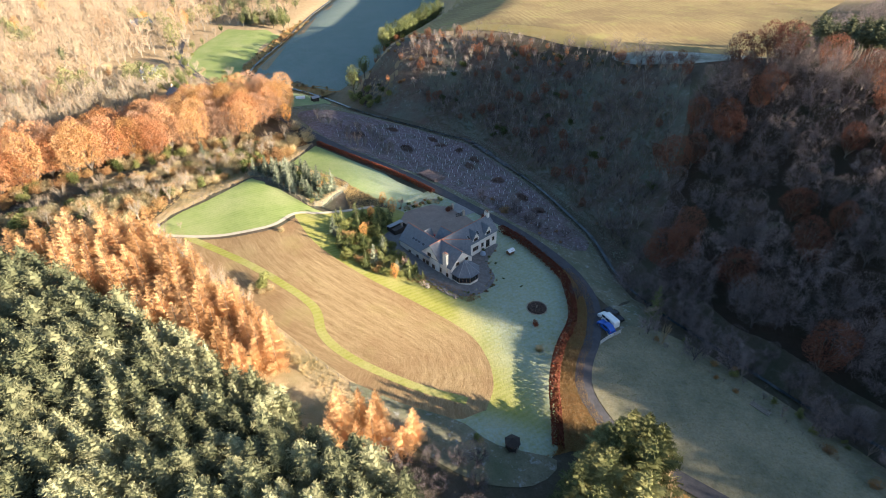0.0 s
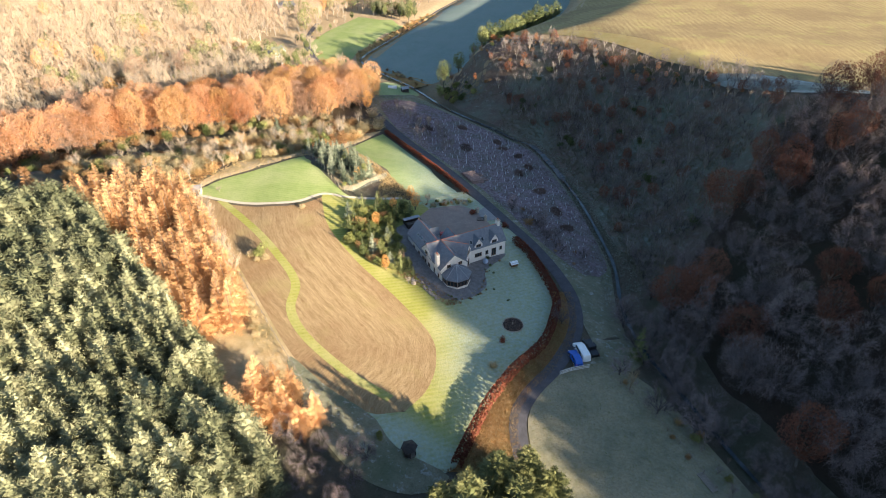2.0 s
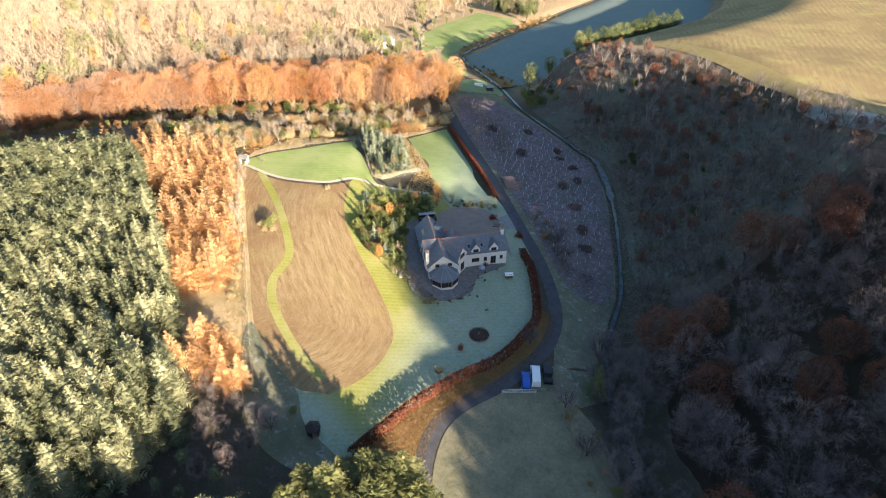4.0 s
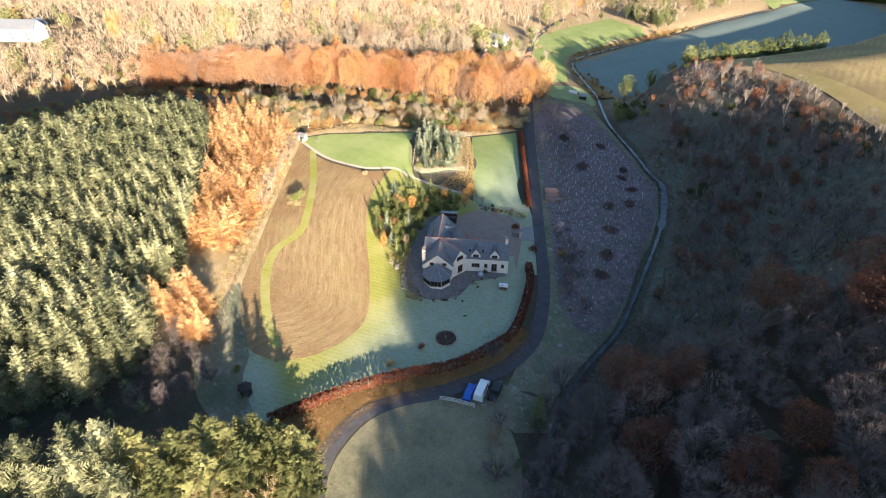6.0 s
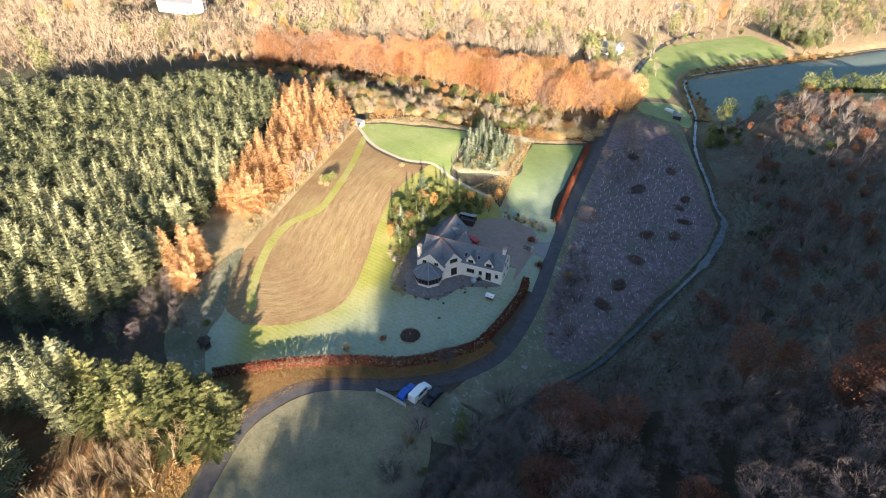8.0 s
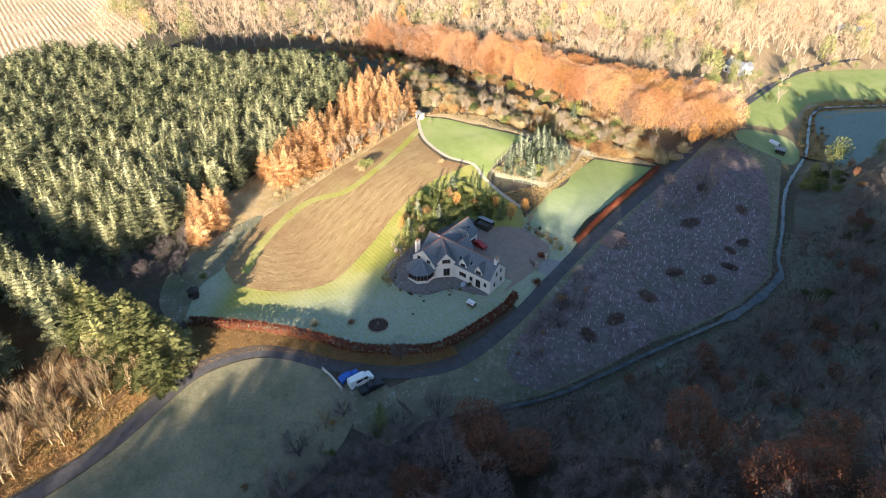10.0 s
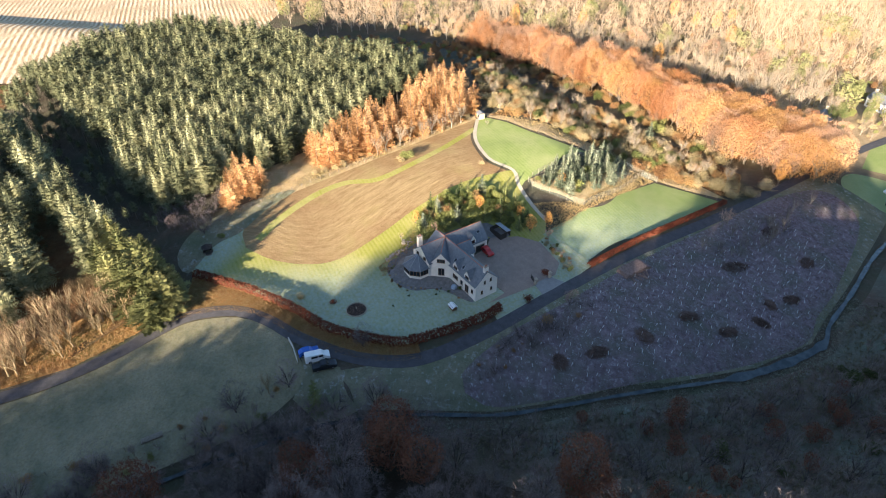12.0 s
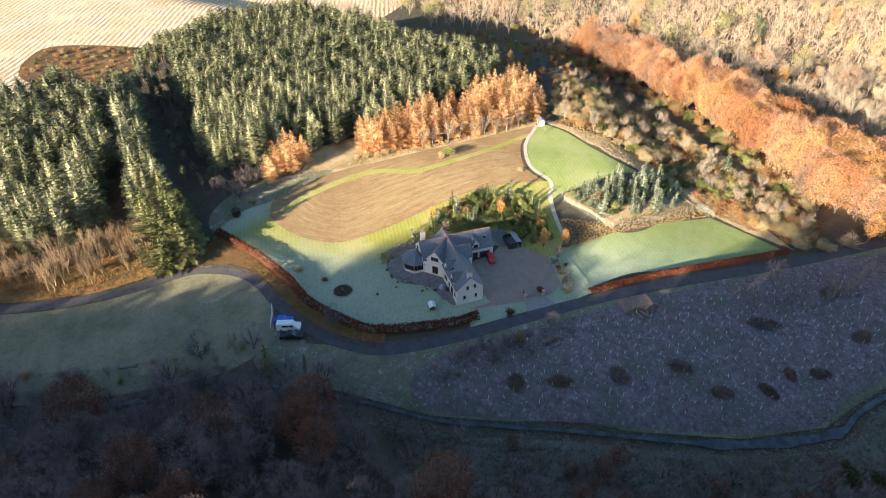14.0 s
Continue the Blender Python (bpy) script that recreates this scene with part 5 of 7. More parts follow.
for x, y, k in ((-1.5, 143.2, 0.5), (-5, 141.5, 0.45), (-8.5, 139, 0.5)):
    random.choice((STRAW, EVERGREEN, RUSSET)).plant(x, y, k)
ROADSIDE.plant(44.6, 85.2, 0.5, label="wide pale leafless bush at the paddock's edge", group="")
# bushes along the paddock's lower edge
for x, y in scatter([(40, 91), (50, 87), (59, 78), (68, 66), (76, 53), (89, 28), (83, 26), (70, 50), (61, 62), (53, 73), (47, 81), (41, 87)], 3.3, 33, 0.45):
    random.choice((DARK, EVERGREEN, SCRUB, SCRUB, RUSSET)).plant(x, y, random.uniform(0.3, 0.55) if random.random() < 0.5 else random.uniform(0.5, 0.7), group="bushes along the paddock")
# bushes on the brown clearing behind the plantation
for x, y in scatter([(-66, -50), (-45, -44), (-22, -50), (-24, -80), (-50, -96)], 4.5, 34, 0.45):
    random.choice((RUSSET, STRAW, RUSSET, EVERGREEN)).later(x, y, random.uniform(0.3, 0.8))
RUSSET.grow("russet_scrub", "low russet scrub in the clearing")
STRAW.grow("pale_scrub", "low pale scrub in the clearing")
EVERGREEN.grow("green_scrub", "low green scrub in the clearing")
for x, y, k, kind in ((22.4, 131.9, 0.45, DARK), (16.8, 137.5, 0.9, RUSSET), (25.0, 129.5, 0.4, DARK), (19.6, 141.3, 0.42, DARK)):
    kind.plant(x, y, k, group="scrub below the lane")
# low plants in the beds round the patio
for x, y in scatter([(3.5, 98.4), (8.8, 99.8), (12.4, 106), (11, 112.5), (13.2, 118), (12, 118.6), (9.2, 112.6), (10.6, 107), (7.6, 102), (3, 100.4)], 1.3, 36, 0.4):
    random.choice((EVERGREEN, RUSSET, STRAW, RUSSET)).plant(x, y, random.uniform(0.13, 0.27), group="plants round the patio")
for x, y in scatter([(-11, 136), (-4.6, 141), (0, 140.6), (-4, 143.6), (-9.4, 142.6), (-13.6, 137)], 1.5, 37, 0.4):
    random.choice((EVERGREEN, RUSSET, STRAW)).plant(x, y, random.uniform(0.15, 0.42), group="plants beside the courtyard")
# scrub along the lane's lower side
for x, y in scatter([(31, 121), (22, 131), (14, 139), (8, 145), (11, 148), (20, 140), (30, 130), (37, 122)], 2.9, 19, 0.45):
    random.choice((DARK, RUSSET, SCRUB, SCRUB, DARK)).plant(x, y, random.uniform(0.22, 0.42), group="scrub below the lane")
for x, y in scatter([(-40, 200), (-28, 187), (-20, 178), (-16, 184), (-26, 198), (-44, 214), (-56, 222)], 3.6, 20, 0.45):
    SCRUB.plant(x, y, random.uniform(0.5, 1.0))


# ---- house ----
HUB = (-1.09, 112.42)
HOUSE_TURN = math.degrees(math.atan2(0.687, 0.7265))
HZ = 1.15
house = thing("house", pose(HUB[0], HUB[1], HZ, 0, 0, HOUSE_TURN), "cream harled house with slate roofs and red ridge tiles", "house")
EAVE, TOP = 4.0, 6.9


def wing(x0, x1, half, across, gable0=True, gable1=True, eave=EAVE, top=TOP, mid=0.0, name="wall"):
    """A gabled wing along x (or along y, when across): walls, two roof plates and a ridge."""
    f = (lambda x, y, z: (x, y, z)) if not across else (lambda x, y, z: (y, x, z))
    bm = bmesh.new()
    pts = []
    for x in (x0, x1):
        pts.append([bm.verts.new(f(x, mid + y, z)) for y, z in ((-half, -0.8), (half, -0.8), (half, eave), (0, top - 0.12), (-half, eave))])
    a, b = pts
    bm.faces.new(a)
    bm.faces.new(b[::-1])
    for i in range(5):
        j = (i + 1) % 5
        bm.faces.new((a[i], b[i], b[j], a[j]))
    wall = part(name, bm, M_HARL, house)
    o0, o1 = x0 - 0.12 * gable0, x1 + 0.12 * gable1
    slope = (top - eave) / half
    e = half + 0.32
    for s in (-1, 1):
        bm = bmesh.new()
        cs = [f(o0, mid, top), f(o1, mid, top), f(o1, mid + s * e, top - slope * e), f(o0, mid + s * e, top - slope * e)]
        slab(bm, cs, 0.16)
        part("roof", bm, M_SLATE, house)
    bm = bmesh.new()
    bar(bm, f(o0, mid, top), f(o1, mid, top), 0.09, None, 6)
    part("ridge", bm, M_RIDGE, house, "red terracotta ridge tiles")
    return wall


def window(m, w, h, lights=2, timber=M_OAK, name="window"):
    """A window on a wall: frame, panes, mullions and sill; m is its middle, x across, y outwards."""
    win = new(name)
    win.parent, win.matrix_basis = house, m
    win.empty_display_size = 0.2
    t = 0.09
    part("window_frame", boxes((-w / 2, w / 2, 0.0, 0.06, h / 2 - t, h / 2), (-w / 2, w / 2, 0.0, 0.06, -h / 2, -h / 2 + t),
                               (-w / 2, -w / 2 + t, 0.0, 0.06, -h / 2 + t, h / 2 - t), (w / 2 - t, w / 2, 0.0, 0.06, -h / 2 + t, h / 2 - t),
                               *[(-w / 2 + w * k / lights - t / 2, -w / 2 + w * k / lights + t / 2, 0.0, 0.055, -h / 2 + t, h / 2 - t) for k in range(1, lights)]), timber, win)
    for k in range(lights):
        a = -w / 2 + w * k / lights + t / 2 + 0.01
        part("pane", boxes((a, a + w / lights - t - 0.02, 0.005, 0.03, -h / 2 + t, h / 2 - t)), M_GLASS, win)
    part("sill", boxes((-w / 2 - 0.1, w / 2 + 0.1, 0.0, 0.14, -h / 2 - 0.12, -h / 2), bevel=0.015), M_STONE, win)
    return win


def on(x, y, z, face):
    """The pose of something on a wall that faces that way (degrees from +y)."""
    return pose(x, y, z, 0, 0, face)


# house plan: x along the main ridge to the east, y north (the south wing runs to minus y)
wing(-3.7, 16.5, 3.1, False)
wing(-7.0, 0.0, 3.4, True, True, False)
wing(0.0, 11.2, 3.1, True, False, True, 3.7, 6.8, -0.6)
wing(0.0, 4.4, 1.9, True, False, True, 4.6, 6.75, 4.2)


def diagonal_wing():
    """The bay wing that stands at 45 degrees between the south and the main wing."""
    r = Matrix.Rotation(radians(-43), 4, "Z")
    half, out, eave, top = 2.45, 6.9, 4.1, 6.9
    bm = bmesh.new()
    pts = [[bm.verts.new(r @ Vector((x, y, z))) for y, z in ((-half, -0.8), (half, -0.8), (half, eave), (0, top - 0.12), (-half, eave))] for x in (0.5, out)]
    a, b = pts
    bm.faces.new(a)
    bm.faces.new(b[::-1])
    for i in range(5):
        j = (i + 1) % 5
        bm.faces.new((a[i], b[i], b[j], a[j]))
    part("wall", bm, M_HARL, house)
    slope, e = (top - eave) / half, half + 0.3
    for s in (-1, 1):
        bm = bmesh.new()
        slab(bm, [r @ Vector(c) for c in ((0, 0, top), (out + 0.12, 0, top), (out + 0.12, s * e, top - slope * e), (0, s * e, top - slope * e))], 0.16)
        part("roof", bm, M_SLATE, house)
    bm = bmesh.new()
    bar(bm, r @ Vector((0, 0, top)), r @ Vector((out + 0.12, 0, top)), 0.09)
    part("ridge", bm, M_RIDGE, house, "red terracotta ridge tiles")
    for y, z, w, h, n in ((0, 4.6, 1.9, 1.0, 3), (0.1, 1.45, 1.5, 2.0, 2)):
        window(r @ pose(out, y, z, 0, 0, -90), w, h, n)
    window(r @ pose(3.8, -half, 1.5, 0, 0, 180), 0.8, 1.1, 1)


diagonal_wing()


def sunroom():
    """The half-octagon sun room at the foot of the south wing, with a hipped slate roof."""
    c, rad, zb, zt = (0.0, -8.0), 3.35, 2.5, 4.9
    ring = [(c[0] + rad * math.cos(radians(a)), c[1] + rad * math.sin(radians(a))) for a in (22, -22.5, -67.5, -112.5, -157.5, -202)]
    part("sunroom_wall", prism(bmesh.new(), ring, -0.8, 0.75), M_HARL, house)
    part("sunroom_lintel", prism(bmesh.new(), ring, 2.12, 2.5), M_OAK, house, "brown timber lintel")
    over = [(c[0] + (p[0] - c[0]) * 1.1, c[1] + (p[1] - c[1]) * 1.1) for p in ring]
    bm = bmesh.new()
    top = bm.verts.new((c[0], c[1] + 0.1, zt))
    lo = [bm.verts.new((x, y, zb - 0.05)) for x, y in over]
    un = [bm.verts.new((x, y, zb - 0.2)) for x, y in over]
    for i in range(5):
        bm.faces.new((lo[i], lo[i + 1], top))
        bm.faces.new((lo[i], un[i], un[i + 1], lo[i + 1]))
    bm.faces.new(un)
    bm.faces.new((lo[5], lo[0], top))
    bm.faces.new((lo[5], un[5], un[0], lo[0]))
    part("sunroom_roof", bm, M_SLATE, house)
    for p in over[1:5]:
        bm = bmesh.new()
        bar(bm, (p[0], p[1], zb + 0.0), (c[0], c[1] + 0.1, zt + 0.03), 0.055, None, 5)
        part("hip", bm, M_LEAD, house, "grey lead hip")
    for i in range(5):
        a, b = Vector(ring[i]), Vector(ring[i + 1])
        d = (b - a).length
        ang = math.degrees(math.atan2(b.y - a.y, b.x - a.x))
        m = (a + b) / 2
        window(pose(m.x, m.y, 1.43, 0, 0, ang + 180) @ pose(0, -0.03, 0), d - 0.15, 1.36, 3)


sunroom()


def dormer(x, y_eave, s, half=1.1, base=3.0, eave=4.8, top=6.4, lights=2):
    """A wall dormer: small gabled wall rising through the eave, on the side s of the main roof."""
    bm = bmesh.new()
    depth = 2.6
    pts = [[bm.verts.new((x + a, y, z)) for a, z in ((-half, base), (half, base), (half, eave), (0, top - 0.1), (-half, eave))] for y in (s * y_eave, s * (y_eave - depth))]
    a, b = pts
    bm.faces.new(a)
    bm.faces.new(b[::-1])
    for i in range(5):
        j = (i + 1) % 5
        bm.faces.new((a[i], b[i], b[j], a[j]))
    d = part("dormer", bm, M_HARL, house)
    sl = (top - eave) / half
    e = half + 0.18
    for q in (-1, 1):
        bm = bmesh.new()
        slab(bm, [(x, s * (y_eave + 0.15), top), (x, s * (y_eave - depth), top), (x + q * e, s * (y_eave - depth), top - sl * e), (x + q * e, s * (y_eave + 0.15), top - sl * e)], 0.12)
        part("dormer_roof", bm, M_SLATE, house)
    window(pose(x, s * y_eave, eave - 0.55, 0, 0, 180 if s < 0 else 0), 1.3, 1.0, lights)


dormer(8.75, 3.12, -1)
dormer(13.2, 3.12, -1)
# main wing, garden side
for x, z, w, h, n in ((8.75, 1.6, 1.9, 1.05, 3), (5.9, 1.6, 0.9, 1.1, 2), (11.2, 1.6, 0.8, 1.1, 1), (15.2, 1.7, 0.7, 1.0, 1)):
    window(pose(x, -3.1, z, 0, 0, 180), w, h, n)
window(pose(13.2, -3.1, 1.15, 0, 0, 180), 1.3, 2.1, 2, name="garden_door")
# east gable
for y, z in ((-1.3, 1.4), (1.4, 1.5), (-0.6, 4.0), (1.1, 4.2)):
    window(pose(16.5, y, z, 0, 0, -90), 0.55, 0.95, 1)
# courtyard side
for x, z in ((7.5, 1.5), (10.0, 1.5), (13.0, 1.5)):
    window(pose(x, 3.1, z, 0, 0, 0), 1.0, 1.1, 2)
window(pose(4.2, 4.4, 1.1, 0, 0, 0), 1.2, 2.0, 2, name="front_door")
# west side of the south wing and of the main gable
for y, z, w in ((-5.6, 1.2, 0.75), (-3.3, 1.5, 0.75), (-1.2, 1.5, 0.9), (0.9, 1.5, 0.9)):
    window(pose(-3.72 if y > -3.1 else -3.4, y, z, 0, 0, 90), w, 1.1, 2)
window(pose(-3.72, 0.2, 4.3, 0, 0, 90), 1.2, 0.95, 2)
# south gable over the sun room
for x in (-1.4, 1.6):
    window(pose(x, -7.0, 4.15, 0, 0, 180), 0.95, 0.8, 2)
window(pose(3.4, -5.2, 1.2, 0, 0, -90), 0.8, 1.9, 1)
# garage wing: two doors, a dormer over them, windows to the west
for y in (5.9, 9.0):
    d = new("garage_door")
    d.parent, d.matrix_basis = house, pose(2.5, y, 1.05, 0, 0, -90)
    d.empty_display_size = 0.2
    part("door_leaf", boxes(*[(-1.25, 1.25, 0.0, 0.05, -1.05 + 0.35 * k, -1.05 + 0.35 * k + 0.33) for k in range(6)]), M_DARKWOOD, d, "dark sectional door leaf")
    part("door_surround", boxes((-1.4, -1.25, 0, 0.08, -1.05, 1.2), (1.25, 1.4, 0, 0.08, -1.05, 1.2), (-1.25, 1.25, 0, 0.08, 1.06, 1.2)), M_STONE, d)


def garage_dormer():
    y, half, eave, top, x = 6.6, 0.95, 4.6, 6.1, 2.52
    bm = bmesh.new()
    pts = [[bm.verts.new((px, y + a, z)) for a, z in ((-half, 3.0), (half, 3.0), (half, eave), (0, top - 0.1), (-half, eave))] for px in (x, x - 2.5)]
    a, b = pts
    bm.faces.new(a)
    bm.faces.new(b[::-1])
    for i in range(5):
        j = (i + 1) % 5
        bm.faces.new((a[i], b[i], b[j], a[j]))
    part("dormer", bm, M_HARL, house)
    sl, e = (top - eave) / half, half + 0.18
    for q in (-1, 1):
        bm = bmesh.new()
        slab(bm, [(x + 0.15, y, top), (x - 2.5, y, top), (x - 2.5, y + q * e, top - sl * e), (x + 0.15, y + q * e, top - sl * e)], 0.12)
        part("dormer_roof", bm, M_SLATE, house)
    window(pose(x, y, eave - 0.55, 0, 0, -90), 1.2, 0.95, 2)


garage_dormer()
for y in (2.2, 4.6, 7.5):
    window(pose(-3.7, y, 1.4, 0, 0, 90), 0.8, 1.1, 2)


def skylight(x, y, z, tilt, axis):
    s = new("skylight")
    s.parent = house
    s.matrix_basis = pose(x, y, z, tilt if axis == "x" else 0, tilt if axis == "y" else 0, 0)
    s.empty_display_size = 0.2
    part("skylight_frame", boxes((-0.36, 0.36, -0.5, -0.42, 0, 0.09), (-0.36, 0.36, 0.42, 0.5, 0, 0.09), (-0.36, -0.29, -0.42, 0.42, 0, 0.09), (0.29, 0.36, -0.42, 0.42, 0, 0.09)), M_LEAD, s)
    part("pane", boxes((-0.29, 0.29, -0.42, 0.42, 0.0, 0.06)), M_GLASS, s)


gs = (6.8 - 3.7) / 3.1
for y in (3.6, 5.2, 6.2, 7.2):
    skylight(-2.5, y, 6.8 - gs * 1.9 + 0.02, -45, "y")
skylight(1.0, 9.3, 6.8 - gs * 1.6 + 0.02, 45, "y")
ms = (TOP - EAVE) / 3.1
for x in (7.2, 10.4):
    skylight(x, -2.0, TOP - ms * 2.0 + 0.02, math.degrees(math.atan(ms)), "x")


def chimney(x, y, w, d, z0, z1, pots):
    c = part("chimney", boxes((x - w / 2, x + w / 2, y - d / 2, y + d / 2, z0, z1), bevel=0.02), M_HARL, house)
    part("chimney_cap", boxes((x - w / 2 - 0.08, x + w / 2 + 0.08, y - d / 2 - 0.08, y + d / 2 + 0.08, z1, z1 + 0.14), bevel=0.02), M_STONE, c)
    for k in range(pots):
        bm = bmesh.new()
        px, py = x + (k - (pots - 1) / 2) * 0.4 * (w > d), y + (k - (pots - 1) / 2) * 0.4 * (d >= w)
        bar(bm, (px, py, z1 + 0.12), (px, py, z1 + 0.5), 0.13, 0.11, 8)
        part("chimney_pot", bm, M_RIDGE, c)


chimney(-3.45, -5.1, 0.75, 1.15, 2.0, 7.0, 2)
chimney(15.9, 0.0, 0.7, 1.1, 5.8, 7.9, 2)


# ---- hedges ----
def hedge(name, line, w, h, mat, label, gap=0.16):
    """A clipped hedge: a body of leaf clumps along a line, with stems inside."""
    g = np.random.RandomState(len(line))
    p = np.array(line)
    n = int(len(line) * 120)
    f = g.uniform(0, len(line) - 1.001, n)
    i = f.astype(int)
    q = p[i] + (p[i + 1] - p[i]) * (f - i)[:, None]
    b = Bush(7)
    for k in range(n):
        a = g.uniform(0, math.pi)
        d = unit(np.append(p[i[k] + 1] - p[i[k]], 0))
        side = np.array((-d[1], d[0], 0))
        s, z = math.cos(a) * w / 2, h * min(1.0, 0.15 + 1.1 * abs(math.sin(a)) ** 0.5 * g.uniform(0.5, 1)) * g.uniform(0.85, 1.08)
        at = np.array((q[k, 0], q[k, 1], ground_z(q[k, 0], q[k, 1]))) + side * s + np.array((0, 0, z))
        b.leaf(at, 0.19, np.array((0, 0, 0.5)) + side * (s / w) * 2)
    root = thing(name, Matrix(), label, "hedge")
    part("foliage", fast_tris("foliage", *b.arrays(), mat), None, root)
    st = Bush(8)
    for k in range(0, len(line) - 1):
        x, y = line[k]
        z = ground_z(x, y)
        for j in range(2):
            dx, dy = g.uniform(-0.3, 0.3, 2)
            st.limb((x + dx, y + dy, z - 0.2), (x + dx * 2, y + dy * 2, z + h * 0.75), 0.05, 0.02, 3)
    tagged(part("stemwood", fast_tris("stemwood", *st.arrays(), M_BARK), None, root), kind="stuff")


hedge("beech_hedge", HEDGE, 1.8, 1.9, M_HEDGE, "clipped beech hedge with russet red winter leaves")
hedge("beech_hedge", curve([(-46, 190.4), (-23.2, 167.2), (-3.6, 147.6)], 1.0), 1.3, 1.3, M_HEDGE, "low russet beech hedge beside the lane")


# ---- vehicles ----
def vehicle(name, m, paint, length, width, height, profile, label, category, glass):
    """Body lofted from a side profile with rounded shoulders; windows, wheels and lamps as parts."""
    car = thing(name, m, label, category)
    L2, W2 = length / 2, width / 2
    bm = bmesh.new()
    secs = []
    for s, k in ((-1, 0.86), (-0.82, 1.0), (0.82, 1.0), (1, 0.86)):
        secs.append([bm.verts.new((x * L2 * (1 if k == 1 else 0.985), s * W2 * (0.82 if z > 0.62 * height and abs(s) > 0.9 else (0.93 if z > 0.62 * height else 1)), 0.25 + (z - 0.25) * (1 if k == 1 else 0.97))) for x, z in profile])
    n = len(profile)
    for a, b in zip(secs[:-1], secs[1:]):
        for i in range(n):
            j = (i + 1) % n
            bm.faces.new((a[i], b[i], b[j], a[j]))
    bm.faces.new(secs[0])
    bm.faces.new(secs[-1][::-1])
    part("body", bm, paint, car)
    for nm, x0, x1, z0, z1 in glass:
        for s in (-1, 1):
            part(nm, boxes((x0 * L2, x1 * L2, s * W2 * 0.94 - 0.03, s * W2 * 0.94 + 0.03, z0, z1), bevel=0.01), M_GLASS, car)
    for x in (-0.62, 0.62):
        for s in (-1, 1):
            bm = bmesh.new()
            bar(bm, (x * L2, s * (W2 - 0.2), 0.32), (x * L2, s * (W2 + 0.015), 0.32), 0.32, None, 14)
            w = part("wheel", bm, M_RUBBER, car)
            bm = bmesh.new()
            bar(bm, (x * L2, s * (W2 - 0.1), 0.32), (x * L2, s * (W2 + 0.03), 0.32), 0.19, 0.17, 10)
            part("rim", bm, M_METAL, w)
    for s in (-1, 1):
        part("headlight", boxes((L2 * 0.965, L2 * 0.995, s * W2 * 0.7 - 0.16, s * W2 * 0.7 + 0.16, 0.62, 0.78), bevel=0.02), M_LAMP, car)
        part("tail_light", boxes((-L2 * 0.995, -L2 * 0.965, s * W2 * 0.75 - 0.1, s * W2 * 0.75 + 0.1, 0.7, 0.95), bevel=0.02), M_RED, car)
        part("wing_mirror", boxes((L2 * 0.38, L2 * 0.45, s * (W2 + 0.1) - 0.09, s * (W2 + 0.1) + 0.09, 0.95, 1.1), bevel=0.02), M_BLACK, car)
    return car


CAR = [(-1, 0.3), (1, 0.3), (1, 0.72), (0.86, 0.85), (0.42, 0.93), (0.12, 1.40), (-0.55, 1.45), (-0.92, 0.98), (-1, 0.9)]
VAN = [(-1, 0.3), (1, 0.3), (1, 0.85), (0.80, 1.12), (0.60, 1.25), (0.38, 1.92), (-0.95, 1.98), (-1, 1.8)]
PICKUP = [(-1, 0.35), (1, 0.35), (1, 0.85), (0.86, 1.0), (0.40, 1.06), (0.14, 1.62), (-0.30, 1.66), (-0.36, 1.08), (-1, 1.05)]


def park(x, y, turn):
    return pose(x, y, ground_z(x, y) + 0.06, 0, 0, turn)


vehicle("car", park(33.9, 89.4, 118), M_BLUE, 4.1, 1.75, 1.45, CAR, "bright blue hatchback parked beside the lane", "car", [("side_window", -0.5, 0.06, 0.98, 1.32)])
van = vehicle("van", park(34.9, 91.6, 118), M_WHITE, 5.0, 1.9, 1.98, VAN, "white van parked between two cars", "van", [("side_window", 0.1, 0.46, 1.2, 1.7), ("side_window", -0.5, 0.02, 1.2, 1.7)])
vehicle("pickup", park(36.6, 93.6, 118), M_BLACK, 4.9, 1.85, 1.66, PICKUP, "black pickup parked beside a white van", "car", [("side_window", -0.26, 0.12, 1.1, 1.5)])
vehicle("car", pose(-4.7, 122.6, ground_z(-4.7, 122.6) + 0.15, 0, 0, 40), M_RED, 3.9, 1.65, 1.4, CAR, "red car parked before the garage doors", "car", [("side_window", -0.5, 0.06, 0.95, 1.28)])


# ---- grass and bracken ----
def tufts(name, outline, n, h, mat, label, seed, lift=0.0):
    """Clumps of blades over a stretch of ground."""
    g = np.random.RandomState(seed)
    o = np.array(outline)
    p = g.uniform(o.min(0), o.max(0), (n * 4, 2))
    p = p[inside(outline, p[:, 0], p[:, 1])][:n]
    z = land(p[:, 0], p[:, 1])
    b = Bush(seed)
    for (x, y), zz in zip(p, z):
        s = g.uniform(0.6, 1.4)
        for k in range(4):
            a = g.uniform(0, 6.283)
            way = unit(np.array((math.cos(a) * 0.7, math.sin(a) * 0.7, g.uniform(0.5, 1.2))))
            b.twig(np.array((x, y, zz - 0.02)) + way * (0.1, 0.1, 0), way, h * s, h * 0.16)
    ob = new(name, fast_tris(name, *b.arrays(), mat))
    return tagged(ob, label, "grass", kind="stuff")


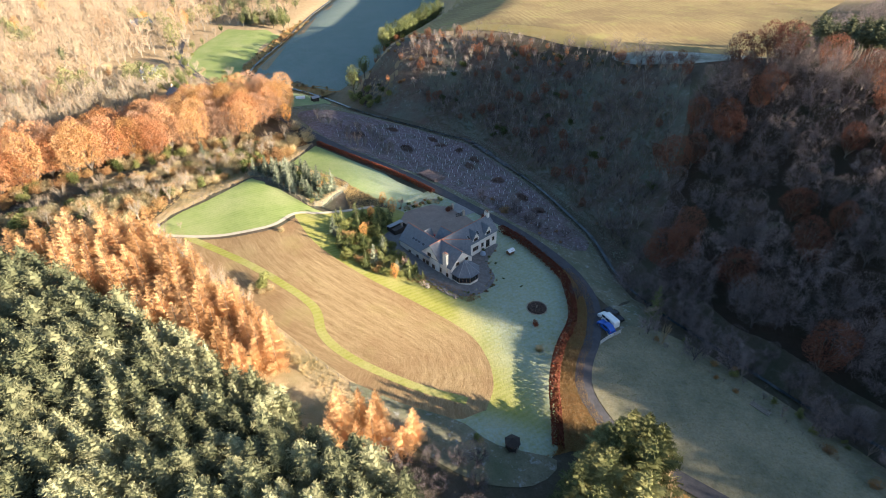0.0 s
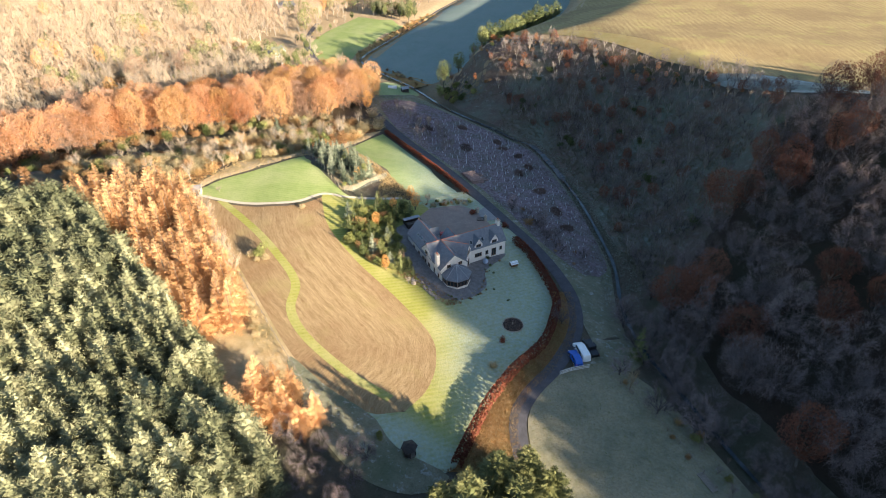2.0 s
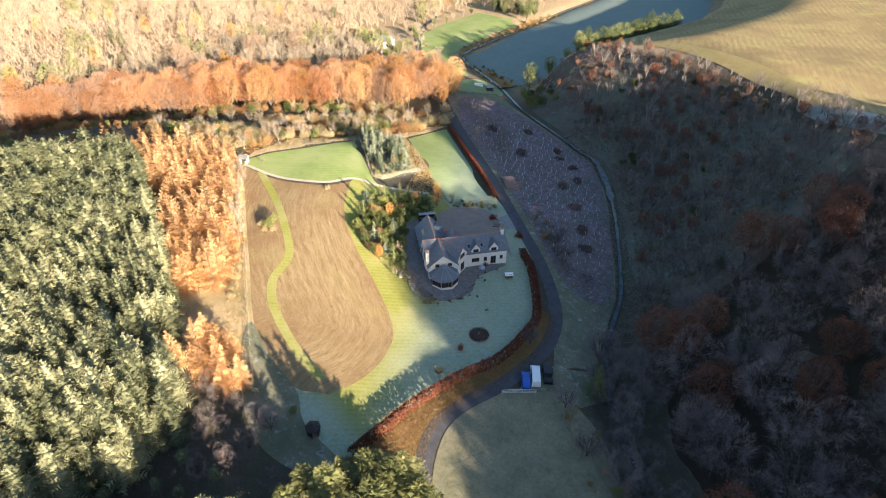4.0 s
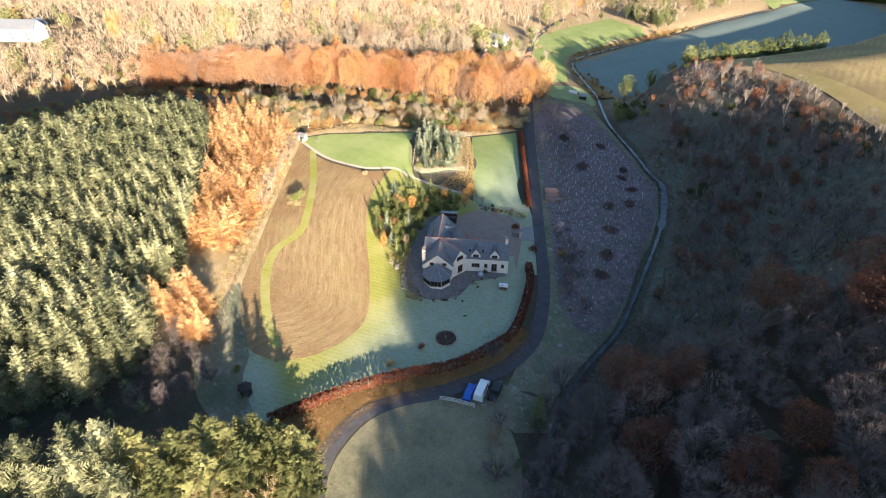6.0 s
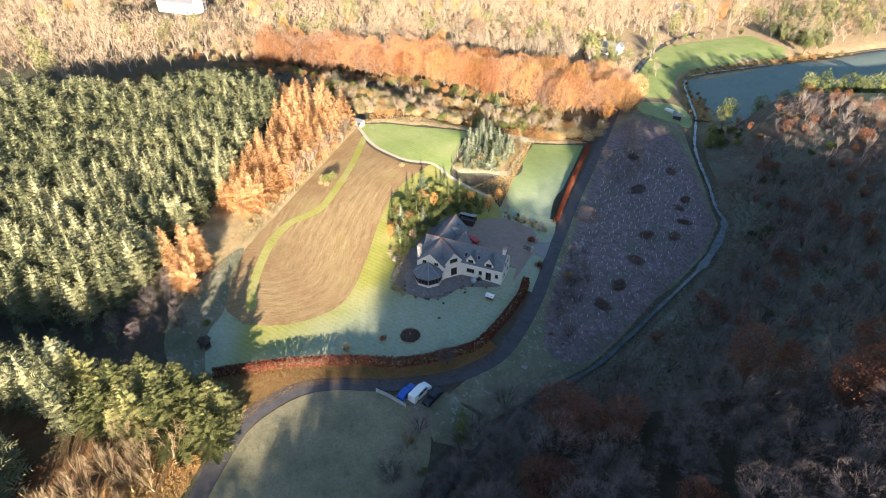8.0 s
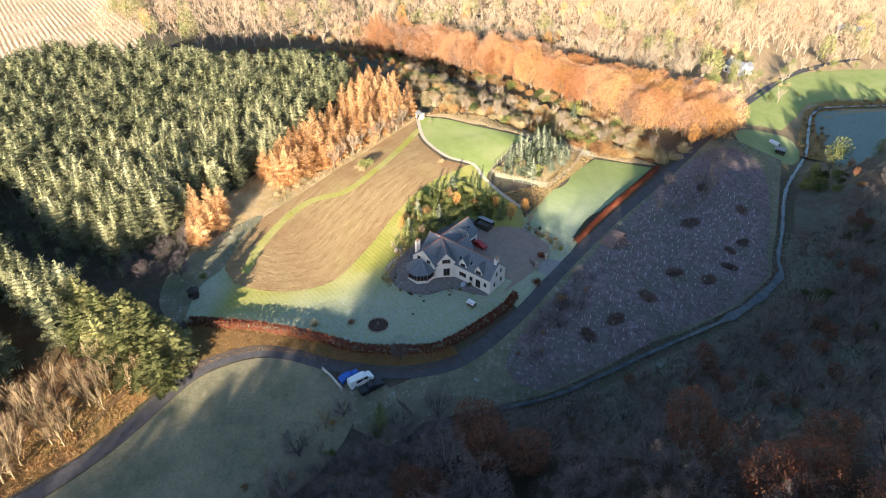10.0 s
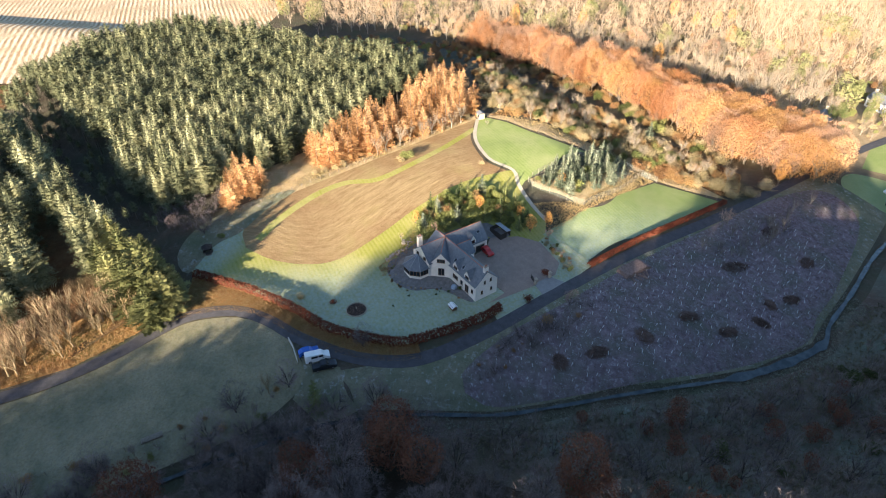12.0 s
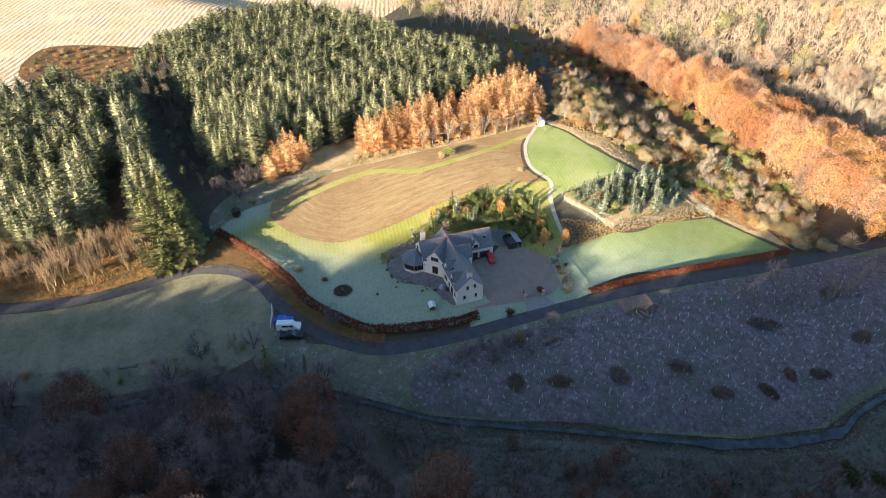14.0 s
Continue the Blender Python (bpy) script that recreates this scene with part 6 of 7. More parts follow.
tufts("bracken", VERGE, 4500, 0.34, M_BRACKEN, "orange bracken and dry grass on the hedge bank", 301)
tufts("dry_grass", VERGE, 4500, 0.36, M_TUFT, "dry pale grass on the hedge bank", 302)
tufts("bracken", SOUTHBANK, 3000, 0.6, M_BRACKEN, "dry bracken on the roadside bank", 303)
tufts("dry_grass", SOUTHBANK, 1800, 0.5, M_TUFT, "dry grass on the roadside bank", 304)
tufts("dry_grass", STRIP, 6000, 0.42, M_TUFT, "tall dry grass along the field edge", 305)
tufts("bracken", UNDER, 4500, 0.6, M_BRACKEN, "dead bracken below the beeches", 306)
tufts("frosted_grass", CLEARING, 2600, 0.4, M_FROSTTUFT, "frosted grass and debris on the felled ground", 307)
tufts("green_grass", PADDOCK, 4200, 0.28, M_GREENTUFT, "rough tufted grass of the paddock", 308)
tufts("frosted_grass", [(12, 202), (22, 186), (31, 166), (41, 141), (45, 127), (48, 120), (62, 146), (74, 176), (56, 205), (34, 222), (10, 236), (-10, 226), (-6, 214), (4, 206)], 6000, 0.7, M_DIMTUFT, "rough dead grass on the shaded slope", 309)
tufts("verge_grass", [(29, 120), (19, 131.5), (7, 143.5), (-13, 164), (-40, 193), (-37, 195), (-10, 167), (10, 147), (23, 134), (34, 121)], 2600, 0.45, M_FROSTTUFT, "frosted grass along the lane", 310)
tufts("bank_grass", [(-26, 133), (-18, 138), (-13, 137), (-27, 148), (-38, 158.5), (-52, 170), (-56, 165), (-44, 158), (-30, 146)], 4500, 0.36, M_TUFT, "straw coloured grass bank along the netted plot", 311)


BROOK = [p for p in RIVER if 110 < p[1] < 215]
tufts("brook_grass", [(p[0] - 4.2, p[1] - 2.0) for p in BROOK] + [(p[0] + 4.6, p[1] + 2.4) for p in BROOK[::-1]], 4200, 0.5, M_FROSTTUFT, "frosted grass leaning over the stream", 314)
tufts("brash_litter", CLEARING, 6500, 0.5, M_BRASH, "dark cut twigs scattered over the felled ground", 312)
tufts("lawn_edge_grass", [(-9, 103), (0, 100), (5, 97), (8, 99), (2, 102), (-6, 106)], 500, 0.4, M_BRACKEN, "dead border plants beside the patio", 313)


# ---- the felled ground ----
def tree_tubes():
    """Rows of pale tubes that guard the saplings."""
    b = Bush(41)
    g = b.r
    for x, y in scatter([(30, 125), (24, 131), (9, 146), (-18, 174), (-40, 197), (-44, 205), (-22, 212), (3, 197), (14, 181), (23, 162), (32, 140), (34, 128)], 2.8, 42, 0.3, angle=0.75):
        z = ground_z(x, y)
        lean = g.normal(size=2) * 0.08
        b.limb((x, y, z - 0.1), (x + lean[0] * 2, y + lean[1] * 2, z + 1.05), 0.055, 0.055, 5)
    return tagged(new("tree_tubes", fast_tris("tree_tubes", *b.arrays(), M_TUBE)), "rows of pale tubes guarding planted saplings", "tree guard", kind="stuff")


tree_tubes()


def brash_pile(x, y, rx, ry, h, turn, seed):
    """A heap of cut branches."""
    heap = thing("brash_pile", pose(x, y, ground_z(x, y), 0, 0, turn), "dark heap of cut branches on the felled ground", "brash pile", "brash heaps")
    for nm, mat, n, w in (("brash", M_BRASH, 420, 0.06), ("deadwood", M_LOG, 26, 0.05)):
        b = Bush(seed + n)
        g = b.r
        for k in range(n):
            a, r = g.uniform(0, 6.283), math.sqrt(g.uniform(0, 1))
            px, py = math.cos(a) * r * rx, math.sin(a) * r * ry
            pz = h * (1 - r * r) * g.uniform(0.2, 1.0)
            d = unit(np.array((g.normal(), g.normal(), g.normal() * 0.45 + 0.1)))
            ln = g.uniform(0.5, 1.3)
            b.twig(np.array((px, py, max(pz, 0.03))) - d * ln * 0.5 + (0, 0, 0.15), d, ln * 1.4, w)
        tagged(part(nm, fast_tris(nm, *b.arrays(), mat), None, heap), kind="stuff")


for k, (x, y, rx, ry, h, a) in enumerate(((26.4, 140.6, 2.4, 1.6, 1.0, 20), (22.7, 148.4, 2.6, 1.5, 1.0, 120), (16.2, 158.7, 2.5, 1.8, 1.2, 40), (8.0, 169.4, 2.7, 1.5, 1.1, 100), (9.9, 178.1, 2.5, 1.4, 1.0, 110),
                                          (4.9, 186.6, 2.3, 1.3, 0.9, 60), (-4.6, 196.3, 2.4, 1.3, 0.9, 120), (-1.5, 190.5, 1.8, 1.2, 0.8, 10), (-13.3, 184.4, 4.4, 1.9, 1.3, 110), (-32.4, 199.1, 3.2, 1.8, 1.2, 140), (-20.2, 205.0, 2.8, 1.6, 1.0, 150))):
    brash_pile(x, y, rx, ry, h, a, 400 + k)


def log_pile():
    """Cut trunks stacked side by side beside the lane, four layers deep."""
    pile = thing("log_pile", pose(-4.8, 158.6, ground_z(-4.8, 158.6), 0, 0, 133), "stack of cut conifer logs beside the lane", "log pile")
    g = random.Random(5)
    shapes = []
    for k in range(4):
        bm = bmesh.new()
        bar(bm, (0, -1.75, 0), (0, 1.75, 0.0), 0.15 + 0.02 * k, 0.12 + 0.02 * k, 8)
        me = bpy.data.meshes.new("log")
        bm.to_mesh(me)
        bm.free()
        me.materials.append(M_LOG)
        shapes.append(me)
    for layer in range(4):
        n = 27 - layer * 2
        for i in range(n):
            o = part("log", g.choice(shapes), None, pile)
            o.matrix_basis = pose(-4.4 + layer * 0.17 + i * 0.33, g.uniform(-0.25, 0.25), 0.14 + layer * 0.28, 0, g.uniform(-2, 2), g.uniform(-5, 5))
    for i in range(5):
        o = part("log", g.choice(shapes), None, pile)
        o.matrix_basis = pose(-3 + i * 1.2, -2.4 + g.uniform(-0.3, 0.3), 0.2, g.uniform(0, 12), 0, g.uniform(-40, 40))


log_pile()


# ---- fences and gates ----
def fence(name, line, gap, h, mat, label, rails=2, net=None, thick=0.025):
    """Posts with rails or wires that follow the ground, and netting if asked."""
    f = thing(name, Matrix(), label, "fence")
    at, left = [line[0]], gap
    for a, b in zip(line[:-1], line[1:]):
        d = math.hypot(b[0] - a[0], b[1] - a[1])
        s = left
        while s < d:
            at.append((a[0] + (b[0] - a[0]) * s / d, a[1] + (b[1] - a[1]) * s / d))
            s += gap
        left = s - d
    bm = bmesh.new()
    box(bm, -0.05, 0.05, -0.05, 0.05, -0.4, h, 0.01)
    me = bpy.data.meshes.new("post")
    bm.to_mesh(me)
    bm.free()
    me.materials.append(mat)
    for x, y in at:
        o = part("post", me, None, f)
        o.matrix_basis = pose(x, y, ground_z(x, y))
    for k in range(rails):
        z = h * (0.92 - 0.34 * k)
        for a, b in zip(at[:-1], at[1:]):
            part("rail", bar(bmesh.new(), (*a, ground_z(*a) + z), (*b, ground_z(*b) + z), thick, None, 4), mat, f)
    if net:
        bm = bmesh.new()
        for a, b in zip(at[:-1], at[1:]):
            za, zb = ground_z(*a), ground_z(*b)
            bm.faces.new([bm.verts.new(q) for q in ((*a, za), (*b, zb), (*b, zb + h * 0.97), (*a, za + h * 0.97))])
        part("netting", bm, net, f, "pale green wire netting")
    return f


fence("field_fence", FIELD_FENCE, 3.0, 1.1, M_WOOD, "post and wire fence along the stubble field")
fence("field_fence", [(-71, 114.6), (-69, 123), (-64.2, 131), (-59.5, 140), (-58, 150.5), (-51.5, 171.2), (-49.4, 182), (-47, 190)], 3.0, 1.1, M_WOOD, "post and wire fence behind the greens")
fence("netted_fence", [(-52, 171), (-53.5, 166.5), (-40, 158.5), (-28.2, 146.8), (-33.4, 131.8), (-36, 131.4), (-61.5, 154.8), (-52, 171)], 2.6, 1.9, M_WOOD, "tall netted fence round young conifers", 2, M_NET)
fence("paddock_fence", [(69.8, 50.0), (62.1, 62.6), (53.2, 75.0), (46.2, 83.0), (39.5, 88.4)], 3.0, 1.0, M_WOOD, "post and wire fence along the paddock")
fence("timber_rail_fence", [(31.4, 84.2), (33.4, 85.9), (37.2, 88.4)], 1.3, 1.1, M_RAIL, "short pale timber rail fence beside parked cars", 3, None, 0.09)


def gateway():
    for x, y in ((4.9, 134.9), (1.9, 138.2)):
        p = thing("gate_pillar", pose(x, y, ground_z(x, y) + 0.1, 0, 0, 45), "square stone gate pillar with a cap", "gate pillar", "gate pillars")
        part("shaft", boxes((-0.3, 0.3, -0.3, 0.3, -0.3, 1.5), bevel=0.03), M_STONE, p)
        part("capstone", boxes((-0.4, 0.4, -0.4, 0.4, 1.5, 1.64), bevel=0.04), M_STONE, p)
        bm = bmesh.new()
        bmesh.ops.create_icosphere(bm, subdivisions=2, radius=0.2, matrix=Matrix.Translation((0, 0, 1.82)))
        part("finial", bm, M_STONE, p)
    g = thing("gate", pose(4.6, 134.6, ground_z(4.6, 134.6) + 0.2, 0, 0, 205), "dark timber gate standing open", "gate")
    part("top_rail", boxes((0, 2.0, -0.04, 0.04, 1.0, 1.1)), M_DARKWOOD, g)
    part("bottom_rail", boxes((0, 2.0, -0.04, 0.04, 0.12, 0.22)), M_DARKWOOD, g)
    for k in range(8):
        part("bar", boxes((0.05 + k * 0.26, 0.12 + k * 0.26, -0.03, 0.03, 0.22, 1.0)), M_DARKWOOD, g)


gateway()


# ---- garden things ----
def round_bed(x, y, r):
    z = ground_z(x, y) + 0.06
    bed = thing("flower_bed", pose(x, y, z), "round bare flower bed edged with stones", "flower bed")
    bm = bmesh.new()
    bmesh.ops.create_cone(bm, cap_ends=True, segments=32, radius1=r, radius2=r * 0.8, depth=0.3, matrix=Matrix.Translation((0, 0, 0.1)))
    part("soil", bm, M_EARTH, bed)
    me = bpy.data.meshes.new("edging_stone")
    bm = boxes((-0.2, 0.2, -0.09, 0.09, -0.1, 0.14), bevel=0.04)
    bm.to_mesh(me)
    bm.free()
    me.materials.append(M_ROCK)
    for k in range(36):
        o = part("edging_stone", me, None, bed)
        o.matrix_basis = pose(r * 1.02 * math.cos(k * math.tau / 36), r * 1.02 * math.sin(k * math.tau / 36), 0.05, 0, 0, k * 10 + 90)
    b = Bush(77)
    for k in range(260):
        a, q = b.r.uniform(0, 6.28), r * 0.9 * math.sqrt(b.r.uniform(0, 1))
        b.twig(np.array((q * math.cos(a), q * math.sin(a), 0.15)), unit(np.array((b.r.normal() * 0.5, b.r.normal() * 0.5, 1.0))), 0.45, 0.05)
    tagged(part("dead_stems", fast_tris("dead_stems", *b.arrays(), M_BRASH), None, bed), kind="stuff")
    bm = bmesh.new()
    bar(bm, (0, 0, 0.1), (0, 0, 0.9), 0.14, 0.1, 8)
    part("bird_bath", bm, M_ROCK, bed)


round_bed(20.0, 95.6, 2.2)


def hutch():
    h = thing("hen_house", pose(16.2, 116.8, ground_z(16.2, 116.8) + 0.05, 0, 0, 40), "small red brown hen house with a white roof", "hen house")
    part("box", boxes((-0.85, 0.85, -0.6, 0.6, 0.3, 1.1), bevel=0.02), M_OAK, h)
    bm = bmesh.new()
    slab(bm, [(-1.0, 0, 1.55), (1.0, 0, 1.55), (1.0, 0.75, 1.12), (-1.0, 0.75, 1.12)], 0.06)
    part("roof_panel", bm, M_WHITE, h)
    bm = bmesh.new()
    slab(bm, [(-1.0, 0, 1.55), (1.0, 0, 1.55), (1.0, -0.75, 1.12), (-1.0, -0.75, 1.12)], 0.06)
    part("roof_panel", bm, M_WHITE, h)
    part("gable", prism(bmesh.new(), [(-0.85, -0.5), (0.85, -0.5), (0.85, 0.5), (-0.85, 0.5)], 1.1, lambda x, y: 1.3), M_OAK, h)
    for x in (-0.75, 0.75):
        for y in (-0.5, 0.5):
            part("leg", boxes((x - 0.05, x + 0.05, y - 0.05, y + 0.05, -0.1, 0.3)), M_WOOD, h)


hutch()


def covered_dome():
    x, y = 9.3, 116.1
    d = thing("covered_barbecue", pose(x, y, ground_z(x, y) + 0.1), "rounded grey blue cover over garden equipment", "garden cover")
    bm = bmesh.new()
    bmesh.ops.create_uvsphere(bm, u_segments=16, v_segments=10, radius=0.75)
    bmesh.ops.scale(bm, vec=(1, 1, 1.25), verts=bm.verts)
    for v in bm.verts:
        v.co.z = max(v.co.z, -0.1) + 0.1
        v.co += Vector((noise.noise(v.co * 2.3), noise.noise(v.co * 2.1 + Vector((5, 0, 0))), 0)) * 0.08
    part("cover", bm, M_DOME, d)
    bm = bmesh.new()
    bar(bm, (0, 0, -0.1), (0, 0, 0.12), 0.8, 0.76, 16)
    part("base", bm, M_PATIO, d)


covered_dome()


def gazebo():
    x, y = 10.4, 56.6
    g = thing("gazebo", pose(x, y, ground_z(x, y) + 0.03), "small dark hexagonal timber gazebo on the lawn", "gazebo")
    pts = [(1.1 * math.cos(k * math.tau / 6), 1.1 * math.sin(k * math.tau / 6)) for k in range(6)]
    part("floor_deck", prism(bmesh.new(), pts, -0.2, 0.12), M_WOOD, g)
    for p in pts:
        part("post", boxes((p[0] * 0.93 - 0.05, p[0] * 0.93 + 0.05, p[1] * 0.93 - 0.05, p[1] * 0.93 + 0.05, 0.12, 1.9)), M_DARKWOOD, g)
    for k in range(5):
        a, b = pts[k], pts[k + 1]
        bm = bmesh.new()
        slab(bm, [(a[0] * 0.9, a[1] * 0.9, 0.95), (b[0] * 0.9, b[1] * 0.9, 0.95), (b[0] * 0.87, b[1] * 0.87, 0.95), (a[0] * 0.87, a[1] * 0.87, 0.95)], 0.8)
        part("side_panel", bm, M_DARKWOOD, g)
    bm = bmesh.new()
    bmesh.ops.create_cone(bm, cap_ends=True, segments=6, radius1=1.4, radius2=0.04, depth=0.9, matrix=Matrix.Translation((0, 0, 2.3)))
    part("roof", bm, M_DARKWOOD, g)


gazebo()


def small_hut(x, y, turn, w, d, h, wall, roof, label, name="summerhouse"):
    s = thing(name, pose(x, y, ground_z(x, y) + 0.02, 0, 0, turn), label, "hut")
    part("wall", boxes((-w / 2, w / 2, -d / 2, d / 2, -0.4, h), bevel=0.02), wall, s)
    for q in (-1, 1):
        bm = bmesh.new()
        slab(bm, [(-w / 2 - 0.25, 0, h + d * 0.32), (w / 2 + 0.25, 0, h + d * 0.32), (w / 2 + 0.25, q * (d / 2 + 0.3), h - 0.08), (-w / 2 - 0.25, q * (d / 2 + 0.3), h - 0.08)], 0.1)
        part("roof", bm, roof, s)
    for q in (-1, 1):
        bm = bmesh.new()
        slab(bm, [(q * w / 2, -d / 2, h), (q * w / 2, d / 2, h), (q * w / 2, 0.02, h + d * 0.3), (q * w / 2, -0.02, h + d * 0.3)], 0.06)
        part("gable", bm, wall, s)
    part("door", boxes((-0.4, 0.4, -d / 2 - 0.04, -d / 2, -0.1, 1.8)), M_DARKWOOD, s)
    part("window", boxes((w * 0.3 - 0.3, w * 0.3 + 0.3, -d / 2 - 0.04, -d / 2, 0.9, 1.5)), M_GLASS, s)
    return s


small_hut(-69.6, 114.2, 30, 2.2, 1.9, 1.9, M_STONE, M_SLATE, "small grey summerhouse at the end of the path")
sapling = BARE.plant(-64.8, 116.8, 0.22, label="pale young tree on the green with a stake")


def fenced_store():
    """The dark open store beside the garage."""
    s = thing("log_store", pose(-12.6, 125.2, ground_z(-12.6, 125.2) + 0.1, 0, 0, HOUSE_TURN), "dark timber screened store beside the garage", "store")
    for x0, x1, y0, y1 in ((-2.2, 2.2, -1.6, -1.5), (-2.2, 2.2, 1.5, 1.6), (-2.2, -2.1, -1.5, 1.5), (2.1, 2.2, -1.5, 0.4)):
        part("screen", boxes((x0, x1, y0, y1, -0.2, 1.4)), M_DARKWOOD, s)
    part("floor_slab", boxes((-2.1, 2.1, -1.5, 1.5, -0.2, 0.1)), M_PATIO, s)
    bm = bmesh.new()
    slab(bm, [(-2.3, 0.2, 1.8), (2.3, 0.2, 1.8), (2.3, 1.7, 1.6), (-2.3, 1.7, 1.6)], 0.08)
    part("roof", bm, M_LEAD, s)


fenced_store()


def rockery(outline, n, seed, label):
    """Loose boulders along a border."""
    g = random.Random(seed)
    shapes = []
    for k in range(4):
        bm = bmesh.new()
        bmesh.ops.create_icosphere(bm, subdivisions=1, radius=0.4)
        for v in bm.verts:
            v.co *= g.uniform(0.7, 1.2)
            v.co.z *= 0.65
        me = bpy.data.meshes.new("boulder")
        bm.to_mesh(me)
        bm.free()
        me.materials.append(M_ROCK)
        shapes.append(me)
    for k in range(n):
        f = g.uniform(0, len(outline) - 1.001)
        i = int(f)
        x = outline[i][0] + (outline[i + 1][0] - outline[i][0]) * (f - i) + g.uniform(-0.5, 0.5)
        y = outline[i][1] + (outline[i + 1][1] - outline[i][1]) * (f - i) + g.uniform(-0.5, 0.5)
        o = new("boulder", g.choice(shapes))
        o.matrix_basis = pose(x, y, ground_z(x, y) + 0.12, 0, 0, g.uniform(0, 360))
        o.scale = (g.uniform(0.5, 1.2),) * 3
        tagged(o, label, "boulder", "rockery stones")


rockery([(-6, 103), (-2, 101.6), (0, 100), (3, 98.4)], 40, 3, "grey garden boulder in the rockery")
rockery([(-11, 138.5), (-6, 142.5), (-2, 144)], 26, 4, "grey boulder along the courtyard border")


def wishing_well():
    w = thing("stone_urn", pose(-4.3, 101.3, ground_z(-4.3, 101.3) + 0.03), "pale stone garden ornament on the lawn", "ornament")
    bm = bmesh.new()
    bar(bm, (0, 0, -0.1), (0, 0, 0.5), 0.6, 0.5, 10)
    part("plinth", bm, M_STONE, w)
    bm = bmesh.new()
    bar(bm, (0, 0, 0.5), (0, 0, 1.0), 0.22, 0.4, 10)
    part("bowl", bm, M_STONE, w)


wishing_well()
BARE.plant(-5.2, 100.6, 0.2, label="small bare sapling beside the stone ornament")


# ---- far buildings ----
def far_house(x, y, turn, w, d, h, label, wings=1, wall=M_WHITE):
    z = ground_z(x, y)
    f = thing("cottage", pose(x, y, z, 0, 0, turn), label, "house")

    def block(cx, cy, w, d, h, flip):
        m = (lambda a, b, c: (cx + a, cy + b, c)) if not flip else (lambda a, b, c: (cx + b, cy + a, c))
        bm = bmesh.new()
        a, b = [[bm.verts.new(m(q * w / 2, yy, zz)) for yy, zz in ((-d / 2, -1), (d / 2, -1), (d / 2, h), (0, h + d * 0.42), (-d / 2, h))] for q in (-1, 1)]
        bm.faces.new(a)
        bm.faces.new(b[::-1])
        for i in range(5):
            j = (i + 1) % 5
            bm.faces.new((a[i], b[i], b[j], a[j]))
        part("wall", bm, wall, f)
        for q in (-1, 1):
            bm = bmesh.new()
            slab(bm, [m(-w / 2 - 0.3, 0, h + d * 0.42 + 0.15), m(w / 2 + 0.3, 0, h + d * 0.42 + 0.15), m(w / 2 + 0.3, q * (d / 2 + 0.3), h - 0.05), m(-w / 2 - 0.3, q * (d / 2 + 0.3), h - 0.05)], 0.15)
            part("roof", bm, M_SLATE, f)
        for q in (-1, 1):
            for k in range(3):
                for zz in (1.4, 3.6) if h > 4 else (1.4,):
                    px = -w / 2 + w * (k + 0.5) / 3
                    y0, y1 = sorted((q * d / 2, q * (d / 2 + 0.05)))
                    c0, c1 = m(px - 0.5, y0, zz - 0.6), m(px + 0.5, y1, zz + 0.6)
                    part("window", boxes((min(c0[0], c1[0]), max(c0[0], c1[0]), min(c0[1], c1[1]), max(c0[1], c1[1]), c0[2], c1[2])), M_GLASS, f)

    block(0, 0, w, d, h, False)
    if wings:
        block(w * 0.25, d * 0.6, d * 1.2, d * 0.8, h * 0.9, True)
    part("chimney", boxes((-w / 2 + 0.3, -w / 2 + 1.1, -0.5, 0.5, h, h + d * 0.42 + 1.2), bevel=0.03), M_STONE, f)
    return f


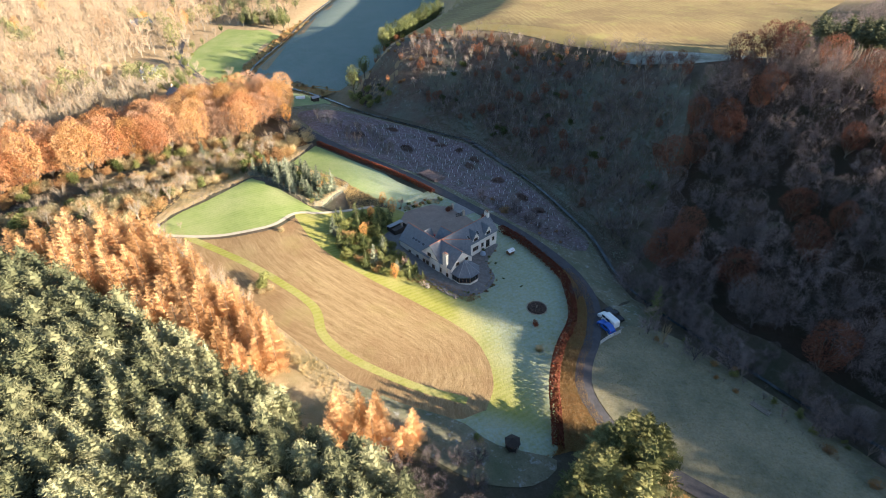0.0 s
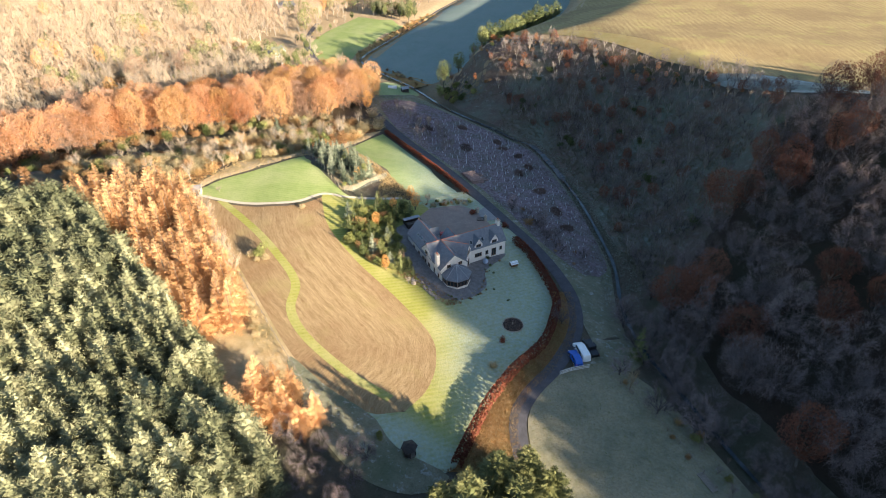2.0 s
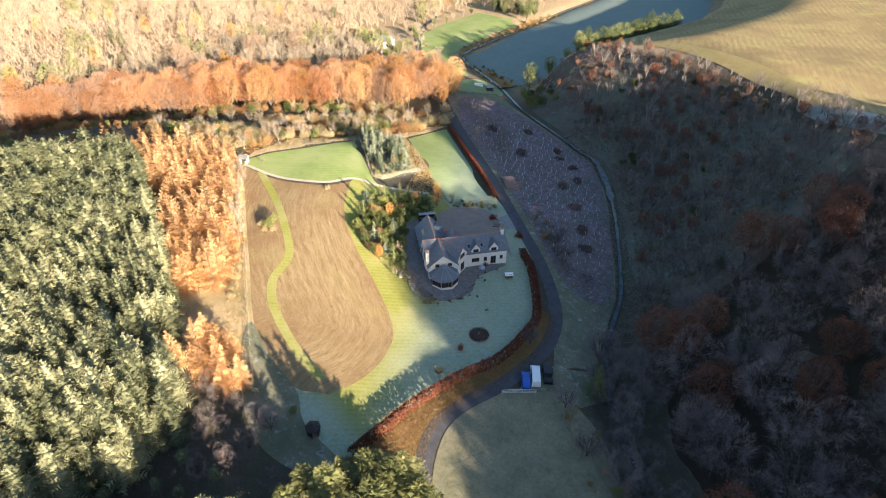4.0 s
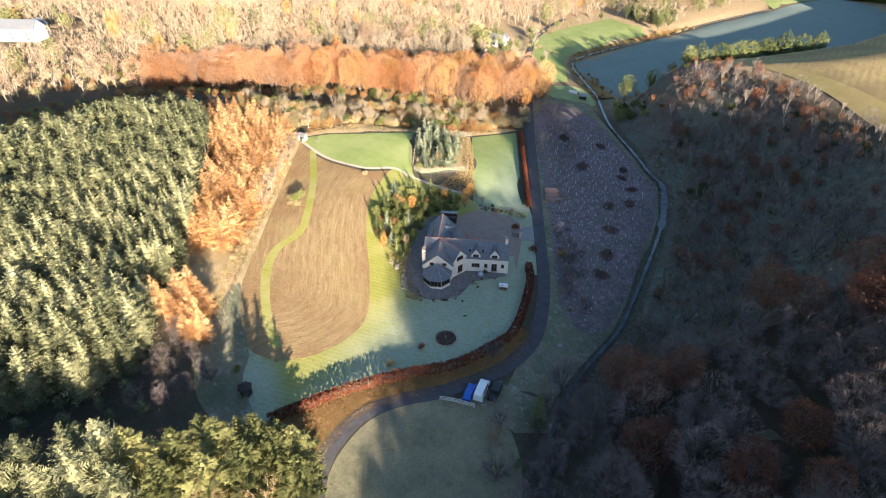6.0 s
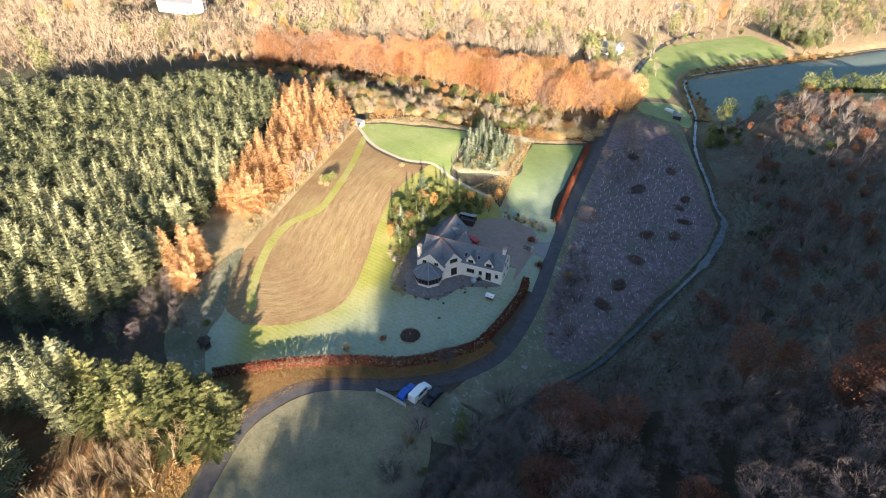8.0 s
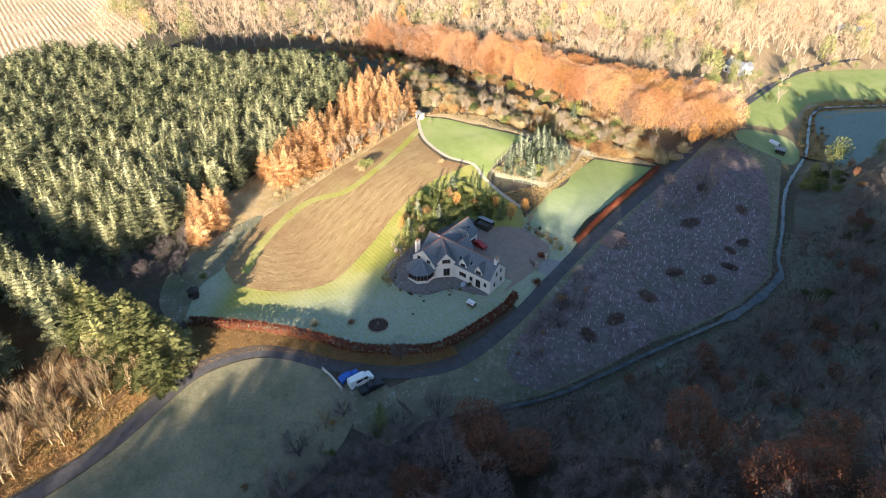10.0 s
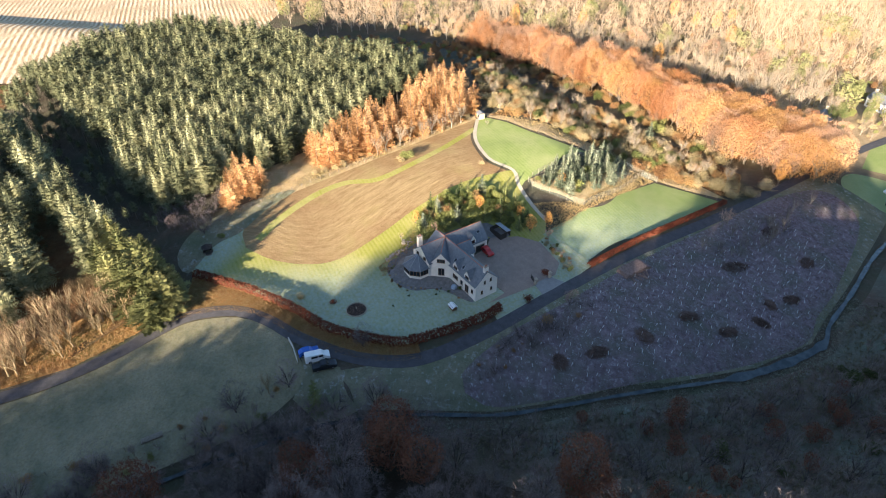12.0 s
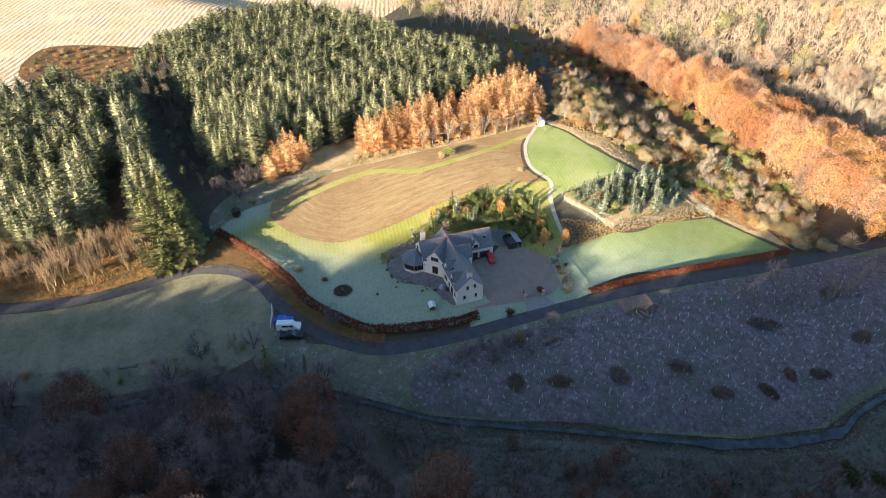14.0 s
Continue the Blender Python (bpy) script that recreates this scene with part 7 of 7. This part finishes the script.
for x, y, k in ((-133, 268, 0.9), (-136, 262, 0.7), (-148, 268, 1.0), (-150, 281, 0.9)):
    PINE.plant(x, y, k, label="dark conifer beside the white cottage")
far_house(-142, 275, 20, 9, 5.5, 3.8, "white cottage with slate roof among trees")
far_house(-190, 372, 60, 13, 7, 4.4, "grey stone house among bare trees", 1, M_STONE)
far_house(-300, 73, 43, 27, 9, 6.4, "large white house above the wood")
far_house(-116, 242, -35, 9, 6, 3.0, "small brown stone cottage with slate roof beside the lane", 0, M_STONE)


def poly_tunnel(x, y, turn):
    z = ground_z(x, y)
    p = thing("poly_tunnel", pose(x, y, z, 0, 0, turn), "small white covered tunnel on a grass plot", "poly tunnel")
    bm = bmesh.new()
    rings = [[bm.verts.new((xx, 0.95 * math.cos(a), 1.25 * math.sin(a) - 0.05)) for a in np.linspace(0, math.pi, 9)] for xx in np.linspace(-2, 2, 5)]
    for a, b in zip(rings[:-1], rings[1:]):
        for i in range(8):
            bm.faces.new((a[i], b[i], b[i + 1], a[i + 1]))
    bm.faces.new(rings[0])
    bm.faces.new(rings[-1][::-1])
    part("cover", bm, M_WHITE, p)
    part("door", boxes((2.0, 2.05, -0.4, 0.4, -0.05, 1.0)), M_DARKWOOD, p)


poly_tunnel(-64, 245, 15)
small_hut(-57, 242.5, 40, 3.0, 2.2, 1.8, M_DARKWOOD, M_LEAD, "low dark garden shed with a grey roof", "garden_shed")
patch("north_garden", curve([(-75, 238), (-66, 231), (-55, 234), (-50, 242), (-58, 252), (-70, 254)], 2.5, True), M_GREEN, 0.07, "small frosty grass plot by the stream", "lawn", 2.5, frost=lambda x, y: 0.25 + 0 * x)
fence("field_wall", [(154.7, 298.2), (154.4, 267.5), (158.3, 243.5)], 4.0, 1.0, M_ROCK, "low field wall on the hilltop", 1)
ribbon("farm_track", curve([(-98, 252), (-122, 281), (-139.7, 304.9), (-150, 330), (-156, 352)], 4), 3.0, M_ROAD, 0.12, "narrow track between hedge and pasture", "track")


def plank_bridge(x, y, turn):
    b = thing("footbridge", pose(x, y, ground_z(x, y) + 0.1, 0, 0, turn), "grey slatted timber ramp lying on the grass", "ramp")
    for k in range(12):
        part("plank", boxes((-1.8 + k * 0.3, -1.55 + k * 0.3, -0.6, 0.6, 0.12, 0.18)), M_WOOD, b)
    for q in (-0.5, 0.5):
        part("beam", boxes((-1.85, 1.8, q - 0.06, q + 0.06, -0.1, 0.12)), M_WOOD, b)


plank_bridge(57.2, 68.4, -52)
